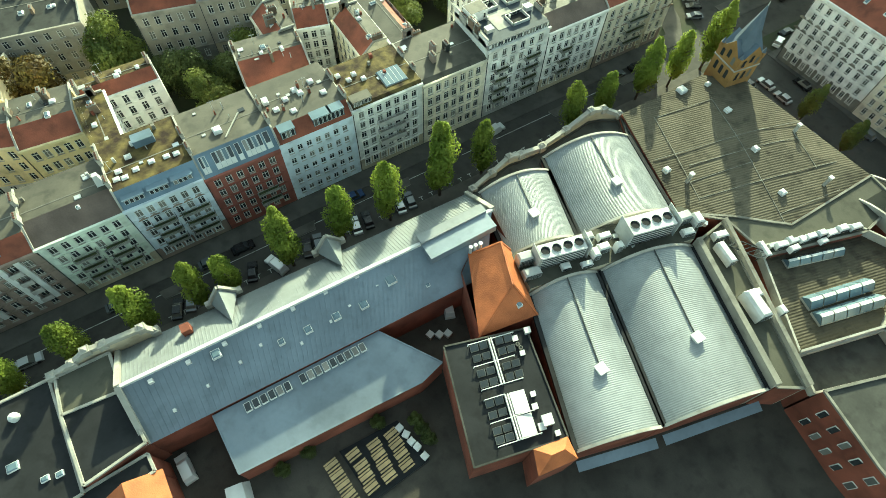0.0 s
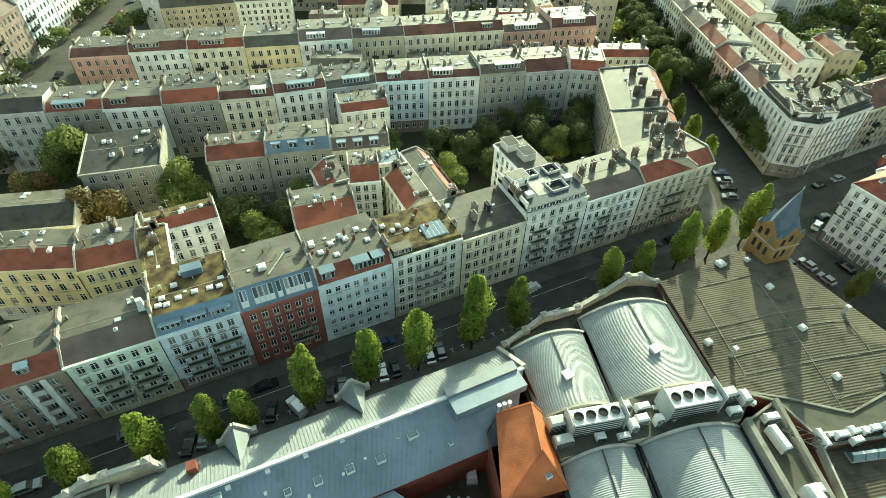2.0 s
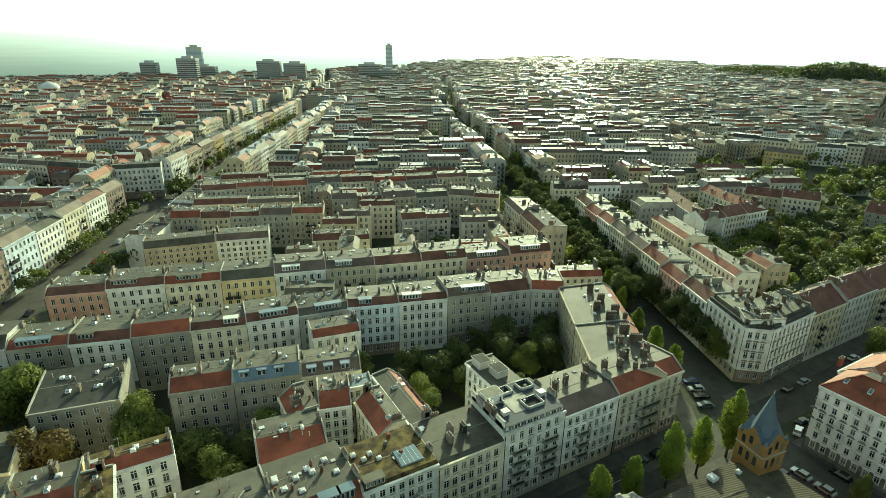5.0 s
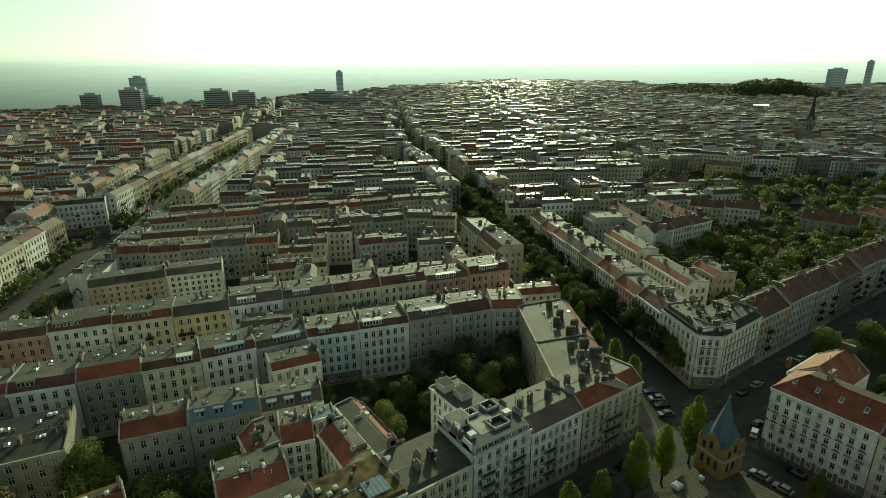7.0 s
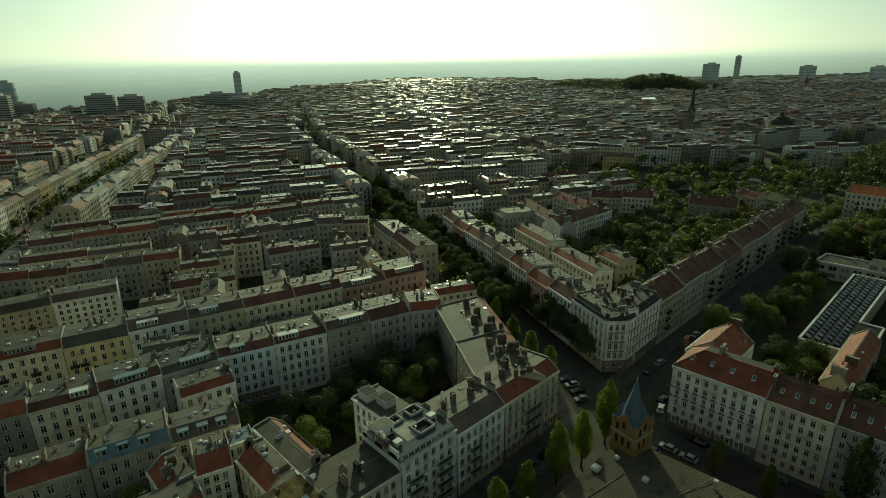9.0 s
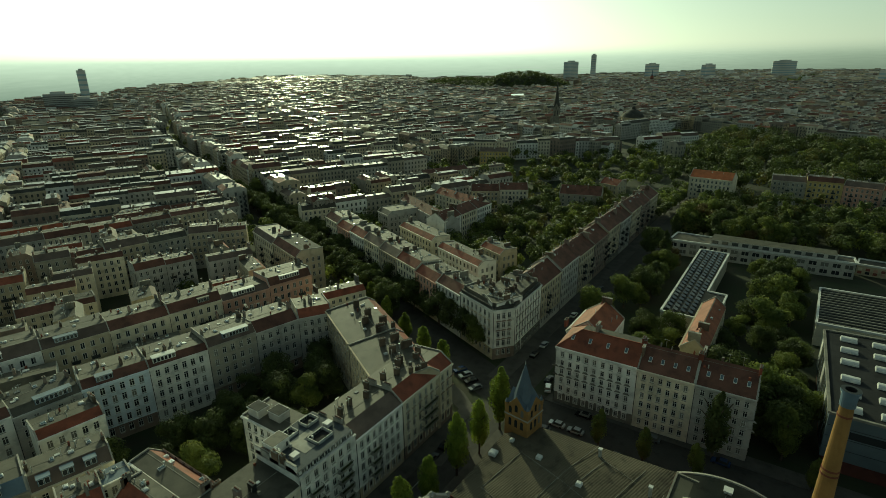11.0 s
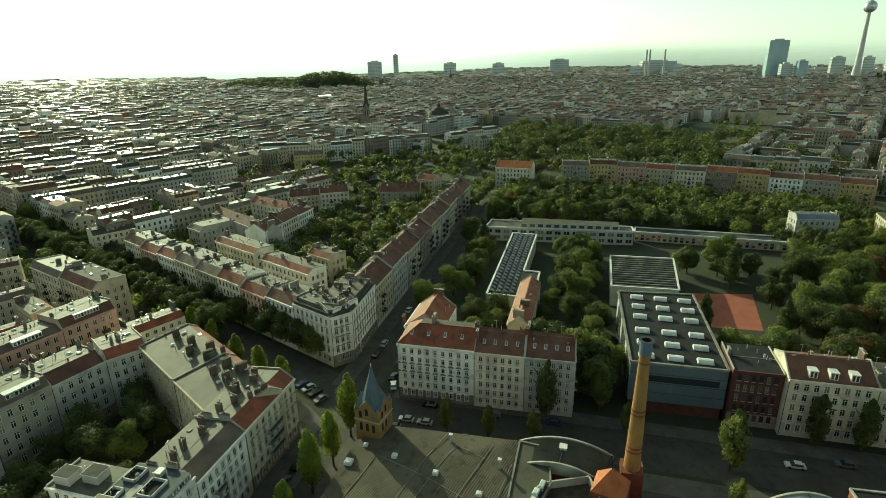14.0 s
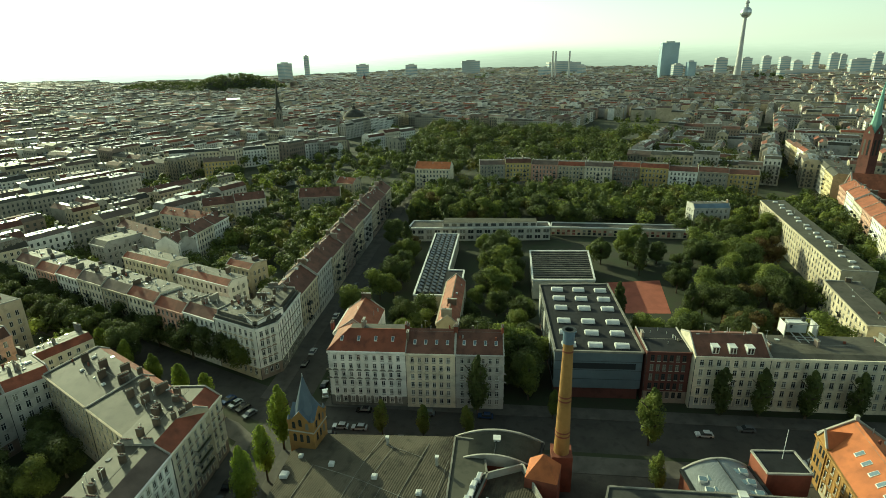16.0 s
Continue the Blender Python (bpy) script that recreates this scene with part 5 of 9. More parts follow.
flat_block("high_wall", [(65.6, 18.9), (66.5, 18.7), (58.3, -6.5), (57.4, -6.2)], 11.7, "high tan plastered wall beside the vaulted halls", STONE, WALLS["drab"], edged=False)
flat_block("connecting_hall", [(66.6, 18.7), (73.4, 19.4), (62.1, -9.0), (58.5, -6.7)], 9.6, "flat connecting roof with machinery", SANDFELT, cop=STONE)
flat_block("dividing_wall", [(73.5, 19.6), (74.2, 19.5), (62.9, -9.2), (62.2, -9.0)], 11.0, "long plastered dividing wall with a weathered coping", STONE, WALLS["drab"], edged=False)
flat_block("east_hall", [(75.4, 12.4), (94.5, 6.0), (98.5, -3.0), (82.0, -9.0), (66.0, -4.6)], 8.2, "brewery hall with a felt roof and glass lanterns", RIPPLEFELT, cop=COPING, rim=1.6)
flat_block("dark_hall", [(66.0, -4.9), (82.0, -9.3), (80, -16), (63.4, -10.4)], 7.4, "brewery hall with a dark felt roof", GREYFELT, cop=COPING, rim=1.4)
flat_block("south_brick_hall", [(63.2, -10.7), (80, -16.3), (92, -20), (92, -60), (58, -60), (61, -22)], 11.0, "red brick brewery building beside the yard", GREYFELT, cop=STONE)
flat_block("corner_roof", [(69.4, 24.0), (76.2, 19.3), (84.0, 12.6), (106.3, 12.4), (105.6, 6.0), (94.6, 4.6), (75.2, 10.4), (74.6, 19.4)], 9.7, "flat roof strip between the brewery halls", SANDFELT, cop=STONE)
flat_block("west_hall", [(-35.3, 45.0), (-27.0, 44.2), (-25.9, 34.9), (-34.8, 33.6)], 9.4, "brewery hall with a dark flat roof", DARKFELT)
flat_block("west_front_hall", [(-35, 51.5), (-27, 51.3), (-27, 44.4), (-35.4, 45.2)], 9.0, "brewery hall with a sandy felt roof", SANDFELT)
flat_block("far_west_hall", [(-75, 52), (-36, 52), (-35.5, 33), (-75, 30)], 8.5, "brewery hall with a dark roof at the street corner", DARKFELT)
flat_block("south_west_hall", [(-75, 29.8), (-34.8, 33.4), (-26.6, 33.8), (-26.4, 31), (-75, 24)], 8.0, "dark roofed brewery hall", DARKFELT)
ob = thing("orange_wing", "brick wing with an orange tiled roof", "wing", group=BREW)
b = Build()
b.prism([(-34, 18), (-25.8, 18), (-26.4, 30.8), (-34, 30.5)], 0, 7.5, BRICK, BRICK)
part("wall", b, ob)
b = Build()
for xa, xb in ((-34.2, -30.1), (-25.6, -30.1)):
    b.face([(xa, 17.8, 7.4), (xb, 17.8, 10.2), (xb, 31, 10.2), (xa, 31, 7.4)], ORANGE)
part("roof", b, ob, "orange tiled roof")


# ---- other large buildings ----
ob = thing("modern_hall", "dark grey modern hall with white roof lights", "hall")
b = Build()
M4 = [(138.6, -13), (185.5, -11.4), (188, -35.6), (139.3, -37.2)]
PANEL = mat("blue_grey_panel", (0.10, 0.13, 0.15), 0.5, 1, 0.15, 4, 0.05, spec=0.5)
b.prism(M4, 3.6, 15.2, PANEL, DARKFELT)
part("wall", b, ob, "blue-grey metal panels")
b = Build()
b.prism([(139.1, -13.5), (185, -12), (187.5, -35.2), (139.8, -36.7)], 0, 3.6, WALLS["darkred"], DARKFELT)
part("base_storey", b, ob, "dark red recessed base storey")
MF = Matrix.Translation((138.6, -13, 0)) @ Matrix(((0.0289, 0.9996, 0, 0), (-0.9996, 0.0289, 0, 0), (0, 0, 1, 0), (0, 0, 0, 1)))
MS_ = Matrix.Translation((185.5, -11.4, 0)) @ Matrix(((-0.9994, -0.0341, 0, 0), (-0.0341, -0.9994, 0, 0), (0, 0, 1, 0), (0, 0, 0, 1)))
for z in (6.5, 9.4, 12.2):
    b = Build()
    b.box(0.05, 24.1, -0.06, 0.02, z, z + 0.09, IRON, MF)
    part("panel_joint", b, ob)
    b = Build()
    b.box(0.05, 46.8, -0.06, 0.02, z, z + 0.09, IRON, MS_)
    part("panel_joint", b, ob)
b = Build()
b.box(4.5, 22.5, -0.08, 0.02, 9.9, 11.7, GLASS, MF)
part("window_strip", b, ob, "long dark window strip")
for k in range(9):
    b = Build()
    b.box(2.2 + k * 5, 5.8 + k * 5, -0.1, 0.02, 5, 13.6, FARGLASS if k % 3 else WALLS["grey"], MS_)
    part("side_panel", b, ob, "tall pale glazed side panel")
b = Build()
for p, q in zip(M4, M4[1:] + M4[:1]):
    b.beam((*p, 15.3), (*q, 15.3), 0.3, STONE)
part("parapet", b, ob)
for i in range(6):
    for j in range(3):
        x, y = 142.5 + i * 7.4 + (2 if i > 2 else 0), -17.2 - j * 7.4
        b = Build()
        for k in range(6):
            a0, a1 = math.pi * k / 6, math.pi * (k + 1) / 6
            b.face([(x - 1.15 * math.cos(a0), y - 1.9, 15.5 + 0.8 * math.sin(a0)), (x - 1.15 * math.cos(a0), y + 1.9, 15.5 + 0.8 * math.sin(a0)), (x - 1.15 * math.cos(a1), y + 1.9, 15.5 + 0.8 * math.sin(a1)), (x - 1.15 * math.cos(a1), y - 1.9, 15.5 + 0.8 * math.sin(a1))], WHITE)
        for s in (-1, 1):
            b.face([(x - 1.15 * math.cos(math.pi * k / 6), y + s * 1.9, 15.5 + 0.8 * math.sin(math.pi * k / 6)) for k in range(7)], WHITE)
        b.box(x - 1.25, x + 1.25, y - 2.0, y + 2.0, 15.2, 15.6, WHITE)
        part("skylight", b, ob, "white barrel roof light")

SCH = "school buildings"
def low_block(name, poly, z, label, wall, top, slats=0):
    ob = thing(name, label, "building", group=SCH)
    b = Build()
    b.prism(poly, 0, z, wall, top)
    part("wall", b, ob)
    b = Build()
    for p, q in zip(poly, poly[1:] + poly[:1]):
        b.beam((*p, z + 0.15), (*q, z + 0.15), 0.35, WHITE)
    part("roof_edge", b, ob, "white roof edge")
    for k in range(slats):
        t = (k + 0.5) / slats
        p, q = lerp(poly[0], poly[3], t), lerp(poly[1], poly[2], t)
        b = Build()
        b.beam((*p, z + 0.2), (*q, z + 0.2), 0.22, STONE)
        part("roof_rib", b, ob, "grey roof rib")
    return ob


low_block("sports_hall", [(207, -10.2), (208.4, -34.8), (243.5, -36.8), (242, -10.6)], 8, "low sports hall with a ribbed dark roof", WALLS["cream"], DARKFELT, 14)
low_block("school_wing", [(189.4, 35.4), (189.6, 18), (215.6, 18), (215.8, 24.6), (265.7, 24.2), (266, 36)], 8, "low school wing with a dark roof and a white edge", WALLS["cream"], DARKFELT)
low_block("school", [(276.5, 52), (283, -23), (291.3, -22.5), (290.5, 51)], 7.2, "long grey school building with a flat roof", WALLS["grey"], FELT)
b = Build()
b.prism([(279, 34), (283.2, -16), (290.8, -15.6), (289.4, 34)], 7.2, 9.7, WALLS["grey"], SANDFELT)
part("upper_storey", b, bpy.data.objects["school"], "set-back grey upper storey")
for k in range(12):
    f = (k + 0.5) / 12
    b = Build()
    b.box(-1.3, 1.3, -0.05, 0.1, 0, 1.5, FARGLASS)
    part("window", b, bpy.data.objects["school"], m=pose(278.95 + 4.2 * f, 34 - 50 * f, 7.9, 0, 0, -85.2))
school = bpy.data.objects["school"]
wm = {}
for k in range(17):
    for z in (1.2, 4.4):
        if "m" not in wm:
            b = Build()
            b.box(-1.4, 1.4, -0.06, 0.1, 0, 1.7, GLASS)
            b.box(-0.06, 0.06, -0.1, 0.1, 0, 1.7, WHITE)
            wm["m"] = b.mesh("window")
        f = (k + 0.5) / 17
        part("window", wm["m"], school, m=pose(276.43 + 6.5 * f, 52 - 75 * f, z, 0, 0, -85.05))
wing = bpy.data.objects["school_wing"]
b = Build()
for k in range(22):
    for q in range(4):
        x, y = 192 + k * 3.3, 25.6 + q * 2.5
        if y > 34.0 or x > 262 or y < (19.0 if x < 212 else 25.4):
            continue
        b.face([(x, y, 8.3), (x + 2.1, y, 8.3), (x + 2.1, y + 1.5, 8.95), (x, y + 1.5, 8.95)], GLASS)
        b.face([(x, y + 1.52, 8.2), (x + 2.1, y + 1.52, 8.2), (x + 2.1, y + 1.5, 8.95), (x, y + 1.5, 8.95)], METAL)
tagged(part("solar_panel", b, wing, "rows of dark tilted solar panels"), kind="stuff")
strip("sports_field", [(196, -45), (226, -43), (230, -66), (197, -62)], 0.05, mat("red_clay", (0.30, 0.09, 0.06), 0.95, 1, 0.15, 12), "red clay sports field", "sports field")
low_block("garden_block", [(291.5, -24), (300, -25), (298, -97), (288.6, -95)], 4.6, "long low building with a row of coloured panels", WALLS["tan"], GREYFELT)
gp = random.Random(8)
for k in range(26):
    for z in (0.7, 2.2):
        f = (k + 0.5) / 26
        b = Build()
        b.box(-0.75, 0.75, -0.08, 0.06, 0, 1.2, gp.choice((WALLS["pink"], WALLS["red"], WALLS["cream"], GLASS)))
        part("panel", b, bpy.data.objects["garden_block"], m=pose(291.45 - 2.9 * f, -24 - 71 * f, z, 0, 0, -92.3))

house((390, 66), (388, 40), 14, 17, 5, 10, WALLS["cream"], gable(14, 4, ORANGE), "cream corner house with an orange tiled roof", "houses before the park", far=True)
row([(408, 20), (410, -18), (400, -75), (374, -164)], 13, 17, ("drab", "ochre", "pink", "tan", "cream", "brown", "ochre", "white"), lambda: flat(13, rnd.choice((2.5, 4.0)), 2.6, rnd.choice((TILE, REDORANGE, BROWNTILE, DARKTILE)), FELT), "%s town house before the park", "houses before the park", pitch=19, far=True)
vault_hall((101, -37), (103.2, -51.5), (86, -54), (84, -39), 8.6, 2.6, "small brewery hall with a curved metal roof")
flat_block("roof_valley", [(73.1, 44.2), (75.3, 48.8), (69.0, 26.0), (68.1, 25.8)], 8.7, "dark valley between the vaulted hall and the large hall", GREYFELT, cop=GREYFELT)
flat_block("gable_walk", [(39.2, 47.7), (53.9, 45.5), (54.6, 48.5), (73.0, 44.4), (75.3, 49.3), (72.0, 51.3), (69.6, 52.1), (63.0, 51.3), (56.5, 50.6), (51.2, 50.8), (48.8, 51.2), (44.4, 50.3), (39.5, 49.4)], 7.4, "narrow flat roof behind the street gables", GREYFELT, cop=GREYFELT)
ob = flat_block("brick_stair_tower", [(105, -52.5), (105.5, -61.5), (98.5, -62), (98, -53)], 11.5, "brick stair tower with a flagpole", DARKFELT)
b = Build()
b.tube(103, -58, [(11.5, 0.09), (19, 0.05)], WHITE, 6)
part("flagpole", b, ob, "white flagpole")
gabled = house((113, -70), (86, -67), 14, 11, 3, 10, YELLOWBRICK, gable(14, 4.8, ORANGE), "yellow brick gabled house with an orange roof", BREW, near=True, ww=1.0, wh=2.2)
b = Build()
b.face([(1.2, -0.25, 10.6), (6.0, -0.25, 10.6), (6.0, -0.25, 11.6), (3.6, -0.25, 14.6), (1.2, -0.25, 11.6)], YELLOWBRICK)
b.box(1.2, 6.0, -0.25, 0.1, 0.0, 10.6, YELLOWBRICK)
for xa in (1.2, 6.0):
    b.face([(xa, -0.25, 10.6), (xa, -0.25, 11.6), (xa, 1.0, 11.6), (xa, 0.4, 10.6)], YELLOWBRICK)
    b.face([(xa, -0.3, 11.55), (3.6, -0.3, 14.55), (3.6, 5.2, 14.55), (xa, 0.9, 11.55)], ORANGE)
part("street_gable", b, gabled, "small yellow brick gable with stone coping")
for xa in (1.2, 6.0):
    b = Build()
    b.beam((xa, -0.3, 11.6), (3.6, -0.3, 14.7), 0.22, COPING)
    part("gable_coping", b, gabled, "pale stone coping")
for z_ in (1.6, 5.0, 8.4):
    for xa in (2.1, 3.6, 5.1):
        b = Build()
        b.box(xa - 0.4, xa + 0.4, -0.3, -0.24, z_, z_ + 2.0, GLASS)
        part("window", b, gabled)
b = Build()
b.beam((0.1, 0, 11.2), (0.1, 7, 16.0), 0.25, COPING)
b.beam((0.1, 14, 11.2), (0.1, 7, 16.0), 0.25, COPING)
b.box(-0.3, 0.5, 6.6, 7.4, 15.7, 17.0, COPING)
part("end_coping", b, gabled, "stepped pale stone coping on the end gable")
GABLED = gabled


# ---- trees ----
def crown_mesh(name, seed, r, h, count, leaf, material, shape="poplar"):
    """Leaf clumps on the lobes of an uneven crown that stands on z = 0."""
    g = random.Random(seed)
    bd = Build()
    lobes = []
    for k in range(16 if shape == "poplar" else 18):
        t, a = (k + 0.5) / 16 if shape == "poplar" else g.uniform(0.18, 0.85), g.uniform(0, math.tau)
        if shape == "poplar":
            prof = (math.sin(math.pi * min(1, t * 0.93 + 0.07)) ** 0.55) * (1.0 - 0.35 * t)
            lobes.append((Vector((r * prof * 0.42 * math.cos(a), r * prof * 0.42 * math.sin(a), h * (0.06 + 0.86 * t))), r * prof * g.uniform(0.55, 0.8), 1.3))
        else:
            prof = math.sqrt(max(0.05, 1 - (2 * t - 1) ** 2)) * g.uniform(0.35, 0.75)
            lobes.append((Vector((r * prof * math.cos(a), r * prof * math.sin(a), h * t)), r * g.uniform(0.3, 0.5), 0.85))
    for _ in range(count):
        c0, lr, tall = g.choice(lobes)
        n = Vector((g.gauss(0, 1), g.gauss(0, 1), g.gauss(0.15, 1))).normalized()
        rr = lr * (g.random() ** 0.3) * g.choice((1, 1, 1, 1.12))
        c = c0 + Vector((n.x * rr, n.y * rr, n.z * rr * tall))
        n = (n + Vector((g.uniform(-0.7, 0.7), g.uniform(-0.7, 0.7), g.uniform(-0.2, 0.8)))).normalized()
        x = n.cross(Vector((g.uniform(-1, 1), g.uniform(-1, 1), g.uniform(-1, 1)))).normalized()
        y = n.cross(x)
        s = leaf * g.uniform(0.6, 1.3)
        bd.face([c - x * s, c - y * s * 0.6 + n * s * 0.2, c + x * s, c + y * s * 0.6 + n * s * 0.2], material)
    return bd.mesh(name)


def trunk_mesh(name, seed, h, r0):
    g = random.Random(seed)
    bd = Build()
    bd.tube(0, 0, [(0, r0), (h * 0.3, r0 * 0.8), (h * 0.7, r0 * 0.5), (h, r0 * 0.15)], BARK, 8)
    for k in range(7):
        a, z = g.uniform(0, math.tau), h * g.uniform(0.3, 0.75)
        l = h * g.uniform(0.15, 0.28)
        bd.beam((0, 0, z), (l * math.cos(a), l * math.sin(a), z + l * 0.9), r0 * 0.25, BARK)
    return bd.mesh(name)


POPLARS = [(crown_mesh("crown", 10 + k, 3.0, 10.6, 6500, 0.23, LEAFBRIGHT), trunk_mesh("trunk", k, 10, 0.28)) for k in range(3)]
# poplars again in a darker leaf: the side street's shade put into the colour
SHADY = [(crown_mesh("crown", 15 + k, 2.9, 10.6, 5200, 0.25, LEAF), trunk_mesh("trunk", k + 3, 10, 0.28)) for k in range(2)]
SLIM = [(crown_mesh("crown", 20 + k, 2.5, 11.8, 4200, 0.27, LEAFDARK), trunk_mesh("trunk", k + 5, 11, 0.25)) for k in range(2)]
BROAD = [(crown_mesh("crown", 30 + k, 4.6, 8.5, 7200, 0.25, m_, "broad"), trunk_mesh("trunk", k + 9, 9, 0.3)) for k, m_ in enumerate((LEAF, LEAFDARK, LEAFGOLD, LEAFDARK))]


def tree(x, y, kit, scale, label, group, lift=2.0, tall=1.0):
    ob = thing("tree", label, "tree", pose(x, y, 0, 0, 0, (x * 37 + y * 91) % 360) @ Matrix.Diagonal((scale, scale, scale * tall, 1)), group)
    part("trunk", kit[1], ob)
    part("crown", kit[0], ob, m=Matrix.Translation((0, 0, lift)))
    return ob


ST = "street trees"
for k, (x, s) in enumerate(((-32.2, 0.85), (-21.9, 0.9), (-12.6, 0.8), (-7.1, 0.75), (3.9, 1.0), (14.8, 0.92), (24.5, 1.0), (36.1, 1.15), (46.4, 0.85), (68.2, 0.85), (78.0, 0.75), (89.4, 0.95), (98.9, 0.85), (110, 1.0), (-43, 0.8), (-54, 0.9))):
    tree(x + 0.3, 56.5 + (k % 3 - 1) * 0.3, POPLARS[k % 3], s * 1.15, "columnar green street tree on the pavement", ST, tall=1.36)
for x, y, s in ((118.2, 32.7, 0.8), (117.9, 21.8, 0.75), (118.8, 10.6, 0.75), (119.7, -35.3, 1.25), (104.1, -33.3, 0.8), (137.4, 8.1, 1.3), (136.8, -5.9, 1.1), (128.6, -12.3, 0.7)):
    tree(x if x < 130 or y < 0 else 128.6, y, SHADY[int(y) % 2] if y < 0 or x < 130 else SLIM[0], s, "columnar street tree on the pavement", ST, 1.2, 1.2)
for y in (-57.4, -67.3, -79.4, -91.5, -103, -115):
    tree(133.9, y, SLIM[int(-y) % 2], 1.25, "slim dark columnar tree before the houses", ST, 1.0)
for d, (x, y) in enumerate(((130, 95), (134.4, 106.2), (142, 120.4), (149.6, 134.1), (156, 147), (126, 85), (162, 160))):
    tree(x, y, POPLARS[d % 3], 0.95, "columnar street tree on the cross street", ST)
for d in range(24, 300, 8):
    tree(136.5 + 0.391 * d + rnd.uniform(-2.6, 1.2) - 1.5, 60 + 0.92 * d + rnd.uniform(-2, 2), BROAD[rnd.choice((1, 3, 0, 1))], rnd.uniform(0.95, 1.35), "dark broad street tree on the cross street", ST)
    if d > 60:
        tree(124.5 + 0.391 * d + rnd.uniform(-1, 1), 66 + 0.92 * d, BROAD[3], rnd.uniform(1.1, 1.4), "dark broad street tree on the cross street", ST)
YT = "courtyard trees"
for k, (x, y, s) in enumerate(((140.5, -5, 1.3), (146, -3, 1.5), (149, 4, 1.6), (155, 10, 1.6), (161, 16, 1.5), (152, -7, 1.4), (143, 2, 1.35))):
    tree(x, y, BROAD[(1, 3, 0)[k % 3]], s, "tall broad tree in the gap between the houses", YT)
for x, y, s, k in ((-35, 158.7, 0.9, 0), (-33, 145.5, 1.7, 0), (-26.5, 119, 1.6, 2), (-39, 134, 1.3, 2), (-8.0, 121.0, 1.4, 0), (31, 134.3, 0.8, 1), (3.5, 108.2, 1.2, 1), (6.3, 100, 1.1, 0), (12, 104, 1.0, 1), (19.3, 111, 1.0, 0), (26, 106, 0.9, 1), (-3, 112, 1.0, 3), (38, 108, 0.8, 0), (55.3, 103.4, 1.05, 0), (72.5, 115.8, 1.1, 3), (63, 112, 1.1, 1), (82, 122, 0.9, 3), (90, 119, 1.2, 1), (88, 105, 1.0, 0), (100, 112, 1.1, 3), (78, 98, 1.0, 3), (68, 104, 1.0, 1)):
    tree(x, y, BROAD[k], s, ("bright green", "dark green", "golden autumn", "dark")[k] + " broad tree in a courtyard", YT)
for x, y, s, k in ((58, 118, 1.1, 1), (50, 112, 1.0, 3), (44, 122, 1.1, 1), (96, 105, 1.1, 1), (84, 110, 1.2, 1), (74, 107, 1.1, 3), (106, 118, 1.0, 1), (-14, 132, 1.2, 1), (-18, 108, 0.9, 0), (30, 118, 0.9, 3)):
    tree(x, y, BROAD[k], s, ("bright green", "dark green", "golden autumn", "dark")[k] + " broad tree in a courtyard", YT)
g = random.Random(3)
for k, (x, y) in enumerate(((148, -6), (156, -4), (165, -6), (174, -3), (184, -6), (196, -3), (198, 12), (208, 8), (222, 2), (230, 9), (238, 3), (190, 4), (218, -3), (250, -4), (156, 8), (168, 10), (178, 14), (150, 38), (165, 36), (178, 38), (184, 30), (205, 46), (216, 50), (232, 46), (246, 52), (252, 8), (262, 2), (172, 30))):
    tree(x, y, BROAD[(0, 1, 1)[k % 3]], g.uniform(0.8, 1.2), "broad tree between the school buildings", YT)
grounds = []
for k in range(420):
    x, y = g.uniform(148, 385), g.uniform(-135, 58)
    if 138 < x < 270 and -40 < y < 55 and not (193 < x < 206) and not (222 < x < 260 and -8 < y < 15) and not (195 < x < 262 and 38 < y < 52):
        continue
    if 190 < x < 232 and -68 < y < -40 or (264 < x < 303 and -100 < y < 52) or (x < 160 and y < -40):
        continue
    if x > 205 and y < -104 and x + y * 0.5 < 190:
        continue
    if 185 < x < 269 and 14 < y < 40 or 186 < x < 247 and -40 < y < -7:
        continue
    grounds.append((x, y))
for k, (x, y) in enumerate(sorted(grounds, key=lambda p: p[0] - p[1] * 0.3)):
    if k < 130:
        if k % 9 == 4:
            tree(x, y, SLIM[k % 2], g.uniform(1.1, 1.5), "tall slim green tree in the school grounds", YT)
        else:
            tree(x, y, BROAD[(0, 1, 0, 3, 1, 0, 3, 0, 3, 1, 2)[k % 11]], g.uniform(0.9, 1.5), "broad tree in the school grounds", YT)
FAR_TREES = [p for k, p in enumerate(sorted(grounds, key=lambda p: p[0] - p[1] * 0.3)) if k >= 130]
for k in range(110):
    x, y = g.uniform(268, 372), g.uniform(-182, -92)
    if y > -143 - (x - 312) * 0.14 and x < 322 and y < -118 or x - 374 > (y + 164) * 0.29 - 16 or y < -172 + (300 - x) * 0.2 or 294 < x < 316 and -124 < y < -96:
        continue
    FAR_TREES.append((x, y))
for k in range(90):
    x, y = g.uniform(165, 335), g.uniform(88, 141)
    if (x - 150) * 0.92 - (y - 76) * 0.391 > 18:
        FAR_TREES.append((x, y))


# ---- the park and the far city ----
def stuff(name, bd, label, category):
    return solid(name, bd, label, category, kind="stuff")


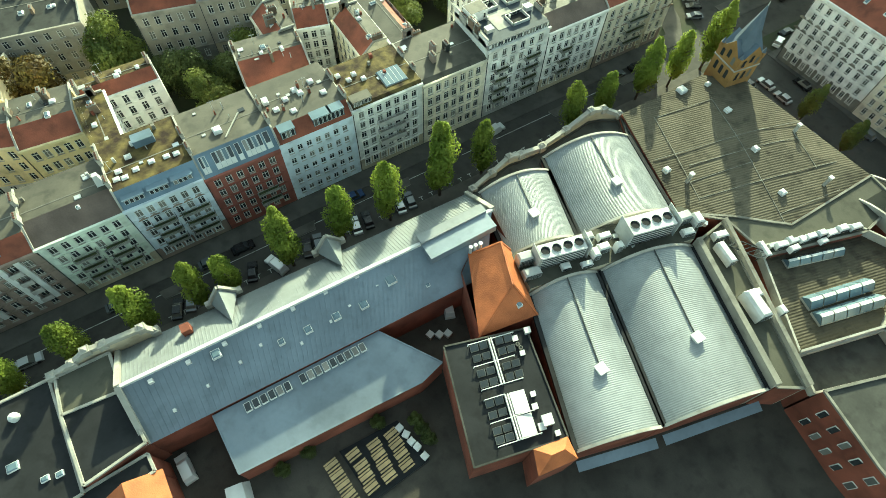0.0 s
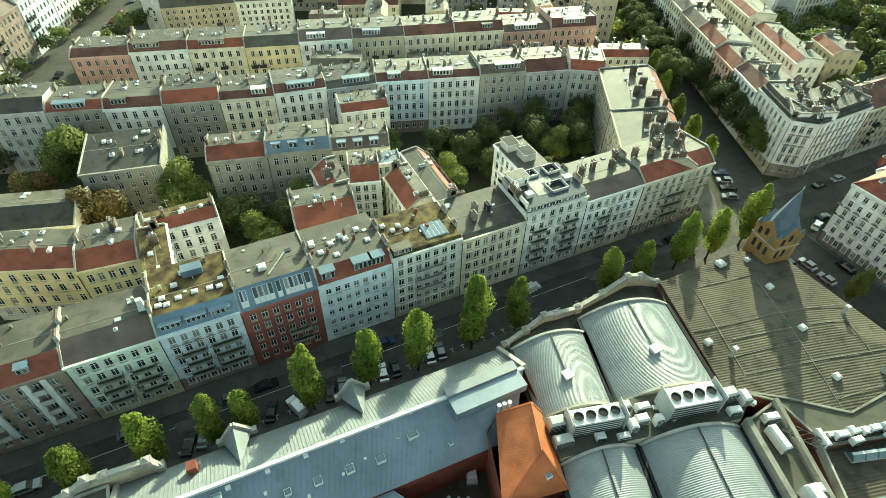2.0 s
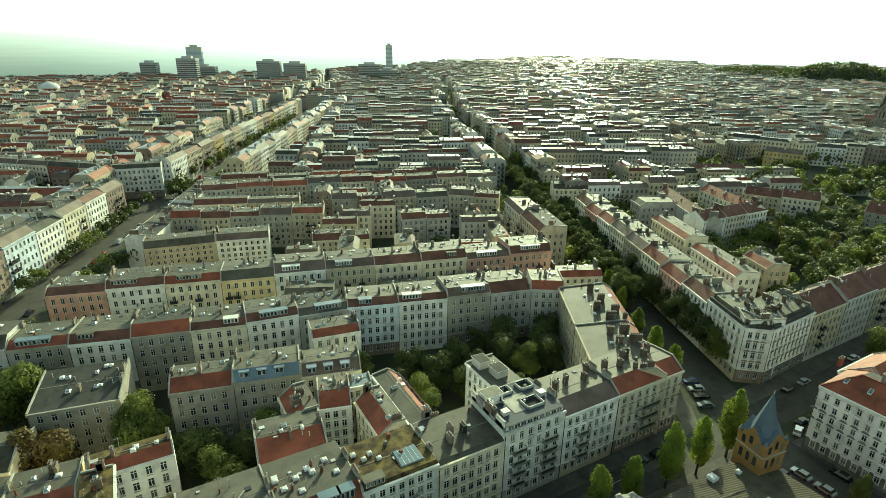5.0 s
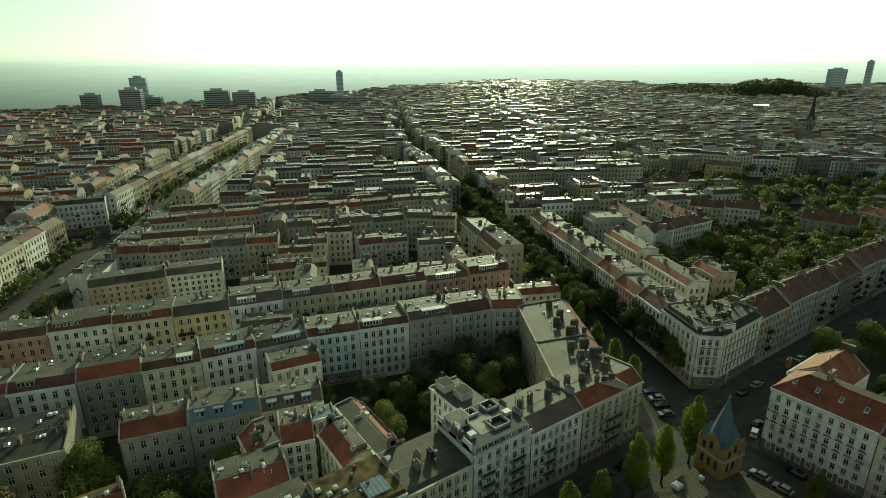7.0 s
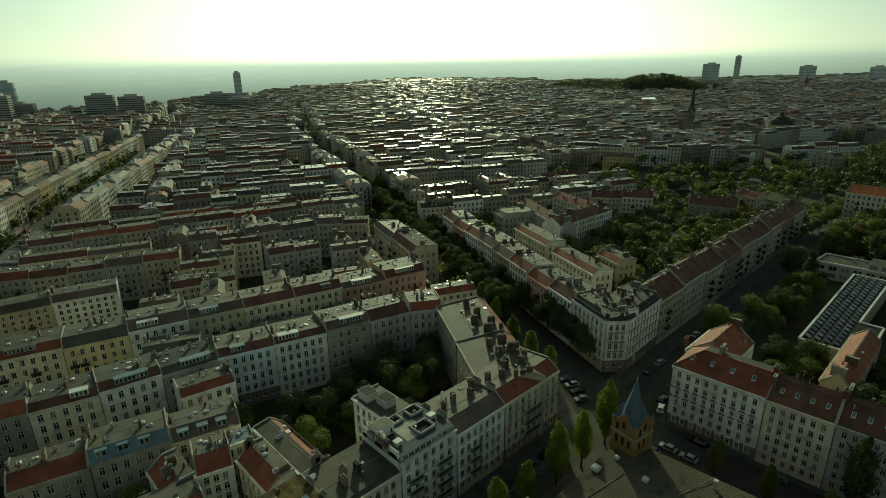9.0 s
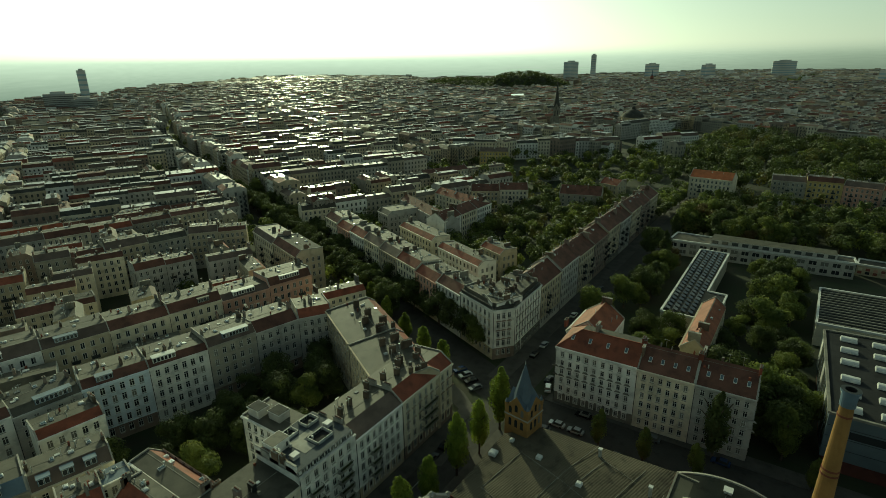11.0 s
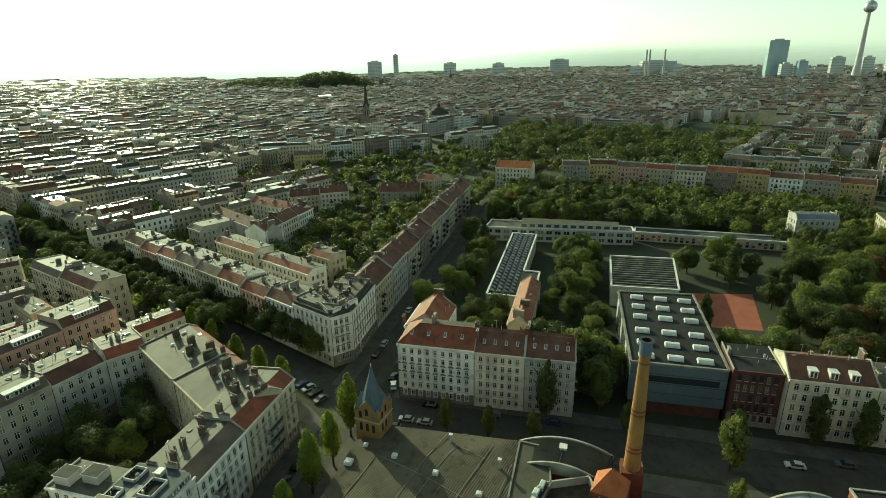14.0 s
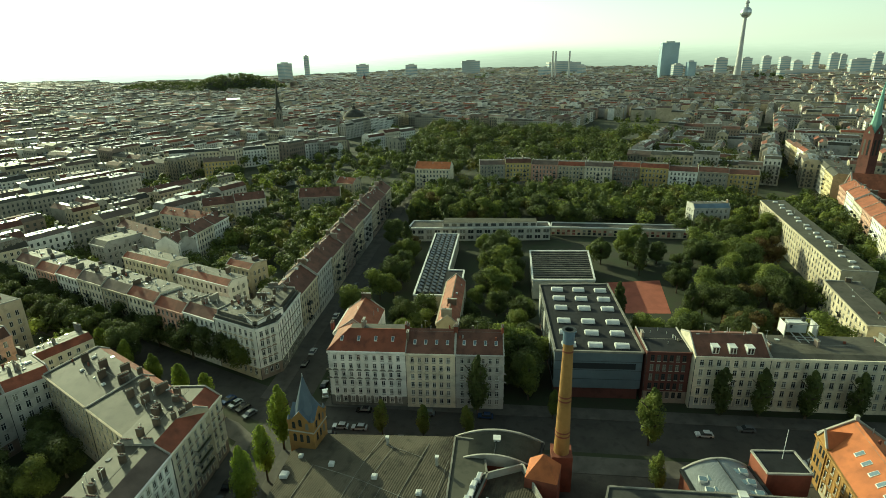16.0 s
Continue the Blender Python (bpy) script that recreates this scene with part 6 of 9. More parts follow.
def clump_tree(bd, x, y, r, h, n, material, g, leaf=1.0):
    """A tree of leaf clumps on the outside of a few rounded lobes."""
    lobes = [(Vector((x, y, h * 0.62)), r * 0.72)]
    for k in range(5):
        a = math.tau * (k + g.random()) / 5
        lobes.append((Vector((x + r * 0.5 * math.cos(a), y + r * 0.5 * math.sin(a), h * g.uniform(0.4, 0.72))), r * g.uniform(0.4, 0.58)))
    for _ in range(n):
        c0, lr = g.choice(lobes)
        d = Vector((g.gauss(0, 1), g.gauss(0, 1), g.gauss(0.35, 0.9))).normalized()
        c = c0 + Vector((d.x * lr, d.y * lr, d.z * min(lr, h * 0.3))) * g.uniform(0.8, 1.05)
        nn = (d + Vector((g.uniform(-0.5, 0.5), g.uniform(-0.5, 0.5), g.uniform(-0.3, 0.5)))).normalized()
        u = nn.cross(Vector((g.uniform(-1, 1), g.uniform(-1, 1), g.uniform(-1, 1)))).normalized()
        w = nn.cross(u)
        s = leaf * g.uniform(0.6, 1.3)
        bd.face([c - u * s, c - w * s * 0.7, c + u * s, c + w * s * 0.7], material)


g = random.Random(12)
grounds_trees = Build()
for k in range(170):
    p_ = W_ * g.uniform(-30, 150) + U * g.uniform(170, 330)
    if not any((Vector((p_.x, p_.y)) - c_).length < q_ + 2.5 for c_, q_ in taken):
        clump_tree(grounds_trees, p_.x, p_.y, g.uniform(3, 4.6), g.uniform(8, 13), 300, g.choice((LEAFDARK, LEAFDARK, LEAF)), g, 0.6)
spots = []
for o_ in [o for o in scene.objects if o.name in ROOFS and o.get("group") == EAST]:
    w, d, _ = ROOFS[o_.name]
    spots += [((o_.matrix_basis @ Vector((w * f, d * 0.5, 0))).xy, d * 0.5) for f in (0.05, 0.2, 0.35, 0.5, 0.65, 0.8, 0.95)]
for k in range(330):
    x, y = g.uniform(160, 345), g.uniform(86, 215)
    off_ = (x - 140.4) * 0.92 - (y - 75.4) * 0.391
    if off_ < 16 or (x - 140) * 0.391 + (y - 75) * 0.92 > 190 or any((Vector((x, y)) - c_).length < q_ + 2 for c_, q_ in spots):
        continue
    slim = k % 9 == 2
    clump_tree(grounds_trees, x, y, 2.2 if slim else g.uniform(3.4, 5.6), g.uniform(9, 15) + (4 if slim else 0), 400, (LEAFDARK, LEAF, LEAFDARK, LEAFDARK, LEAFOLIVE)[k % 5], g, 0.5)
# trees along the street towards the park, and round its western end
for k in range(46):
    x = 336 + 3.2 * (k // 2)
    clump_tree(grounds_trees, x + g.uniform(-1, 1), (53.5, 69.5)[k % 2] + g.uniform(-1, 1), g.uniform(3.2, 4.4), g.uniform(9, 12), 330, g.choice((LEAFDARK, LEAFDARK, LEAF)), g, 0.55)
for k in range(150):
    x, y = g.uniform(338, 620), g.uniform(76, 190)
    if 0.25 * (x - 338) > y - 90:
        clump_tree(grounds_trees, x, y, g.uniform(4, 6.5), g.uniform(10, 15), 260, g.choice((LEAFDARK, LEAFDARK, LEAFDARK, LEAF)), g, 0.8)
for k, (x, y) in enumerate(FAR_TREES):
    slim = k % 8 == 3
    r_, h_ = (g.uniform(2, 2.8), g.uniform(14, 19)) if slim else (g.uniform(3.8, 6), g.uniform(10, 15))
    for _ in range(1 if slim else 4):
        clump_tree(grounds_trees, x + g.uniform(-2, 2), y + g.uniform(-2, 2), r_ * g.uniform(0.6, 0.9), h_ * g.uniform(0.75, 1), 420 if slim else 190, (LEAF, LEAFDARK, LEAF, LEAFDARK, LEAF, LEAFDARK, LEAFDARK, LEAF, LEAF, LEAFDARK, LEAFOLIVE)[k % 11], g, 0.5)
for k in range(330):
    x, y = g.uniform(303, 394), g.uniform(-150, 50)
    if x < 318 and y > -100 and y < -20 and k % 3 or x > 392 + (y + 18) * 0.17 or 294 < x < 318 and -126 < y < -94:
        continue
    slim = k % 3 == 1
    r_, h_ = (g.uniform(1.9, 2.6), g.uniform(14, 20)) if slim else (g.uniform(3.5, 6), g.uniform(9, 16))
    clump_tree(grounds_trees, x, y, r_, h_, 420, (LEAFDARK, LEAF, LEAFDARK, LEAFDARK, LEAFOLIVE, LEAFDARK, LEAF)[k % 7], g, 0.5)
for k in range(120):
    x, y = g.uniform(400, 520), g.uniform(-215, -70)
    if x - 388 > (y + 75) * -0.05 + 22 and y > -205 + (520 - x) * 0.0:
        clump_tree(grounds_trees, x, y, g.uniform(4, 6.5), g.uniform(10, 16), 260, g.choice((LEAFDARK, LEAFDARK, LEAF)), g, 0.75)
for k in range(60):
    f = k / 59
    clump_tree(grounds_trees, 212 + 150 * f + g.uniform(-3, 3), -149 - 44 * f + g.choice((-5, 2, 8)) + g.uniform(-3, 3), g.uniform(3.5, 5), g.uniform(10, 14), 420, g.choice((LEAFDARK, LEAFDARK, LEAF)), g, 0.55)
stuff("grounds_trees", grounds_trees, "dense trees of the courtyards and school grounds", "trees")
park = Build()
g = random.Random(11)
for k in range(620):
    x, y = g.uniform(425, 770), g.uniform(-190, 95)
    if x > 700 + y * 0.3 or y < -60 - (x - 425) * 0.5 and y < -190 + 0:
        continue
    clump_tree(park, x, y, g.uniform(5.5, 10), g.uniform(11, 22), 300, (LEAFDARK, LEAFDARK, LEAFDARK, LEAFOLIVE, LEAFDARK, LEAFDARK, LEAF, LEAFDARK)[k % 8], g, 0.85)
stuff("park_trees", park, "dense dark green park trees", "park")

FARWALL = [WALLS[k] for k in ("white", "drab", "grey", "tan", "drab", "cream", "brown", "grey", "tan", "drab", "white", "tan")]
FARROOF = [BROWNTILE, FELT, TILE, DARKTILE, FELT, BROWNTILE, GREYFELT, DARKTILE]


CLEAR = [(665, 276, 22), (772, 211, 30), (1640, 800, 215), (1665, 960, 190), (1110, 552, 24)]       # squares round the church and the domed hall, the hill
SIGHT = [(-70, 3600), (4, 3600), (20, 3000), (34, 2700), (44, 3200), (50, 3300), (57, 2600), (66, 1750), (76, 1420), (86, 1360), (130, 1360)]


def far_r(az):
    """Radius of the painted haze backdrop, where the city ends, by the bearing in degrees."""
    for (a0, r0), (a1, r1) in zip(SIGHT, SIGHT[1:]):
        if az <= a1:
            f = max(0.0, (az - a0) / (a1 - a0))
            return r0 + (r1 - r0) * f * f * (3 - 2 * f)
    return SIGHT[-1][1]


def in_gardens(x, y):
    """The wooded gardens east of the eastern block."""
    return 330 < x < 545 and 105 < y < 262 and 0.795 * (x - 478) + 0.607 * (y - 236) < -1.5 and x + y < 712


def far_house(bd, x, y, ux, uy, w, d, h, wall, rf, win, g, two=False):
    """A plain town house: x, y the front's left corner, u along the front, the depth to its left."""
    vx, vy = -uy, ux
    mx, my = x + ux * w / 2 + vx * d / 2, y + uy * w / 2 + vy * d / 2
    if any(math.hypot(mx - cx, my - cy) < cr for cx, cy, cr in CLEAR) or in_gardens(mx, my):
        return
    if math.hypot(mx, my) > far_r(math.degrees(math.atan2(my, mx))) - 25:
        return
    P = lambda s, t, z: (x + ux * s + vx * t, y + uy * s + vy * t, z)
    for a, c in (((0, 0), (w, 0)), ((w, 0), (w, d)), ((w, d), (0, d)), ((0, d), (0, 0))):
        bd.face([P(*a, 0), P(*c, 0), P(*c, h), P(*a, h)], wall)
    if (Vector((mx, my, 0)) - AV).dot(W_) < -12 and g.random() < 0.55:
        rf = g.choice((REDORANGE, TILE, TILE))
    top = g.choice((FELT, GLOSSFELT, GLOSSFELT, GLOSSFELT, GLOSSFELT, rf))
    st, rise = d * g.uniform(0.15, 0.35), g.uniform(1.4, 2.8)
    bd.face([P(0, 0, h), P(w, 0, h), P(w, st, h + rise), P(0, st, h + rise)], rf)
    bd.face([P(0, st, h + rise), P(w, st, h + rise), P(w, d - st, h + rise * 0.96), P(0, d - st, h + rise * 0.96)], top)
    bd.face([P(0, d - st, h + rise * 0.96), P(w, d - st, h + rise * 0.96), P(w, d, h), P(0, d, h)], rf)
    for s in (0, w):
        bd.face([P(s, 0, h), P(s, st, h + rise), P(s, d - st, h + rise * 0.96), P(s, d, h)], wall)
    for _ in range(g.choice((1, 2, 2, 3))):
        cx, cy = g.uniform(0.5, w - 1.5), g.uniform(st, d - st - 1)
        q = [P(cx, cy, h + 1), P(cx + 0.7, cy, h + 1), P(cx + 0.7, cy + 1.5, h + 1), P(cx, cy + 1.5, h + 1)]
        bd.hexa(q + [(p[0], p[1], h + rise + 1.5) for p in q], COPING)
    for _ in range(g.choice((1, 2, 3)) if win else 1):
        cx, cy = g.uniform(1, w - 2.5), g.uniform(st, max(st + 0.1, d - st - 1.3))
        q = [P(cx, cy, h + 1), P(cx + 1.3, cy, h + 1), P(cx + 1.3, cy + 1.1, h + 1), P(cx, cy + 1.1, h + 1)]
        bd.hexa(q + [(p[0], p[1], h + rise + 0.3) for p in q], WHITE)
    if win:
        n, fl = max(2, int(w / 2.6)), 5
        fh = (h - 1.6) / fl
        for t0, sgn in ((-0.04, 1), (d + 0.04, -1)):
            if sgn < 0 and not two:
                continue
            for i in range(n):
                for j in range(fl):
                    s0, z0 = (i + 0.31) * w / n, 1.3 + j * fh
                    s1, z1 = (i + 0.69) * w / n, z0 + fh * 0.56
                    bd.face([P(s0, t0, z0), P(s1, t0, z0), P(s1, t0, z1), P(s0, t0, z1)], FARGLASS)
        for s0, sg in ((-0.04, 1), (w + 0.04, -1)):
            for i in range(3):
                for j in range(fl):
                    a0, z0 = (i + 0.3) * d / 3, 1.2 + j * fh
                    bd.face([P(s0, a0, z0), P(s0, a0 + 1.2, z0), P(s0, a0 + 1.2, z0 + fh * 0.62), P(s0, a0, z0 + fh * 0.62)], FARGLASS)


def far_block(bd, tr, o, ux, uy, la, lb, g, near):
    """A perimeter block: corner o, la along u, lb to its left, with wings inside and trees."""
    vx, vy = -uy, ux
    at = lambda s, t: (o[0] + ux * s + vx * t, o[1] + uy * s + vy * t)
    d = 12
    for (s, t, ax, ay, length) in ((0, 0, ux, uy, la), (la, 0, vx, vy, lb), (la, lb, -ux, -uy, la), (0, lb, -vx, -vy, lb)):
        p, done = at(s, t), 0.0
        while done < length - 6:
            w = min(g.uniform(13, 21), length - done)
            if length - done - w < 7:
                w = length - done
            if g.random() > 0.07:
                far_house(bd, p[0] + ax * done, p[1] + ay * done, ax, ay, w, d * g.uniform(0.85, 1.2), g.uniform(12.5, 19.5), g.choice(FARWALL), g.choice(FARROOF), near, g, near)
            done += w
    t = d + g.uniform(7, 11)
    while t < lb - d - 13:
        s = d + 2
        while s < la - d - 14:
            w = g.uniform(10, 22)
            if g.random() < 0.22 and lb - t > 40:
                x, y = at(s + 9, t + 8)
                far_house(bd, x, y, vx, vy, g.uniform(14, 22), 8, g.uniform(11, 16), g.choice(FARWALL), g.choice(FARROOF), near, g, False)
            if g.random() < 0.66:
                x, y = at(s, t)
                far_house(bd, x, y, ux, uy, w, g.uniform(7, 11), g.uniform(11, 17), g.choice(FARWALL), g.choice(FARROOF), near, g, False)
            elif near:
                x, y = at(s + w / 2, t + 4)
                clump_tree(tr, x, y, g.uniform(4, 6.5), g.uniform(10, 16), 110, g.choice((LEAFDARK, LEAF, LEAFDARK)), g, 1.1)
            s += w + g.choice((0, 0, 0, 7))
        t += g.uniform(17, 23)


def built_up(cx, cy):
    """Where the far blocks stand: outside the parts built singly."""
    r, az = math.hypot(cx, cy), math.degrees(math.atan2(cy, cx))
    if r > 2050 or az > 120 or az < -44:
        return False
    if cy < 130 and cx < 100:
        return False
    if -250 < cy < 140 and cx < 430:
        return False
    if 400 < cx < 770 and -175 < cy < 125:
        return False
    return True


g = random.Random(21)
near_city, far_city, city_trees = Build(), Build(), Build()
cols = [(-54, 81, 345), (101, 262, 285), (280, 442, 60), (460, 640, -900), (660, 820, -900), (838, 1000, -1500), (1018, 1190, -1600), (1208, 1370, -1700), (1388, 1560, -1800), (1578, 1750, -1900), (1768, 1950, -1900), (1968, 2150, -1900),
        (-330, -152, 160), (-520, -348, 100), (-700, -538, 100), (-890, -718, 100), (-1080, -908, 100), (-1270, -1098, 100), (-1460, -1290, 100)]
for w0, w1, u0 in cols:
    u = u0
    while u < 2400:
        lb = g.uniform(84, 112)
        bend = 40 * math.sin((u - 700) / 240) if u > 700 else 0.0
        o = W_ * ((w0 if w0 != -54 or u < 735 else -128) + bend) + U * u
        wide = w1 - (w0 if w0 != -54 or u < 735 else -128)
        c = o + W_ * wide / 2 + U * lb / 2
        if built_up(c.x, c.y):
            near = c.length < 900
            far_block(near_city if near else far_city, city_trees, (o.x, o.y), W_.x, W_.y, wide, lb, g, near)
        u += lb + g.uniform(13, 17)
for (xa, ya), (xb, yb) in (((452, 292), (478, 236)), ((478, 236), (538, 157)), ((560, 140), (612, 100))):
    length = math.hypot(xb - xa, yb - ya)
    n = max(2, round(length / 19))
    for k in range(n):
        far_house(near_city, xa + (xb - xa) * k / n, ya + (yb - ya) * k / n, (xb - xa) / length, (yb - ya) / length, length / n, 12, g.uniform(15, 17.5), WALLS[("white", "cream", "white", "grey", "tan")[k % 5]], g.choice(FARROOF), True, g, False)
for k in range(120):
    x, y = g.uniform(335, 540), g.uniform(108, 255)
    if in_gardens(x + 5, y + 4) and not any(math.hypot(x - c_[0], y - c_[1]) < q_ + 2.5 for c_, q_ in taken):
        slim = k % 9 == 0
        clump_tree(city_trees, x, y, 2.4 if slim else g.uniform(3.6, 6.2), g.uniform(9, 15) + (4 if slim else 0), 260, (LEAFDARK, LEAF, LEAFDARK, LEAFOLIVE, LEAFDARK, LEAF)[k % 6], g, 0.75)
done = 0.0
while done < 370:
    w = g.uniform(15, 22)
    x, y = 226.5 - 0.468 * done, 699 - 0.884 * done
    far_house(near_city, x, y, -0.468, -0.884, w, 12, g.uniform(14, 18), g.choice(FARWALL), g.choice(FARROOF), True, g, True)
    if g.random() < 0.6:
        far_house(near_city, x + 0.884 * 22, y - 0.468 * 22, 0.884, -0.468, g.uniform(10, 20), 9, g.uniform(10, 15), g.choice(FARWALL), g.choice(FARROOF), True, g, False)
    done += w
for (xa, ya), (xb, yb), n in (((100, 400), (160, 380), 8), ((60, 345), (120, 335), 8), ((90, 420), (110, 480), 7), ((20, 345), (40, 390), 5), ((-40, 260), (-60, 300), 5), ((-10, 240), (10, 250), 4), ((50, 300), (120, 285), 7)):
    for k in range(n):
        f = g.random()
        clump_tree(city_trees, xa + (xb - xa) * f + g.uniform(-8, 8), ya + (yb - ya) * f + g.uniform(-5, 5), g.uniform(3.5, 5.5), g.uniform(9, 14), 360, g.choice((LEAFDARK, LEAF, LEAFDARK)), g, 0.6)
stuff("city_houses_middle_distance", near_city, "dense blocks of pale town houses with red and grey roofs", "houses")
stuff("city_houses_far", far_city, "distant dense town house blocks", "houses")
edge_city = Build()


def plain_row(bd, o, ux, uy, length, g):
    """A row of houses near the horizon: walls, a roof and a few chimneys."""
    vx, vy = -uy, ux
    s = 0.0
    while s < length - 10:
        w, d, h = g.uniform(16, 42), g.uniform(10, 14), g.uniform(12, 20)
        if g.random() > 0.12:
            q = [(o[0] + ux * a_ + vx * t_, o[1] + uy * a_ + vy * t_) for a_, t_ in ((s, 0), (s + w, 0), (s + w, d), (s, d))]
            bd.prism(q, 0, h, g.choice(FARWALL), g.choice((FELT, GLOSSFELT, GLOSSFELT, GLOSSFELT, DARKTILE, TILE)))
        s += w


u = -3600
while u < 3600:
    w = -3600
    lb = g.uniform(80, 120)
    while w < 3600:
        la = g.uniform(130, 230)
        c = W_ * (w + la / 2) + U * (u + lb / 2)
        r, az = c.length, math.degrees(math.atan2(c.y, c.x))
        if 2050 < r < far_r(az) - 110 and -46 < az < 122:
            o, kind_ = W_ * w + U * u, g.random()
            if kind_ < 0.72:
                for t in (0, lb * 0.36, lb * 0.7):
                    p = o + U * t
                    plain_row(edge_city, (p.x, p.y), W_.x, W_.y, la - 14, g)
                for t in (0, la - 26):
                    p = o + W_ * (t + 12)
                    plain_row(edge_city, (p.x, p.y), U.x, U.y, lb - 14, g)
            else:
                for _ in range(14):
                    p = o + W_ * g.uniform(0, la) + U * g.uniform(0, lb)
                    clump_tree(city_trees, p.x, p.y, g.uniform(7, 12), g.uniform(10, 15), 26, g.choice((LEAFDARK, LEAF, LEAFDARK)), g, 3.4)
                if kind_ > 0.86:
                    p = o + W_ * 10 + U * lb * 0.4
                    plain_row(edge_city, (p.x, p.y), W_.x, W_.y, la * 0.7, g)
        w += la
    u += lb
stuff("city_houses_horizon", edge_city, "rows of houses fading towards the horizon", "houses")
for k in range(1500):
    a, r = radians(g.uniform(-38, 112)), 330 + 1450 * g.random()
    x, y = r * math.cos(a), r * math.sin(a)
    if not built_up(x, y):
        continue
    if r > far_r(math.degrees(a)) - 30:
        continue
    clump_tree(city_trees, x, y, g.uniform(4, 6), g.uniform(9, 13), 36, g.choice((LEAFDARK, LEAF, LEAFDARK)), g, 1.6)
for t in range(-140, 480, 9):
    for off in (-10.5, 10.5):
        if g.random() < 0.75:
            x, y = (Vector((-30, 234, 0)) + W_ * (off + max(0, t - 110) * 0.085) + U * t).xy
            clump_tree(city_trees, x, y, g.uniform(3.2, 4.6), g.uniform(9, 12), 320, g.choice((LEAFDARK, LEAF, LEAFDARK)), g, 0.55)
stuff("city_trees", city_trees, "scattered trees between the far houses", "trees")


# ---- far landmarks ----
# DARKCONC and HAZEGLASS are lightened, distance haze put into their base colours
DARKCONC = mat("grey_concrete", (0.34, 0.35, 0.34), 0.8, 0.1, 0.1, 1.0, 0)
CONC = mat("pale_concrete", (0.5, 0.5, 0.48), 0.7, 0.1, 0.1, 1.0, 0)
STEEL = mat("tower_steel", (0.55, 0.57, 0.58), 0.3, 0.2, 0.1, 1.0, 0, metal=0.7)
HAZEGLASS = mat("haze_toned_tower_glass", (0.30, 0.40, 0.45), 0.25, 0.1, 0.15, 1.0, 0, spec=0.7)
COPPER = mat("green_copper", (0.22, 0.42, 0.34), 0.6, 0.5, 0.15, 4, 0)
ob = thing("television_tower", "slim concrete television tower with a steel ball", "tower", pose(1962, -743, 0))
b = Build()
b.tube(0, 0, [(0, 16), (20, 11), (60, 8), (150, 5.2), (190, 4.5)], CONC, 20)
part("shaft", b, ob, "pale concrete shaft")
b = Build()
b.tube(0, 0, [(203 + 16.5 * math.sin(math.pi * (k / 12 - 0.5)), 16.5 * math.cos(math.pi * (k / 12 - 0.5)) + 0.01) for k in range(13)], STEEL, 24)
part("ball", b, ob, "shiny steel ball")
b = Build()
b.tube(0, 0, [(218, 5), (228, 4.5), (229, 6), (234, 6), (235, 3.5), (262, 3), (263, 1.6), (320, 0.8)], CONC, 12)
part("mast", b, ob, "red and white mast")


def tower_block(x, y, w, d, h, turn, material, label, floors=None, step=9, glass=HAZEGLASS):
    f = min(1.0, (far_r(math.degrees(math.atan2(y, x))) - 80) / math.hypot(x, y))
    x, y, w, d, h = x * f, y * f, w * f, d * f, 92 - (92 - h) * f
    ob = thing("tower_block", label, "tower", pose(x, y, 0, 0, 0, turn), "far towers")
    b = Build()
    b.box(-w / 2, w / 2, -d / 2, d / 2, 0, h, material)
    b.box(-w / 4, w / 4, -d / 4, d / 4, h, h + 4, CONC)
    part("body", b, ob)
    n = floors or int(h / step)
    for k in range(n):
        q = Build()
        z = 4 + (h - 6) * k / n
        q.box(-w / 2 - 0.3, w / 2 + 0.3, -d / 2 - 0.3, d / 2 + 0.3, z, z + (h - 6) / n * 0.4, glass)
        part("window_band", q, ob)
    return ob


tower_block(1979, -528, 24, 56, 119, 8, HAZEGLASS, "blue glass hotel tower", 14)
tower_block(1929, -545, 20, 30, 52, 8, CONC, "pale office tower beside the hotel", 8)
tower_block(1905, -580, 20, 24, 60, 8, HAZEGLASS, "dark glass office tower", 8)
for x, y, w, d, h in ((2169, -762, 14, 42, 66), (2269, -887, 14, 37, 64), (2371, -999, 14, 32, 67), (2471, -1112, 14, 42, 63), (2124, -997, 14, 31, 54), (2225, -1104, 14, 23, 78), (2321, -1217, 14, 35, 74), (2429, -1306, 14, 25, 68), (2085, -1177, 14, 69, 57), (2180, -1286, 14, 29, 76), (2466, -1021, 14, 109, 19), (2075, -1004, 18, 189, 25), (2157, -1147, 14, 75, 17), (2447, -818, 14, 122, 23), (2331, -1395, 14, 83, 25), (2309, 466, 14, 24, 27), (2455, 426, 14, 33, 26), (2624, 157, 14, 81, 66), (2538, -246, 51, 136, 56), (2406, 844, 19, 19, 98)):
    tower_block(x, y, w, d, h, 10, CONC, "pale concrete apartment tower")
for x, y, w, h in ((263, 1157, 44, 47), (311, 1146, 42, 43), (474, 1159, 46, 40), (506, 1136, 40, 30), (122, 1205, 36, 51), (60, 1290, 30, 40), (150, 1255, 60, 34)):
    tower_block(x, y, w, 20, h, 66 - 90, DARKCONC, "dark grey apartment tower in the haze", step=4, glass=FARGLASS)
for x, y, w, h in ((292, 2583, 60, 48), (1044.5, 2326.3, 29, 66), (2400, 600, 60, 60), (2450, 400, 60, 56), (2300, -150, 80, 40), (2350, -300, 50, 45)):
    tower_block(x, y, w, 20, h, 66 - 90, CONC, "pale grey apartment tower in the haze", step=12)
tower_block(2040, 800, 40, 34, 74, 66 - 90, CONC, "grey office tower in the haze", step=5)
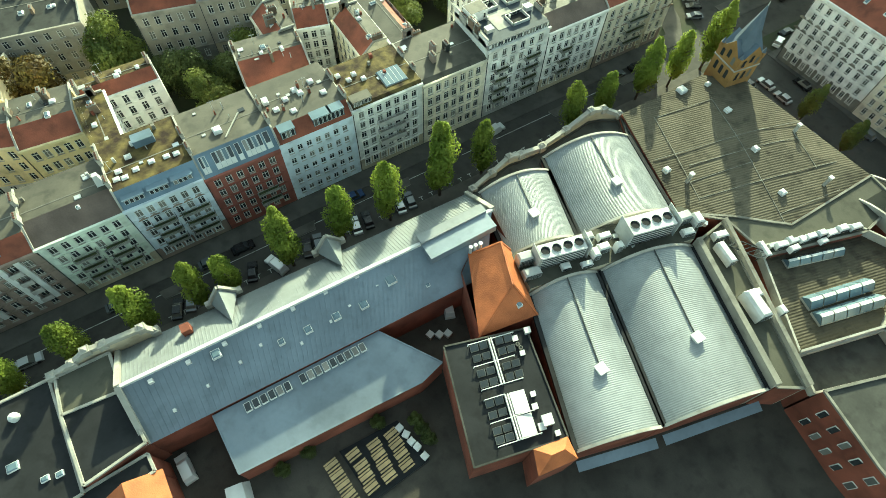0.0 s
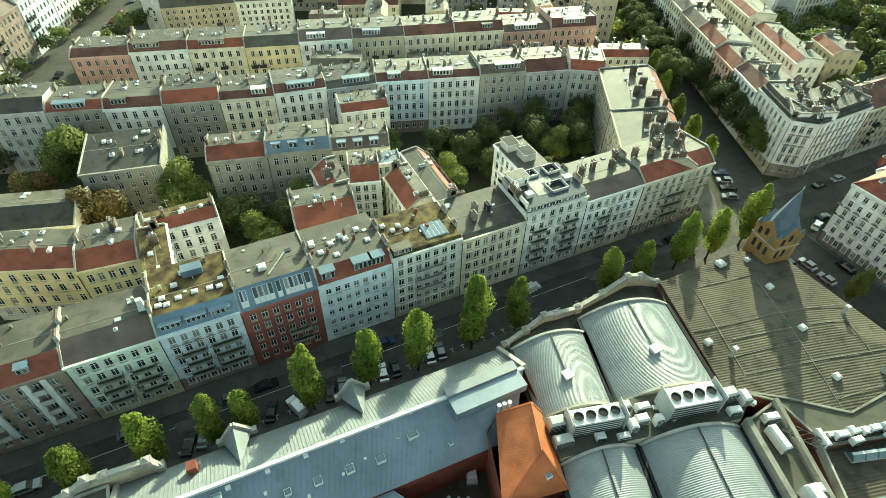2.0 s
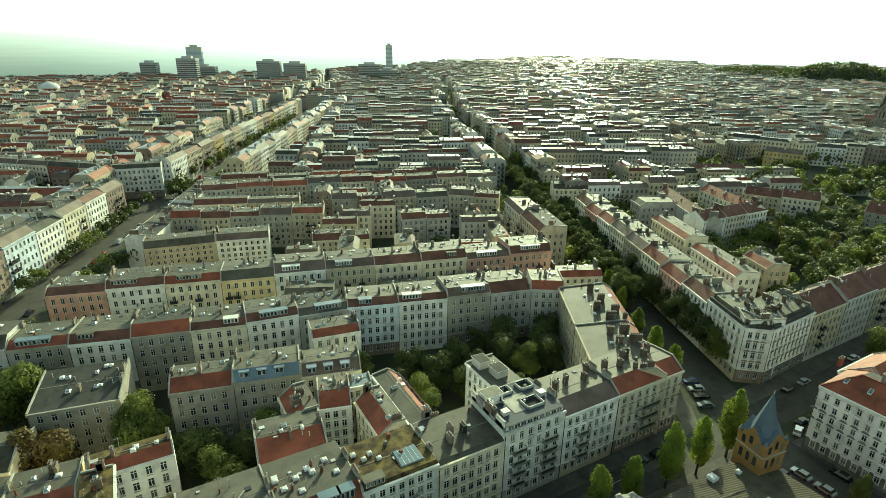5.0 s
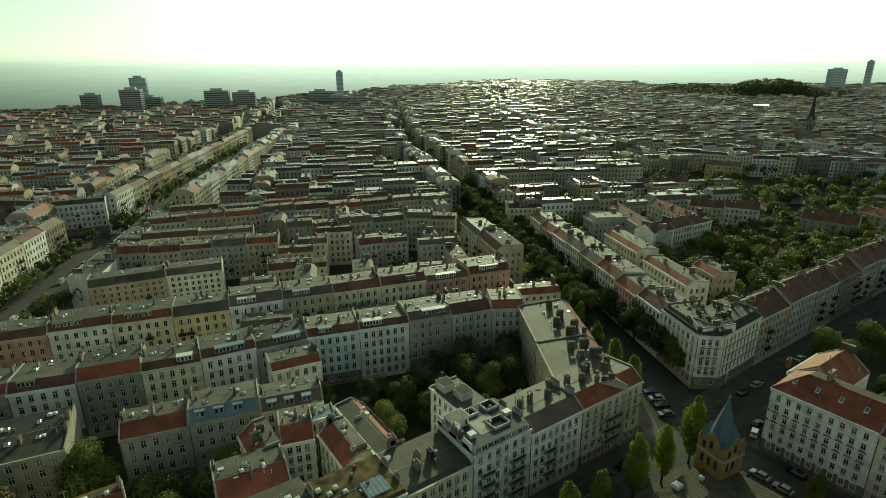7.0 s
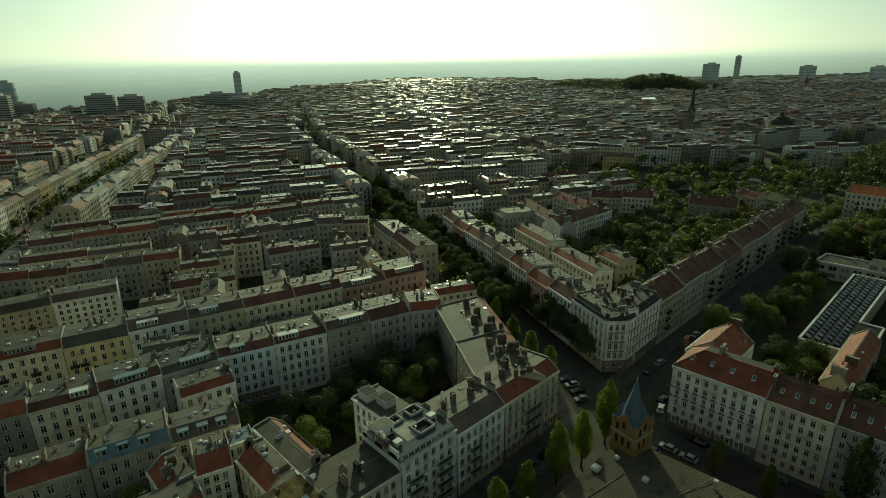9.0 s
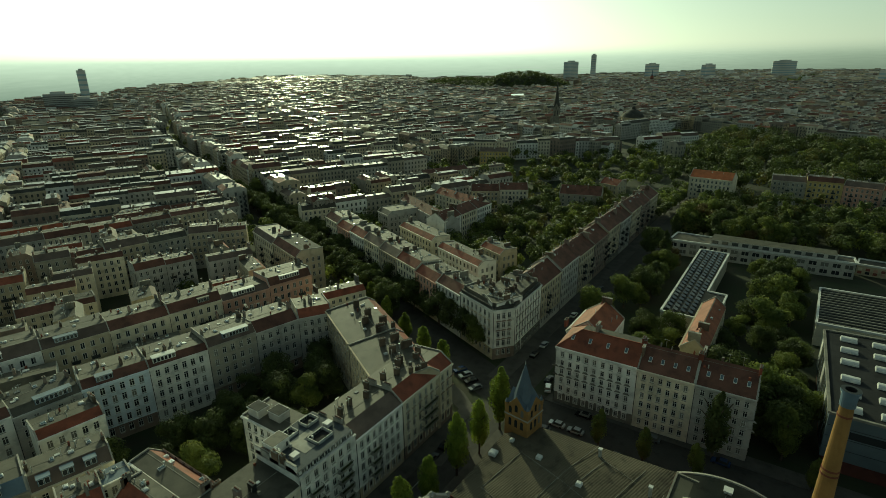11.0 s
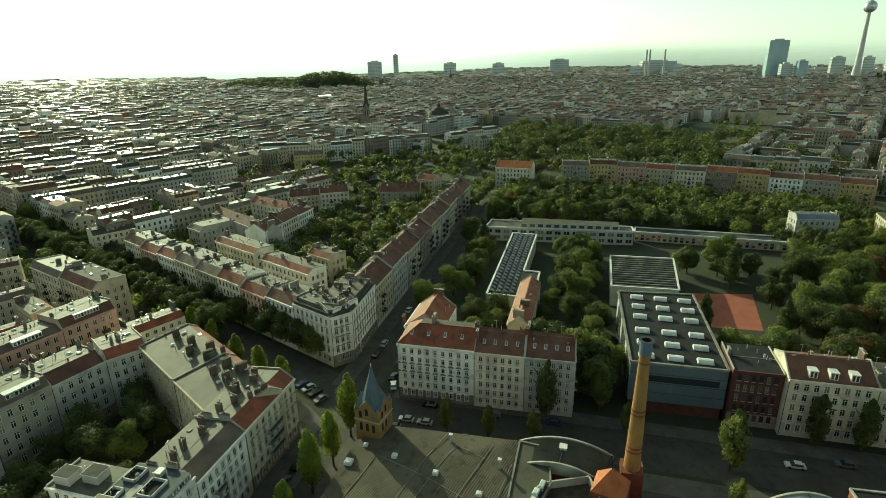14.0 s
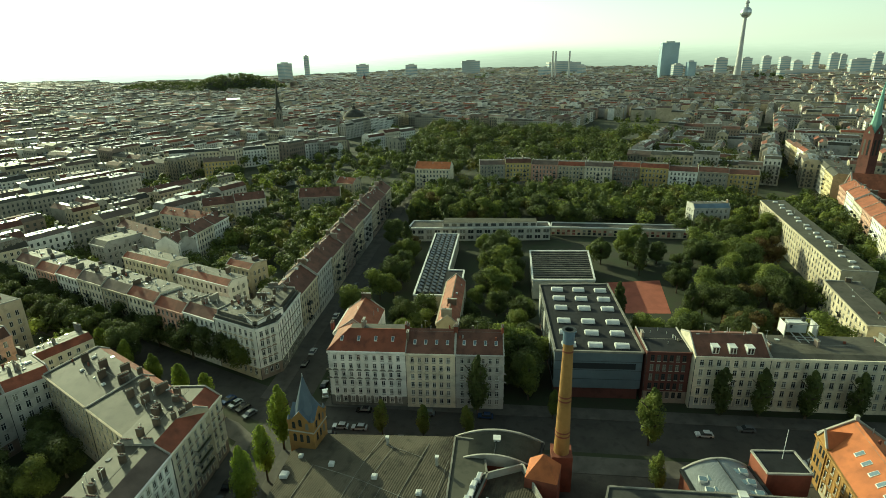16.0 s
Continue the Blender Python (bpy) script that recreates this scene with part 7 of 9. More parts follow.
for x, y in ((1990, -156), (1990, -166), (1986, -211)):
    ob = thing("power_station_chimney", "slim pale power station chimney", "chimney", pose(x, y, 0), "power station chimneys")
    b = Build()
    b.tube(0, 0, [(0, 4), (99, 2.7)], CONC, 12)
    part("shaft", b, ob)


def church(x, y, w, h, tip, wall, cap, label):
    ob = thing("church_tower", label, "church", pose(x, y, 0, 0, 0, 20))
    b = Build()
    b.box(-w / 2, w / 2, -w / 2, w / 2, 0, h, wall)
    part("shaft", b, ob)
    b = Build()
    b.tube(0, 0, [(h, w * 0.55), (h + (tip - h) * 0.3, w * 0.3), (tip, 0.05)], cap, 8)
    part("spire", b, ob)
    for s in range(4):
        M = pose(0, 0, 0, 0, 0, 90 * s)
        b = Build()
        b.face([(-w / 2, -w / 2 - 0.05, h), (w / 2, -w / 2 - 0.05, h), (0, -w / 2 - 0.05, h + w * 0.8)], wall, M)
        part("gable", b, ob)
        for k in (-1, 1):
            b = Build()
            b.box(k * w * 0.2 - w * 0.08, k * w * 0.2 + w * 0.08, -w / 2 - 0.12, -w / 2 + 0.05, h * 0.72, h * 0.92, GLASS, M)
            part("belfry_window", b, ob)
    return ob


church(665, 276, 7.5, 32, 70, STONE, GREYFELT, "dark church tower with a slim spire")
church(1941, 483, 10, 25, 50, BRICK, SLATE, "far dark church spire")
church(50, 797, 7, 20, 32, BRICK, SLATE, "small dark church spire")
church(357, -216, 6.8, 46, 76, WALLS["darkred"], COPPER, "red brick church tower with a green copper spire")
ob = thing("church_nave", "red brick church nave with a steep red roof", "church", pose(352, -206, 0, 0, 0, -17))
b = Build()
for xa, xb in ((-9, 0), (9, 0)):
    b.face([(xa, 0, 14), (xb, 0, 23), (xb, -34, 23), (xa, -34, 14)], REDORANGE)
part("roof", b, ob, "steep red tiled roof")
b = Build()
b.prism([(-9, 0), (9, 0), (9, -34), (-9, -34)], 0, 14, BRICK, BRICK)
for y_ in (0.02, -34.02):
    b.face([(-9, y_, 14), (9, y_, 14), (0, y_, 23)], BRICK)
part("wall", b, ob)
for xa in (-4.6, 0, 4.6):
    b = Build()
    b.face([(xa - 1.1, 0.1, 5), (xa + 1.1, 0.1, 5), (xa + 1.1, 0.1, 10.5), (xa, 0.1, 12.6), (xa - 1.1, 0.1, 10.5)], GLASS)
    part("window", b, ob, "tall pointed window")
for s_ in (-1, 1):
    b = Build()
    b.beam((s_ * 9.3, 0.2, 14), (0, 0.2, 23.4), 0.35, COPING)
    part("gable_coping", b, ob, "pale stone coping")
ob = thing("domed_hall", "hall with a low dark dome", "building", pose(772, 211, 0))
b = Build()
b.tube(0, 0, [(0, 15), (14, 15), (15, 16)], WALLS["tan"], 24)
part("wall", b, ob)
b = Build()
b.tube(0, 0, [(15, 15), (20, 12), (24, 6), (25, 2.5), (28, 2), (30, 0.2)], GREYFELT, 24)
part("dome", b, ob, "dark dome with a lantern")
row([(520, -245), (413, -219), (368, -205)], 13, 18, ("cream", "yellow", "white", "tan", "cream"), any_flat(13), "%s sunlit town house on the far street", "houses beside the church", pitch=22, far=True)
row([(347, -198), (327, -191), (240, -163)], 13, 17, ("pink", "white", "cream"), lambda: gable(13, 4, REDORANGE), "%s town house beside the church", "houses beside the church", pitch=20, far=True)
# two wooded hills in the distance, one round, one long and low
g = random.Random(64)
hill = Build()
for (hx, hy), along, across, high in (((1640, 800), 150, 110, 42), ((1690, 1010), 230, 110, 20)):
    mid, e1, e2 = Vector((hx, hy, 0)), Vector((-0.44, 0.898, 0)), Vector((0.898, 0.44, 0))
    for k in range(420):
        a_, r_ = g.uniform(0, math.tau), math.sqrt(g.random())
        p_ = mid + e1 * r_ * math.cos(a_) * along + e2 * r_ * math.sin(a_) * across
        top = 8 + high * (1 - r_ * r_) ** 1.1
        for _ in range(14):
            c_ = p_ + Vector((g.uniform(-7, 7), g.uniform(-7, 7), top + g.uniform(-6, 3)))
            hill.face([c_ + Vector((g.uniform(-4, 4), g.uniform(-4, 4), g.uniform(-3, 3))) for _ in range(3)], LEAFDARK)
    rings = [[mid + (e1 * math.cos(math.tau * i / 28) * along + e2 * math.sin(math.tau * i / 28) * across) * (1 - k / 7) + Vector((0, 0, high * (1 - (1 - k / 7) ** 2))) for i in range(28)] for k in range(7)]
    for lo_, hi_ in zip(rings, rings[1:]):
        for i in range(28):
            hill.face([lo_[i], lo_[(i + 1) % 28], hi_[(i + 1) % 28], hi_[i]], EARTH)
    hill.face(rings[-1], EARTH)
stuff("wooded_hill", hill, "low wooded hills rising behind the far houses", "hill")
# a hall with a bright metal roof that throws the sun back
ROOFMETAL = mat("bare_roof_metal", (0.7, 0.7, 0.68), 0.16, 0.6, 0.08, 4, 0.02, metal=1.0)
ob = thing("metal_roofed_hall", "low hall with a shining bare metal roof", "building", pose(1110, 552, 0, 0, 0, 26.5))
b = Build()
b.prism([(-9, -13), (9, -13), (9, 13), (-9, 13)], 0, 15, WALLS["grey"], GREYFELT)
part("wall", b, ob)
b = Build()
b.hexa([(-9.4, -13.4, 15.05), (9.4, -13.4, 15.05), (9.4, 13.4, 15.05), (-9.4, 13.4, 15.05), (-9.4, -13.4, 15.6), (9.4, -13.4, 17.9), (9.4, 13.4, 17.1), (-9.4, 13.4, 15.3)], ROOFMETAL)
part("roof", b, ob, "shining metal roof")
ob = thing("white_dome", "white domed hall far beyond the avenue", "building", pose(-88, 1010, 0))
b = Build()
b.tube(0, 0, [(0, 14), (8, 14), (8.2, 15)], WALLS["grey"], 24)
part("wall", b, ob)
b = Build()
b.tube(0, 0, [(8 + 17 * math.sin(math.pi * k / 16), 17 * math.cos(math.pi * k / 16) + 0.01) for k in range(9)], WHITE, 28)
part("dome", b, ob, "smooth white dome")

# haze painted as emission behind the city, brighter towards the sun and the horizon, fading upwards into the sky
EYE = 92.0
m = bpy.data.materials.new("painted_haze")
m.use_nodes = True
N, L = m.node_tree.nodes, m.node_tree.links


def calc(op, a, c):
    """One step of sums: a and c are sockets or numbers."""
    n = N.new("ShaderNodeMath")
    n.operation = op
    for k, v in ((0, a), (1, c)):
        if isinstance(v, (int, float)):
            n.inputs[k].default_value = v
        else:
            L.new(v, n.inputs[k])
    return n.outputs[0]


def spread(v, lo, hi):
    n = N.new("ShaderNodeMapRange")
    n.interpolation_type = "SMOOTHSTEP"
    n.inputs[1].default_value, n.inputs[2].default_value = lo, hi
    L.new(v, n.inputs[0])
    return n.outputs[0]


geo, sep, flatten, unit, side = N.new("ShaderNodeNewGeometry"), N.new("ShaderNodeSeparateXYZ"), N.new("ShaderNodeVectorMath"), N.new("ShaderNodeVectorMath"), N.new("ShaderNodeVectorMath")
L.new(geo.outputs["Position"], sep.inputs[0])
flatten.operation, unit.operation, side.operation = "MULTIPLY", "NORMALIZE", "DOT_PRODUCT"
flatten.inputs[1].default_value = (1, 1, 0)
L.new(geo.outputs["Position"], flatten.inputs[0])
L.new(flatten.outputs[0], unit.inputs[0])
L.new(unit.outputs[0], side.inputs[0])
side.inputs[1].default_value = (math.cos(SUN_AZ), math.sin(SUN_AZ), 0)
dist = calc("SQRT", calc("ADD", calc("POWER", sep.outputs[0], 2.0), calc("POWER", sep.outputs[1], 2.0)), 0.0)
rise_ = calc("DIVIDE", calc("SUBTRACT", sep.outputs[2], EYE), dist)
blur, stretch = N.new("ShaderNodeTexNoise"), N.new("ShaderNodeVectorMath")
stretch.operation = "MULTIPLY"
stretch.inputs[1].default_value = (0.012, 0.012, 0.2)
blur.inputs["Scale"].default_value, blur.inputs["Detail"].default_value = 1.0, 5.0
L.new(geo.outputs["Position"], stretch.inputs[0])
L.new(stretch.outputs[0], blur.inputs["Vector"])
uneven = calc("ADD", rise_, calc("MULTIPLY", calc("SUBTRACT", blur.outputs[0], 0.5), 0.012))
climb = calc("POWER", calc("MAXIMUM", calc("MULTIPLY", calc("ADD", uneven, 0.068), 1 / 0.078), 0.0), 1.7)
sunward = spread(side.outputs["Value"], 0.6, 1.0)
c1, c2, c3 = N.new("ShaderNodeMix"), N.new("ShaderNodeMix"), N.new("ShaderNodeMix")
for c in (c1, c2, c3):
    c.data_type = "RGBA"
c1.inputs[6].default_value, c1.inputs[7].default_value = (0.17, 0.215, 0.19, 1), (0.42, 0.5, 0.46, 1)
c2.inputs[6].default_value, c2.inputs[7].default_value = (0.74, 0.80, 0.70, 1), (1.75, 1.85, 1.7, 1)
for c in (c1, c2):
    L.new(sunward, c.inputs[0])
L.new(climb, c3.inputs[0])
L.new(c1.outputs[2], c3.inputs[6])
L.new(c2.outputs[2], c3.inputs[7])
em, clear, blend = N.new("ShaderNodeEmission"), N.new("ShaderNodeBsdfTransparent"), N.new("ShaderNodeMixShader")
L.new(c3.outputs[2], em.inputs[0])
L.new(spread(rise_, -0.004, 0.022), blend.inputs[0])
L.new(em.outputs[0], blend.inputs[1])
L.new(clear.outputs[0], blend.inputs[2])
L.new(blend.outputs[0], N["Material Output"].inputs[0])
# upright shell that glows with the painted haze
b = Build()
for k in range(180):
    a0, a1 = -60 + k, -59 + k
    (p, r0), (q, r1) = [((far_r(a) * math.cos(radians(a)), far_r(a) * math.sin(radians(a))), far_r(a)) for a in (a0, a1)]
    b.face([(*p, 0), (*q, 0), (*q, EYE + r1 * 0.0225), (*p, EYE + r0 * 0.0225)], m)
solid("backdrop", b, "glowing backdrop painted as pale haze behind the city", "backdrop", kind="structure")


# ---- details of the first row ----
def dormer(ob, x0, x1, y, h, top=SLATE, deep=1.8, panes=2, label="dormer with a glazed front"):
    """A flat-topped dormer standing on the roof's front slope."""
    w, d, prof = ROOFS[ob.name]
    z = roof_z(prof, y)
    b = Build()
    b.box(x0, x1, y, y + deep, z - 0.3, z + h, top)
    b.box(x0 - 0.1, x1 + 0.1, y - 0.15, y + deep, z + h, z + h + 0.12, top)
    dm = part("dormer", b, ob, label)
    p = (x1 - x0 - 0.15) / panes
    for k in range(panes):
        q = Build()
        q.box(x0 + 0.15 + k * p, x0 + k * p + p - 0.02, y - 0.05, y - 0.01, z + 0.1, z + h - 0.1, FRAME)
        q.box(x0 + 0.22 + k * p, x0 + k * p + p - 0.09, y - 0.07, y - 0.052, z + 0.17, z + h - 0.17, GLASS)
        part("dormer_window", q, dm)
    return dm


def roof_window(ob, x, y, w, h, label="sloping roof window", glass=SKYGLASS):
    prof = ROOFS[ob.name][2]
    za, zb = roof_z(prof, y), roof_z(prof, y + h)
    b = Build()
    b.hexa([(x, y, za), (x + w, y, za), (x + w, y + h, zb), (x, y + h, zb), (x, y, za + 0.15), (x + w, y, za + 0.15), (x + w, y + h, zb + 0.15), (x, y + h, zb + 0.15)], FRAME)
    b.hexa([(x + 0.1, y + 0.1, za + 0.1), (x + w - 0.1, y + 0.1, za + 0.1), (x + w - 0.1, y + h - 0.1, zb + 0.1), (x + 0.1, y + h - 0.1, zb + 0.1),
            (x + 0.1, y + 0.1, za + 0.22), (x + w - 0.1, y + 0.1, za + 0.22), (x + w - 0.1, y + h - 0.1, zb + 0.14), (x + 0.1, y + h - 0.1, zb + 0.14)], glass)
    return part("roof_window", b, ob, label)


def pediments(ob, floors, arched=False):
    """Stucco hoods over the windows of the given floors."""
    w, d, prof = ROOFS[ob.name]
    done = [(p.matrix_basis.translation.x, p.matrix_basis.translation.z) for p in ob.children if p.name.startswith("window")]
    zs = sorted({round(z, 2) for x, z in done})
    wall = [c for c in ob.children if c.name.startswith("wall")][0].data.materials[0]
    b = Build()
    if arched:
        arc = [(0.85 * math.cos(math.pi * k / 6), -0.2, 0.5 * math.sin(math.pi * k / 6)) for k in range(7)]
        b.face([(x, y, z) for x, y, z in arc], wall)
        for p, q in zip(arc, arc[1:]):
            b.face([p, q, (q[0], 0.02, q[2]), (p[0], 0.02, p[2])], wall)
        b.face([arc[0], (0.85, 0.02, 0), (-0.85, 0.02, 0), arc[-1]], wall)
    else:
        b.hexa([(-0.9, -0.22, 0), (0.9, -0.22, 0), (0.9, 0.02, 0), (-0.9, 0.02, 0), (-0.03, -0.22, 0.55), (0.03, -0.22, 0.55), (0.03, 0.02, 0.55), (-0.03, 0.02, 0.55)], wall)
    me = b.mesh("pediment")
    fh = zs[1] - zs[0]
    for x, z in done:
        if zs.index(round(z, 2)) in floors:
            part("pediment", me, ob, m=Matrix.Translation((x, 0, z + min(1.9, fh * 0.66) + 0.3)))


def fl(ob, k):
    zs = sorted({round(p.matrix_basis.translation.z, 2) for p in ob.children if p.name.startswith("window")})
    return zs[min(k, len(zs) - 1)] - 0.15


I4 = Matrix.Identity(4)
H = HOUSES
gd = random.Random(77)
for k in range(2, 12):
    w, d, prof = ROOFS[H[k].name]
    for y in (4.5 + gd.uniform(-0.6, 0.6), 8.8 + gd.uniform(-0.8, 0.8)):
        chimney(H[k], 0.2, y, roof_z(prof, y) + 0.2, 0.6, gd.uniform(1.4, 2.6), gd.uniform(1.0, 1.5), COPING)
# brown house with white balcony columns
for x0 in (1.0, 3.6, 9.4, 12.0):
    b = Build()
    b.box(x0, x0 + 0.85, -0.5, -0.02, 3.4, 15.2, WHITE)
    part("balcony_column", b, H[2], "white plastered column of the balconies")
for x0 in (1.85, 10.25):
    for k in range(1, 5):
        balcony(H[2], I4, x0, x0 + 1.75, fl(H[2], k), 0.9, WALLS["grey"])
for x in (4.0, 9.5):
    dormer(H[2], x, x + 1.8, 0.9, 1.3)
# pale green house
for k in (1, 2, 3):
    balcony(H[3], I4, 3.2, 7.0, fl(H[3], k))
    balcony(H[3], I4, 8.3, 12.2, fl(H[3], k))
skylight(H[3], 8.5, 3.2, 17.6, 0.6, 0.6, 0.2, SKYGLASS)
b = Build()
b.box(12.2, 13.6, 5.2, 6.6, 17.5, 20.2, WHITE, inset=0.3)
part("roof_exit", b, H[3], "white plastered roof exit")
# ornate pale blue house
pediments(H[4], (2, 3, 4))
for k in (1, 2, 3):
    balcony(H[4], I4, 2.6, 6.6, fl(H[4], k))
    balcony(H[4], I4, 7.6, 12.6, fl(H[4], k))
for x in (0.9, 5.0, 9.0):
    dormer(H[4], x, x + 3.4, 0.45, 1.15, SLATE, 1.3, 4, "blue-grey attic dormer with a window band")
for x, y in ((1.5, 4.5), (2.8, 4.2), (2.2, 6.0), (4.8, 5.0), (7.5, 5.4), (10.0, 5.2), (11.6, 5.0), (4.4, 8.4), (6.0, 11.0)):
    skylight(H[4], x, y, 18.5, 1.1, 1.0, 0.4)
b = Build()
b.box(6.0, 9.5, 9.6, 11.6, 18.2, 20.0, SLATE)
part("roof_exit", b, H[4], "blue-grey roof exit")
# red house
for x, wx in ((0.7, 1.3), (3.0, 3.6), (7.1, 0.9), (8.5, 3.4), (12.2, 1.1)):
    n = max(1, round(wx / 0.8))
    for k in range(n):
        roof_window(H[5], x + k * wx / n, 0.45, wx / n - 0.05, 1.9, "tall sloping pane of the glazed mansard", GLASS if (k + n) % 3 else SKYGLASS)
for k in (1, 2):
    balcony(H[5], I4, 7.2, 11.4, fl(H[5], k))
b = Build()
b.beam((6.5, 4.0, 18.95), (10.5, 8.5, 19.0), 0.12, COPING)
part("roof_rail", b, H[5], "pale rail lying on the roof")
skylight(H[5], 5.8, 6.2, 18.9, 1.5, 1.5, 0.5)
# plain pale blue house
for x, n in ((1.0, 3), (7.2, 4), (10.6, 3)):
    dormer(H[6], x, x + n * 0.9, 0.5, 1.8, SKYGLASS, 1.9, n, "fully glazed dormer")
for x, y in ((1.6, 8.6), (2.6, 6.0), (5.0, 7.6), (5.2, 4.2), (7.4, 9.0), (8.0, 7.8), (10.8, 9.6), (11.8, 5.8)):
    skylight(H[6], x, y, 18.4, 1.1, 1.1, 0.45)
for x, y in ((3.8, 5.4), (8.3, 9.6), (9.6, 7.2)):
    chimney(H[6], x, y, 18.4, 0.4, 0.6, 1.2, BRICK)
# white house with the mossy roof
b = Build()
b.box(8.2, 13.0, 1.7, 6.2, 17.4, 18.0, STONE)
b.hexa([(8.3, 1.8, 18.0), (12.9, 1.8, 18.0), (12.9, 6.1, 18.0), (8.3, 6.1, 18.0), (8.4, 1.9, 18.1), (12.8, 1.9, 18.1), (12.8, 6.0, 18.25), (8.4, 6.0, 18.25)], SKYGLASS)
gl = part("large_roof_light", b, H[7], "large blue glazed roof light")
for k in range(1, 5):
    q = Build()
    q.beam((8.3 + k * 0.92, 1.9, 18.1), (8.3 + k * 0.92, 6.0, 18.26), 0.022, METAL)
    part("glazing_bar", q, gl)
for k in (2, 3, 4):
    balcony(H[7], I4, 4.8, 10.6, fl(H[7], k), 1.2, WALLS["grey"])
dormer(H[7], 0.6, 4.4, 0.3, 1.2, FELT, 2.0, 5, "low attic dormer with a window band")
for x, y in ((3.0, 7.0), (4.5, 8.0), (1.6, 9.0), (5.6, 6.0)):
    skylight(H[7], x, y, 17.8, 0.9, 0.9, 0.4)
# cream house
pediments(H[8], (3,))
for x, y in ((6.5, 7.0), (9.0, 6.0), (5.0, 4.5)):
    chimney(H[8], x, y, 17.3, 0.8, 1.6, 1.5, IRON if x > 8 else WALLS["brown"])
# tall white house: balconies and roof terraces
for k in range(1, 5):
    balcony(H[9], I4, 2.0, 5.2, fl(H[9], k))
    balcony(H[9], I4, 9.6, 13.4, fl(H[9], k))
DECKBLUE = mat("blue_grey_deck", (0.05, 0.062, 0.075), 0.8, 1.0, 0.25, 10, 0.1, stain=0.3)
b = Build()
b.box(0.4, 15.1, 1.6, 12.2, 19.3, 19.42, DECKBLUE)
part("terrace_deck", b, H[9], "dark blue-grey roof terrace deck")
b = Build()
b.box(4.6, 7.4, 3.0, 8.2, 19.42, 19.48, COPING)
b.box(7.4, 10.2, 6.6, 8.2, 19.42, 19.48, COPING)
part("terrace_path", b, H[9], "pale boarded terrace")
for x0, x1, y0, y1, h in ((0.6, 4.6, 7.4, 10.4, 2.3),):
    b = Build()
    b.box(x0, x1, y0, y1, 19.42, 19.3 + h, WALLS["white"])
    b.box(x0 - 0.2, x1 + 0.2, y0 - 0.2, y1 + 0.2, 19.3 + h, 19.42 + h, WHITE)
    b.box(x0 - 0.05, x1 + 0.05, y0 - 0.05, y1 + 0.05, 19.42 + h, 19.47 + h, FELT)
    q = part("penthouse", b, H[9], "white plastered roof hut")
    for x in (x0 + 0.5, x1 - 0.9):
        p = Build()
        p.box(x, x + 0.45, y0 - 0.04, y0 - 0.005, 19.9, 20.9, GLASS)
        part("window", p, q)
# terraces with white rims, glazed on their inner side; dark flush floors paint the shade of pits
for x0, x1, y0, y1 in ((7.7, 12.0, 2.6, 5.8), (5.6, 8.4, 9.0, 11.4), (10.4, 13.8, 8.6, 11.4)):
    b = Build()
    for a_, c_, e_, f_ in ((x0, x1, y0, y0 + 0.14), (x0, x1, y1 - 0.14, y1), (x0, x0 + 0.14, y0, y1), (x1 - 0.14, x1, y0, y1)):
        b.box(a_, c_, e_, f_, 19.42, 20.1, LIGHTGREY)
    q = part("terrace_wall", b, H[9], "low grey rim round a painted terrace pit")
    p = Build()
    p.box(x0 + 0.27, x1 - 0.27, y0 + 0.27, y1 - 0.27, 19.43, 19.47, DARKFELT)
    part("terrace_floor", p, q, "dark flush floor painting a shaded pit")
    for k in range(4):
        p = Build()
        a_ = x0 + 0.4 + k * (x1 - x0 - 0.8) / 4
        p.box(a_, a_ + (x1 - x0 - 0.8) / 4 - 0.12, y1 - 0.18, y1 - 0.145, 19.5, 20.02, GLASS)
        part("glazing", p, q)
for x, y in ((2.6, 3.8), (13.4, 5.6)):
    b = Build()
    b.box(x - 0.75, x + 0.75, y - 0.6, y + 0.6, 19.42, 20.3, WALLS["grey"])
    b.box(x - 0.85, x + 0.85, y - 0.7, y + 0.7, 20.3, 20.42, WHITE)
    part("roof_hatch", b, H[9], "white roof hatch")
# the parapet wall against the lower neighbour, with its stacks and an aerial
b = Build()
b.box(0.0, 0.35, 0.6, 12.6, 18.6, 20.6, WALLS["white"])
b.box(-0.06, 0.41, 0.5, 12.7, 20.6, 20.72, COPING)
part("parapet", b, H[9], "white party wall above the lower neighbour")
for y, l in ((4.2, 1.0), (6.2, 1.8)):
    chimney(H[9], 0.1, y, 20.4, 0.7, l, 1.3, SOOT)
b = Build()
b.tube(-0.2, 4.9, [(19.5, 0.05), (23.4, 0.04)], METAL, 6)
for z in (22.2, 22.7, 23.2):
    b.beam((-0.2, 4.1, z), (-0.2, 5.7, z), 0.03, METAL)
part("aerial", b, H[9], "thin metal roof aerial")
# an attic front with a band of windows above the cornice
b = Build()
b.box(0.45, 15.0, 0.2, 1.58, 18.3, 19.45, WALLS["white"])
b.box(0.4, 15.05, 0.14, 1.59, 19.45, 19.53, DECKBLUE)
part("attic_front", b, H[9], "low white attic front")
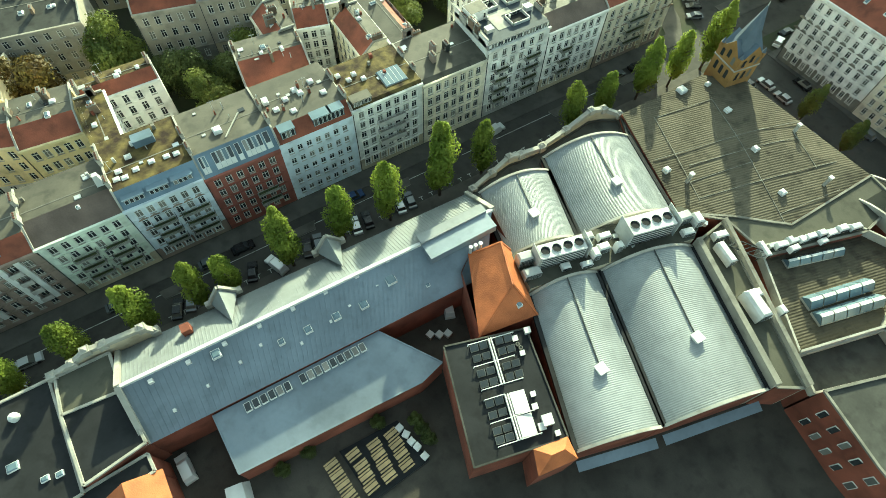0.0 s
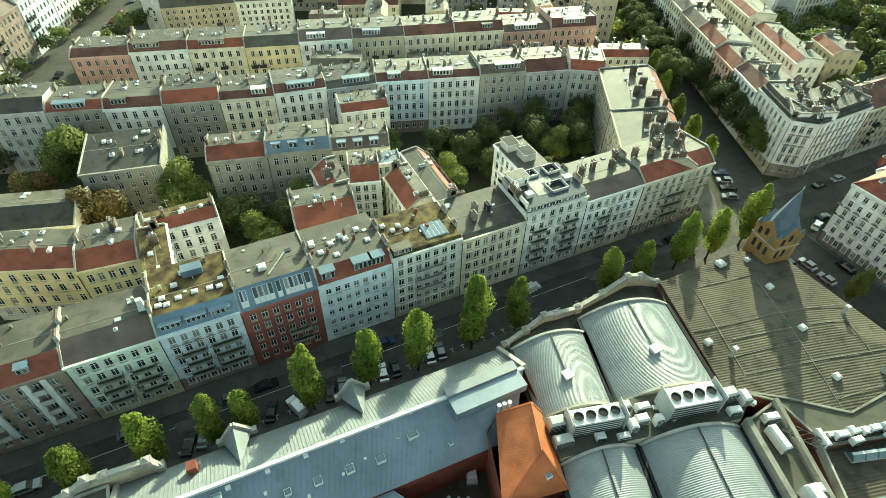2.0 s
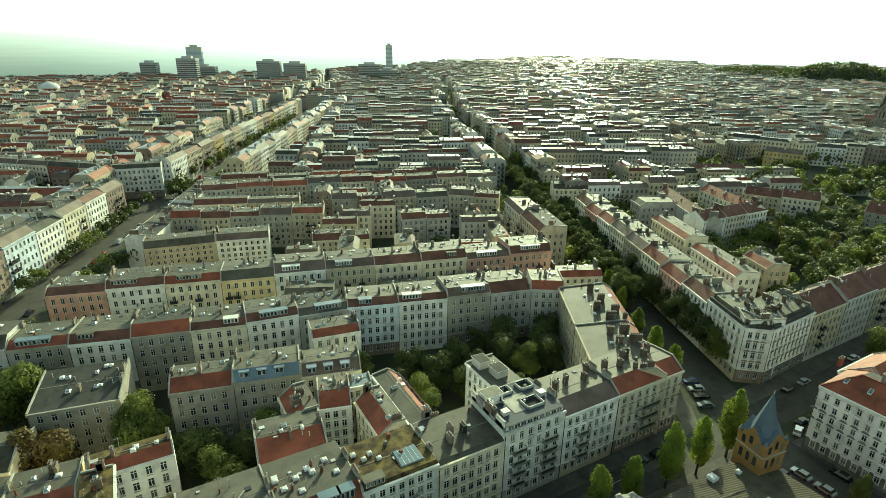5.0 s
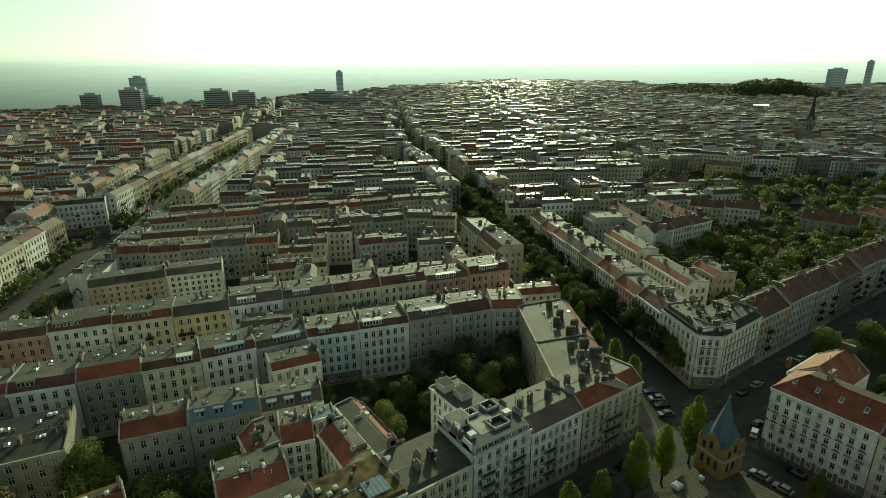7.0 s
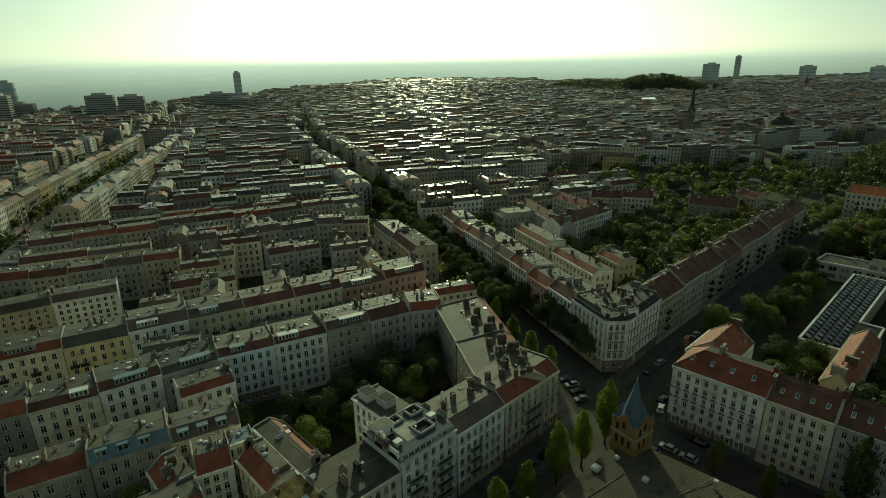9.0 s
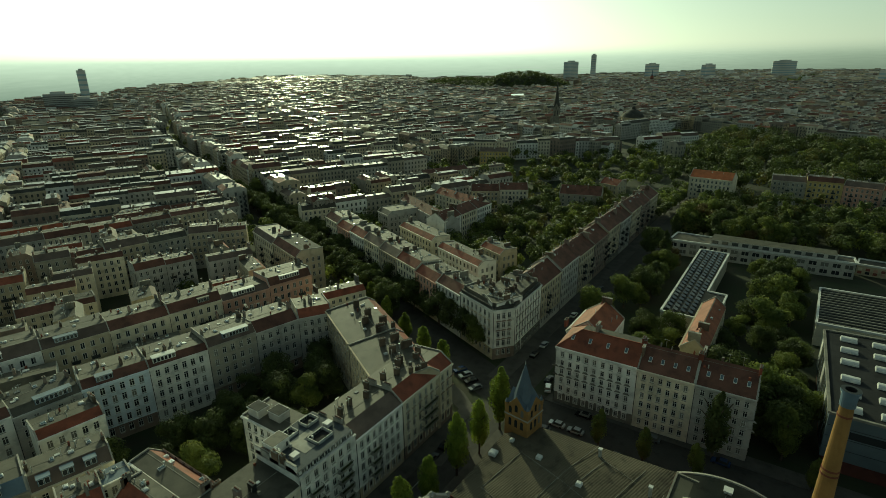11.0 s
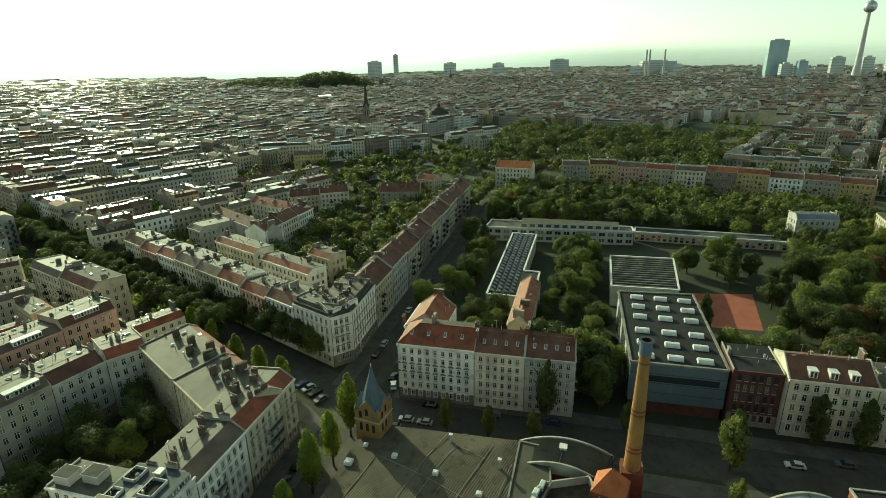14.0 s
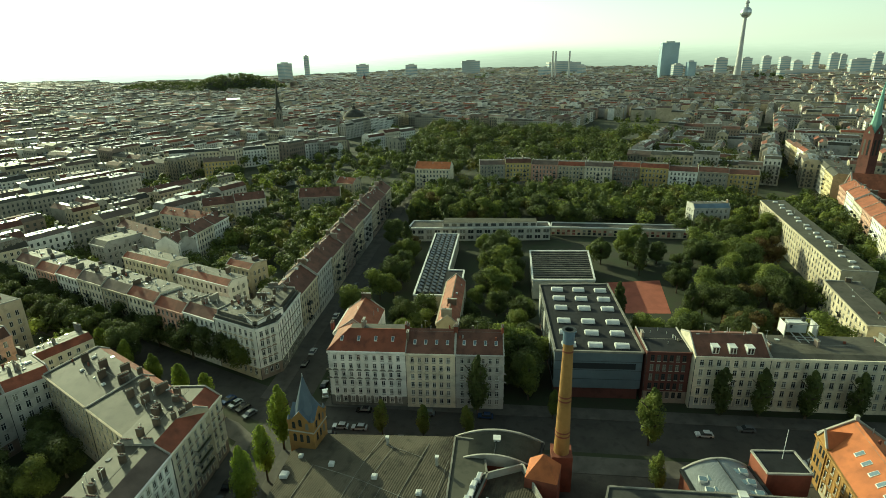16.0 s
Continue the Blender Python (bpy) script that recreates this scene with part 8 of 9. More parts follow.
for k in range(9):
    b = Build()
    b.box(1.0 + k * 1.55, 2.15 + k * 1.55, 0.12, 0.19, 18.5, 19.35, GLASS)
    q = part("attic_window", b, H[9])
    p = Build()
    p.box(1.54 + k * 1.55, 1.61 + k * 1.55, 0.08, 0.115, 18.5, 19.35, FRAME)
    p.box(0.94 + k * 1.55, 2.21 + k * 1.55, 0.06, 0.115, 18.43, 18.5, FRAME)
    part("frame", p, q)
ob = house((62.0, 95.5), (62.0, 82.8), 7.5, 18.5, 6, 5, WALLS["white"], [(0, 0, FELT), (7.5, 0.2, FELT)], "white rear wing with roof terraces", REAR)
for x0, y0 in ((1.0, 1.0), (6.0, 2.5)):
    b = Build()
    b.box(x0, x0 + 3.5, y0, y0 + 3.0, 18.5, 20.4, WALLS["grey"])
    b.box(x0 - 0.15, x0 + 3.65, y0 - 0.15, y0 + 3.15, 20.4, 20.5, WHITE)
    b.box(x0 - 0.02, x0 + 3.52, y0 - 0.02, y0 + 3.02, 20.5, 20.56, GREYFELT)
    part("penthouse", b, ob, "white plastered penthouse")
# tall stacks on the wing beside the cross street
for x, y, l in ((109.0, 95.0, 2.6), (112.6, 97.0, 2.2), (106.8, 88.0, 2.4), (103.4, 89.6, 1.6), (101.6, 84.6, 1.8), (105.2, 82.6, 3.0), (110.5, 102.0, 1.8), (114.6, 104.6, 2.0), (98.2, 79.6, 1.8), (117.5, 112.0, 1.8)):
    for ob_ in EWING:
        p_ = ob_.matrix_basis.inverted() @ Vector((x, y, 0))
        w, d, prof = ROOFS[ob_.name]
        if 0 < p_.x < w and 0 < p_.y < d:
            chimney(ob_, p_.x, p_.y, roof_z(prof, p_.y), 0.7, l, 2.2, SOOT)
# white house with the brown roof edge
for k in (1, 2, 3):
    balcony(H[10], I4, 4.2, 7.0, fl(H[10], k))
for x, y in ((3.0, 7.0), (7.0, 8.0), (11.0, 6.5), (14.0, 9.0)):
    chimney(H[10], x, y, 18.5, 0.7, 1.2, 1.8, SOOT)
# cream corner house
pediments(H[11], (2, 3), True)
for k in (1, 2, 3):
    balcony(H[11], I4, 7.6, 13.2, fl(H[11], k))
for x, y in ((3.0, 8.0), (6.5, 6.5), (10.0, 9.0), (15.0, 7.0), (18.0, 8.5)):
    chimney(H[11], x, y, 18.5, 0.8, 1.4, 2.0, SOOT)
for ob_ in [o for o in scene.objects if o.get("group") == EAST and o.name.startswith("house") and "corner" in o.get("label", "")]:
    pediments(ob_, (1, 2, 3), True)
    w, d, prof = ROOFS[ob_.name]
    b = Build()
    b.box(0.0, w, 0.35, 1.15, prof[0][1] + 0.1, prof[0][1] + 0.95, GREYFELT)
    part("eaves_band", b, ob_, "dark metal band behind the cornice")
    if "chamfered" not in ob_["label"]:
        for k in range(7):
            x, y = w * (0.08 + 0.13 * k), gd.uniform(3, 10)
            chimney(ob_, x, y, roof_z(prof, y), 0.55, gd.uniform(0.7, 1.5), gd.uniform(1.2, 1.9), SOOT)
        for k in range(4):
            skylight(ob_, w * gd.uniform(0.1, 0.9), gd.uniform(3, 9), roof_z(prof, 5), 0.9, 0.9, 0.3, GLASS)
for ob_ in [o for o in scene.objects if o.get("group") == SE and o.name.startswith("house") and o.location.y > 0 and o.location.x < 135]:
    pediments(ob_, (2, 3), True)
    w, d, prof = ROOFS[ob_.name]
    for x in (0.3, w - 0.3):
        chimney(ob_, x, 6.5, roof_z(prof, 6.5), 0.6, 1.8, 1.6, BRICK)
    for k in range(4):
        roof_window(ob_, w * (0.15 + 0.22 * k), 2.5, 0.8, 1.2)
for o in [o for o in scene.objects if o.get("group") == SE and "dormers" in o.get("label", "")]:
    for x in (4.5, 9.0, 13.5):
        dormer(o, x, x + 1.8, 0.8, 1.9, WHITE, 2.2, 2, "white dormer")

for ob_ in CREAM + BACKROW:
    w, d, prof = ROOFS[ob_.name]
    if gd.random() < 0.85:
        n = gd.choice((4, 6, 8))
        x0 = gd.uniform(1.0, max(1.2, w - n * 1.0 - 1))
        dormer(ob_, x0, x0 + n * 0.95, 0.7, 1.4, gd.choice((SLATE, FELT, WHITE)), 2.0, n, "wide dormer with a window band")
for o in [o for o in scene.objects if o.get("label") in ("grey rear house with a slate mansard", "cream rear house with dormers and a flat roof")]:
    for x in (1.5, 5.5, 9.5):
        dormer(o, x, x + 2.2, 0.5, 1.5, SLATE, 1.8, 2)

# ---- brewery machinery ----
deck = thing("machine_deck", "flat roof strip between the vaulted halls", "roof", group=BREW)
b = Build()
b.prism([(35.2, 26.0), (47.6, 23.6), (65.6, 19.2), (70.5, 21.8), (68.4, 25.5), (49.4, 30.2), (36.2, 33.0)], 0, 11.0, WALLS["tan"], SANDFELT)
part("roof", b, deck)
RZ_ = -13.0


def machine(x, y, z, w, d, h, label="white ventilation unit with dark louvres", material=None, fans=0, name="ventilation_unit"):
    ob = thing(name, label, "ventilation unit", pose(x, y, z, 0, 0, RZ_ + gd.uniform(-3, 3)), "roof machinery")
    b = Build()
    e = 0.0 if fans else min(w, d) * 0.22
    b.box(-w / 2, w / 2, -d / 2, d / 2, 0.2, h - e, material or WHITE)
    if e:
        b.box(-w / 2, w / 2, -d / 2, d / 2, h - e, h, material or WHITE, inset=e * 0.8)
    b.box(-w / 2 + 0.1, w / 2 - 0.1, -d / 2 + 0.1, d / 2 - 0.1, 0, 0.2, IRON)
    if fans:
        b.box(-w / 2 - 0.04, w / 2 + 0.04, -d / 2 - 0.04, d / 2 + 0.04, h, h + 0.08, material or WHITE)
        b.box(-w / 2 - 0.6, -w / 2 - 0.45, -d / 2 - 0.3, d / 2 + 0.3, 0.2, h + 0.9, LIGHTGREY)
        b.box(w / 2 + 0.45, w / 2 + 0.6, -d / 2 - 0.3, d / 2 + 0.3, 0.2, h + 0.9, LIGHTGREY)
    part("casing", b, ob)
    for k in range(fans):
        q = Build()
        x0 = -w / 2 + w * (k + 0.5) / fans
        q.tube(x0, 0, [(h + 0.05, min(d, w / fans) * 0.4), (h + 0.3, min(d, w / fans) * 0.4)], METAL, 14, False)
        q.tube(x0, 0, [(h + 0.1, min(d, w / fans) * 0.38), (h + 0.12, min(d, w / fans) * 0.38)], DARKFELT, 14)
        part("fan", q, ob, "round black fan")
    q = Build()
    for k in range(5):
        q.box(-w / 2 + 0.1, w / 2 - 0.1, -d / 2 - 0.03, -d / 2 - 0.005, 0.35 + k * (h - 0.5) / 5, 0.35 + (k + 0.55) * (h - 0.5) / 5, IRON)
    part("louvre", q, ob, "dark louvres")
    return ob


machine(42.7, 28.4, 11.0, 8.0, 2.6, 3.6, "long white cooling unit with four fans", None, 4, "cooling_unit")
machine(58.6, 24.6, 11.0, 8.2, 3.4, 4.0, "long white cooling unit with four fans", None, 4, "cooling_unit")
for x, y, w, d, h in ((37.6, 30.9, 2.6, 1.8, 1.9), (37.2, 28.2, 3.0, 1.6, 1.4), (43.1, 26.4, 1.6, 1.2, 0.9), (48.8, 25.7, 1.3, 1.8, 1.4), (49.0, 28.9, 3.0, 1.4, 1.6), (52.4, 27.6, 2.4, 1.2, 1.2), (50.8, 25.9, 2.2, 1.4, 1.3), (53.0, 24.6, 1.2, 1.2, 1.8), (66.4, 23.4, 3.6, 1.8, 1.8), (69.0, 21.8, 1.6, 2.2, 1.6), (66.0, 20.8, 2.2, 1.3, 1.0), (46.6, 25.0, 2.0, 1.0, 0.7),
                      (70.3, 17.4, 2.6, 1.3, 1.3), (68.2, 14.2, 1.5, 4.2, 1.6), (64.9, 4.6, 2.2, 5.0, 2.2), (66.6, 6.2, 2.4, 1.4, 1.4), (68.2, 1.8, 1.1, 1.4, 1.5), (75.1, 11.4, 1.0, 3.0, 1.0)):
    if y > 19.5:
        machine(x * 0.985, y * 0.99, 11.0, w, d, h * 1.4, material=LIGHTGREY if w > 2.5 else None)
    else:
        machine(x, y, 9.75, w, d, h * 1.35)
for k, (x, y) in enumerate(((78.2, 10.4), (80.4, 10.2), (82.6, 9.4), (84.6, 9.0), (86.4, 8.4), (88.4, 7.6), (90.6, 7.2), (93.0, 6.2), (79.6, 8.8), (85.6, 7.2))):
    machine(x, y, 9.85, gd.uniform(1.2, 2.4), gd.uniform(0.9, 1.5), gd.uniform(0.8, 1.6), material=METAL if k % 3 == 1 else None)
b = Build()
for k in range(6):
    b.beam((70.2 + k * 0.5, 15.2 - k * 0.9, 10.6), (72.8 + k * 0.5, 14.6 - k * 0.9, 10.6), 0.06, IRON)
for x, y in ((70.2, 15.2), (72.8, 14.6)):
    b.beam((x, y, 10.6), (x + 2.5, y - 4.5, 10.6), 0.08, IRON)
    b.beam((x, y, 9.6), (x, y, 10.6), 0.08, IRON)
    b.beam((x + 2.5, y - 4.5, 9.6), (x + 2.5, y - 4.5, 10.6), 0.08, IRON)
solid("steel_frame", b, "dark steel frame on the connecting roof", "frame", group="roof machinery")


def duct(points, r, label="bent galvanised metal duct on the roof"):
    b = Build()
    for p, q in zip(points, points[1:]):
        b.beam(p, q, r, METAL)
    solid("duct", b, label, "duct", group="roof machinery")


duct([(38.5, 31.5, 10.4), (47, 29.9, 10.4), (47.5, 28.0, 10.4), (53.5, 26.6, 10.4)], 0.35)
duct([(53.5, 26.8, 11.0), (55.0, 26.2, 11.0), (55.4, 23.4, 10.6)], 0.4)
duct([(64.5, 23.6, 11.0), (68.5, 22.6, 11.0), (70.2, 20.4, 10.4)], 0.4)
duct([(76.4, 11.4, 10.3), (92.5, 6.8, 10.3)], 0.35)
duct([(65.2, 2.2, 10.2), (68.8, 1.4, 10.2)], 0.15)


def lantern(a, c, width, z, h, label):
    """A glazed lantern along a line on a roof."""
    a, c = Vector((*a, z)), Vector((*c, z))
    d = (c - a).normalized()
    s = Vector((-d.y, d.x, 0)) * width / 2
    up = Vector((0, 0, h))
    ob = thing("glass_lantern", label, "roof light", group="glass lanterns")
    b = Build()
    b.hexa([a - s, c - s, c + s, a + s, a - s + up * 0.3, c - s + up * 0.3, c + s + up * 0.3, a + s + up * 0.3], COPING)
    part("curb", b, ob)
    n = 5
    e = s * 0.25
    for k in range(n):
        p, q = a + (c - a) * (k + 0.04) / n, a + (c - a) * (k + 0.96) / n
        for sg in (-1, 1):
            b = Build()
            b.face([p + s * sg + up * 0.3, q + s * sg + up * 0.3, q + e * sg + up, p + e * sg + up], SKYGLASS)
            part("pane", b, ob)
        b = Build()
        b.hexa([p - e + up * 0.97, q - e + up * 0.97, q + e + up * 0.97, p + e + up * 0.97, p - e + up * 1.05, q - e + up * 1.05, q + e + up * 1.05, p + e + up * 1.05], WHITE)
        part("ridge_vent", b, ob)
    for p in (a, c):
        b = Build()
        b.face([p - s + up * 0.3, p + s + up * 0.3, p + e + up, p - e + up], SKYGLASS)
        part("end_pane", b, ob)
    return ob


lantern((74.6, 0.6), (87.2, -2.6), 2.5, 8.2, 1.7, "long glazed roof lantern with white vents")
lantern((73.8, -2.2), (86.2, -5.5), 2.5, 8.2, 1.7, "long glazed roof lantern beside its twin")
lantern((77.8, 7.7), (88.6, 4.3), 1.8, 8.2, 1.4, "glazed roof lantern below the ducts")

# ornamented street gables of the halls
for pts in (((39.6, 49.8, 7.6), (44.6, 50.8, 8.2), (49.1, 51.6, 9.3), (51.5, 51.2, 9.1), (56.4, 50.9, 8.5)), ((56.8, 51.1, 8.5), (63.2, 51.8, 9.0), (69.9, 52.6, 10.2), (72.6, 51.8, 10.0), (75.8, 50.0, 8.4)),
            ((-35.2, 51.8, 9.2), (-32.0, 52.0, 9.6), (-29.4, 52.3, 10.8), (-27.0, 52.1, 10.6), (-21.2, 51.9, 10.4), (-20.0, 51.7, 8.2))):
    ob = thing("street_gable", "pale ornamented street gable with stone coping", "gable", group=BREW)
    b = Build()
    for p, q in zip(pts, pts[1:]):
        b.hexa([(p[0], p[1] - 0.3, 0), (q[0], q[1] - 0.3, 0), (q[0], q[1] + 0.3, 0), (p[0], p[1] + 0.3, 0), (p[0], p[1] - 0.3, p[2]), (q[0], q[1] - 0.3, q[2]), (q[0], q[1] + 0.3, q[2]), (p[0], p[1] + 0.3, p[2])], WALLS["tan"])
    part("wall", b, ob, "tan brick wall")
    for p, q in zip(pts, pts[1:]):
        b = Build()
        b.beam((p[0], p[1], p[2] + 0.15), (q[0], q[1], q[2] + 0.15), 0.42, COPING)
        part("coping", b, ob, "pale stone coping")
    for p in pts:
        b = Build()
        b.box(p[0] - 0.65, p[0] + 0.65, p[1] - 0.65, p[1] + 0.65, p[2] - 0.6, p[2] + 0.7, COPING)
        b.box(p[0] - 0.45, p[0] + 0.45, p[1] - 0.45, p[1] + 0.45, p[2] + 0.7, p[2] + 1.1, COPING, inset=0.35)
        part("pier_cap", b, ob, "stone pier cap")
for p, q in (((26.4, 0.9), (39.0, -2.7)), ((40.2, -3.0), (57.0, -7.0))):
    b = Build()
    d = (Vector((*q, 0)) - Vector((*p, 0))).normalized()
    s = Vector((d.y, -d.x, 0))
    a_, c_ = Vector((*p, 5.6)), Vector((*q, 5.6))
    b.hexa([a_, c_, c_ + s * 1.5 - Vector((0, 0, 0.4)), a_ + s * 1.5 - Vector((0, 0, 0.4)), a_ + Vector((0, 0, 0.1)), c_ + Vector((0, 0, 0.1)), c_ + s * 1.5 - Vector((0, 0, 0.3)), a_ + s * 1.5 - Vector((0, 0, 0.3))], ZINC)
    solid("canopy", b, "narrow zinc canopy along the hall wall", "canopy", group="canopies")


# paired roof lights on the small curved hall
small = [o for o in scene.objects if o.get("label", "").startswith("small brewery hall with a curved")][0]
for k, (u_, v_) in enumerate(((0.22, 0.28), (0.22, 0.46), (0.22, 0.66), (0.72, 0.2), (0.72, 0.38), (0.72, 0.56))):
    p_ = Vector((101, -37, 0)).lerp(Vector((103.2, -51.5, 0)), u_).lerp(Vector((84, -39, 0)).lerp(Vector((86, -54, 0)), u_), v_)
    for e_ in (-0.9, 0.9):
        b = Build()
        b.box(-0.75, 0.75, -0.8, 0.8, -0.5, 0.22, WHITE)
        b.box(-0.65, 0.65, -0.7, 0.7, 0.22, 0.26, SKYGLASS)
        part("skylight", b, small, "white framed roof light", m=pose(p_.x + 0.13 * e_, p_.y - e_, 8.6 + 2.6 * (1 - (2 * u_ - 1) ** 2), 0, 0, -8))
for x_ in (9, 12, 15, 18, 21):
    roof_window(GABLED, x_, 3.2, 1.1, 1.6)


# windows in the brick front on the yard
for k in range(9):
    for z in (2.0, 6.6):
        y = -13.5 - k * 2.4 if k < 4 else -23.5 - (k - 4) * 4.2
        x = 63.2 - (y + 10.7) / -11.3 * 2.2 if y > -22 else 61 - (y + 22) / -38 * 3
        b = Build()
        b.box(-0.12, 0.05, -0.55, 0.55, 0, 2.3, FRAME)
        b.box(-0.14, -0.122, -0.46, 0.46, 0.1, 2.2, GLASS)
        part("window", b, bpy.data.objects["south_brick_hall"], m=pose(x, y, z, 0, 0, 10 if y > -22 else -4))


# ---- the yard ----
b = Build()
b.prism([(-3.3, 21.7), (-2.2, 12.4), (8.3, 13.2), (6.9, 21.2)], 0, 0.35, IRON, DARKFELT)
solid("terrace", b, "dark wooden beer garden terrace", "terrace", kind="structure")
tb = Build()
tb.box(-1.1, 1.1, -0.3, 0.3, 0.7, 0.76, WOOD)
bn = Build()
bn.box(-1.1, 1.1, -0.14, 0.14, 0.42, 0.47, WOOD)
lg = Build()
for s in (-0.8, 0.8):
    lg.beam((s, -0.25, 0), (s, 0.25, 0.7), 0.03, IRON)
    lg.beam((s, 0.25, 0), (s, -0.25, 0.7), 0.03, IRON)
beer = thing("beer_table", "yellow wooden beer table with two benches", "table", pose(-1.6, 20.0, 0.35, 0, 0, 8), "beer garden tables")
part("tabletop", tb, beer)
part("trestle", lg, beer, "folding iron trestles")
for s in (-0.62, 0.62):
    part("bench", bn.mesh("bench"), beer, m=Matrix.Translation((0, s, 0)))
for i in range(3):
    for j in range(4):
        if i or j:
            copy_thing(beer, pose(-1.2 + i * 3.1 - j * 0.05, 19.6 - j * 1.75, 0.35, 0, 0, 8 + gd.uniform(-2, 2)))
for j in range(5):
    copy_thing(beer, pose(-5.2 + j * 0.15, 20.4 - j * 1.75, 0.06, 0, 0, 8 + gd.uniform(-5, 5)))
for x, y in ((6.6, 19.8), (7.0, 18.4), (7.2, 17.0), (7.6, 15.8), (7.9, 14.0)):
    b = Build()
    b.box(-0.5, 0.5, -0.5, 0.5, 0.0, 0.95, WHITE, inset=0.06)
    b.box(-0.55, 0.55, -0.55, 0.55, 0.95, 1.05, WHITE, inset=0.1)
    solid("covered_crate", b, "white covered crate on the terrace edge", "crate", pose(x, y, 0.35, 0, 0, gd.uniform(0, 40)), "covered crates")
for x, y in ((9.4, 19.6), (9.6, 17.8), (9.8, 16.0), (-7.5, 24.0), (4.0, 22.4), (-12.0, 23.6)):
    ob = thing("shrub", "dark green shrub in the yard", "shrub", pose(x, y, 0.06) @ Matrix.Diagonal((0.3, 0.3, 0.3, 1)), "yard shrubs")
    part("foliage", BROAD[1][0], ob)
b = Build()
b.hexa([(-20.5, 25.5, 0), (-17.0, 25.0, 0), (-17.4, 21.4, 0), (-21, 21.8, 0), (-20.0, 25.0, 3.2), (-17.5, 24.6, 3.2), (-17.8, 21.8, 3.2), (-20.5, 22.2, 3.2)], WHITE)
solid("tent", b, "white canvas tent in the yard", "tent")
for x, y in ((19.0, 31.0), (20.4, 30.2), (21.8, 29.6)):
    b = Build()
    b.box(-0.5, 0.5, -0.5, 0.5, 0, 1.0, WHITE)
    b.box(-0.6, 0.6, -0.6, 0.6, 1.0, 1.12, WHITE)
    solid("white_box", b, "small white box on the dark court floor", "box", pose(x, y, 5.0 * 0 + 0.06, 0, 0, 20), "white boxes")


for x, y, s in ((-43, 41.5, 1.6), (-39.5, 37.6, 1.1), (-37.6, 37.2, 1.1), (-50, 44, 1.6), (-58, 40, 1.4)):
    skylight(bpy.data.objects["far_west_hall"], x, y, 8.5, s, s * 0.8, 0.3, SKYGLASS, "blue glazed roof light")
b = Build()
b.tube(0, 0, [(0, 0.75), (0.5, 0.75), (0.9, 0.55), (1.1, 0.1)], WHITE, 14)
solid("roof_dome", b, "small white dome on the flat roof", "roof light", pose(-41.5, 48.6, 8.5))

# ---- vehicles ----
PAINTS = [mat("car_paint_" + n, c, 0.25, 1, 0.05, 3, 0, metal=0.3, spec=0.6) for n, c in (("silver", (0.5, 0.52, 0.53)), ("black", (0.02, 0.02, 0.022)), ("white", (0.75, 0.75, 0.73)), ("grey", (0.16, 0.17, 0.18)), ("blue", (0.04, 0.07, 0.16)), ("red", (0.3, 0.03, 0.03)))]
RUBBER = mat("rubber", (0.02, 0.02, 0.02), 0.9, 3, 0.2, 10, 0)


def car_kit(paint, van=False):
    L_, W2, hb, hc = (4.9, 0.95, 1.1, 2.0) if van else (4.4, 0.9, 0.85, 1.45)
    b = Build()
    b.hexa([(-L_ / 2, -W2, 0.3), (L_ / 2, -W2, 0.3), (L_ / 2, W2, 0.3), (-L_ / 2, W2, 0.3), (-L_ / 2 + 0.08, -W2 + 0.05, hb), (L_ / 2 - 0.15, -W2 + 0.05, hb - 0.1), (L_ / 2 - 0.15, W2 - 0.05, hb - 0.1), (-L_ / 2 + 0.08, W2 - 0.05, hb)], paint)
    body = b.mesh("body")
    x0, x1 = (-L_ / 2 + 0.15, L_ / 2 - 1.0) if van else (-L_ / 2 + 0.5, L_ / 2 - 1.15)
    c = Build()
    c.hexa([(x0, -W2 + 0.06, hb - 0.03), (x1, -W2 + 0.06, hb - 0.06), (x1, W2 - 0.06, hb - 0.06), (x0, W2 - 0.06, hb - 0.03), (x0 + 0.35, -W2 + 0.2, hc - 0.05), (x1 - 0.75, -W2 + 0.2, hc - 0.05), (x1 - 0.75, W2 - 0.2, hc - 0.05), (x0 + 0.35, W2 - 0.2, hc - 0.05)], paint if van else GLASS)
    cab = c.mesh("cabin")
    r = Build()
    r.hexa([(x0 + 0.33, -W2 + 0.19, hc - 0.05), (x1 - 0.73, -W2 + 0.19, hc - 0.05), (x1 - 0.73, W2 - 0.19, hc - 0.05), (x0 + 0.33, W2 - 0.19, hc - 0.05), (x0 + 0.45, -W2 + 0.25, hc), (x1 - 0.85, -W2 + 0.25, hc), (x1 - 0.85, W2 - 0.25, hc), (x0 + 0.45, W2 - 0.25, hc)], paint)
    roof_ = r.mesh("roof")
    w = Build()
    n = 12
    for s in (-0.1, 0.1):
        w.face([(0.31 * math.cos(math.tau * k / n), s, 0.31 * math.sin(math.tau * k / n)) for k in range(n)], RUBBER)
    for k in range(n):
        a_, c_ = math.tau * k / n, math.tau * (k + 1) / n
        w.face([(0.31 * math.cos(a_), -0.1, 0.31 * math.sin(a_)), (0.31 * math.cos(c_), -0.1, 0.31 * math.sin(c_)), (0.31 * math.cos(c_), 0.1, 0.31 * math.sin(c_)), (0.31 * math.cos(a_), 0.1, 0.31 * math.sin(a_))], RUBBER)
    return body, cab, roof_, w.mesh("wheel"), L_, W2


KITS = {}


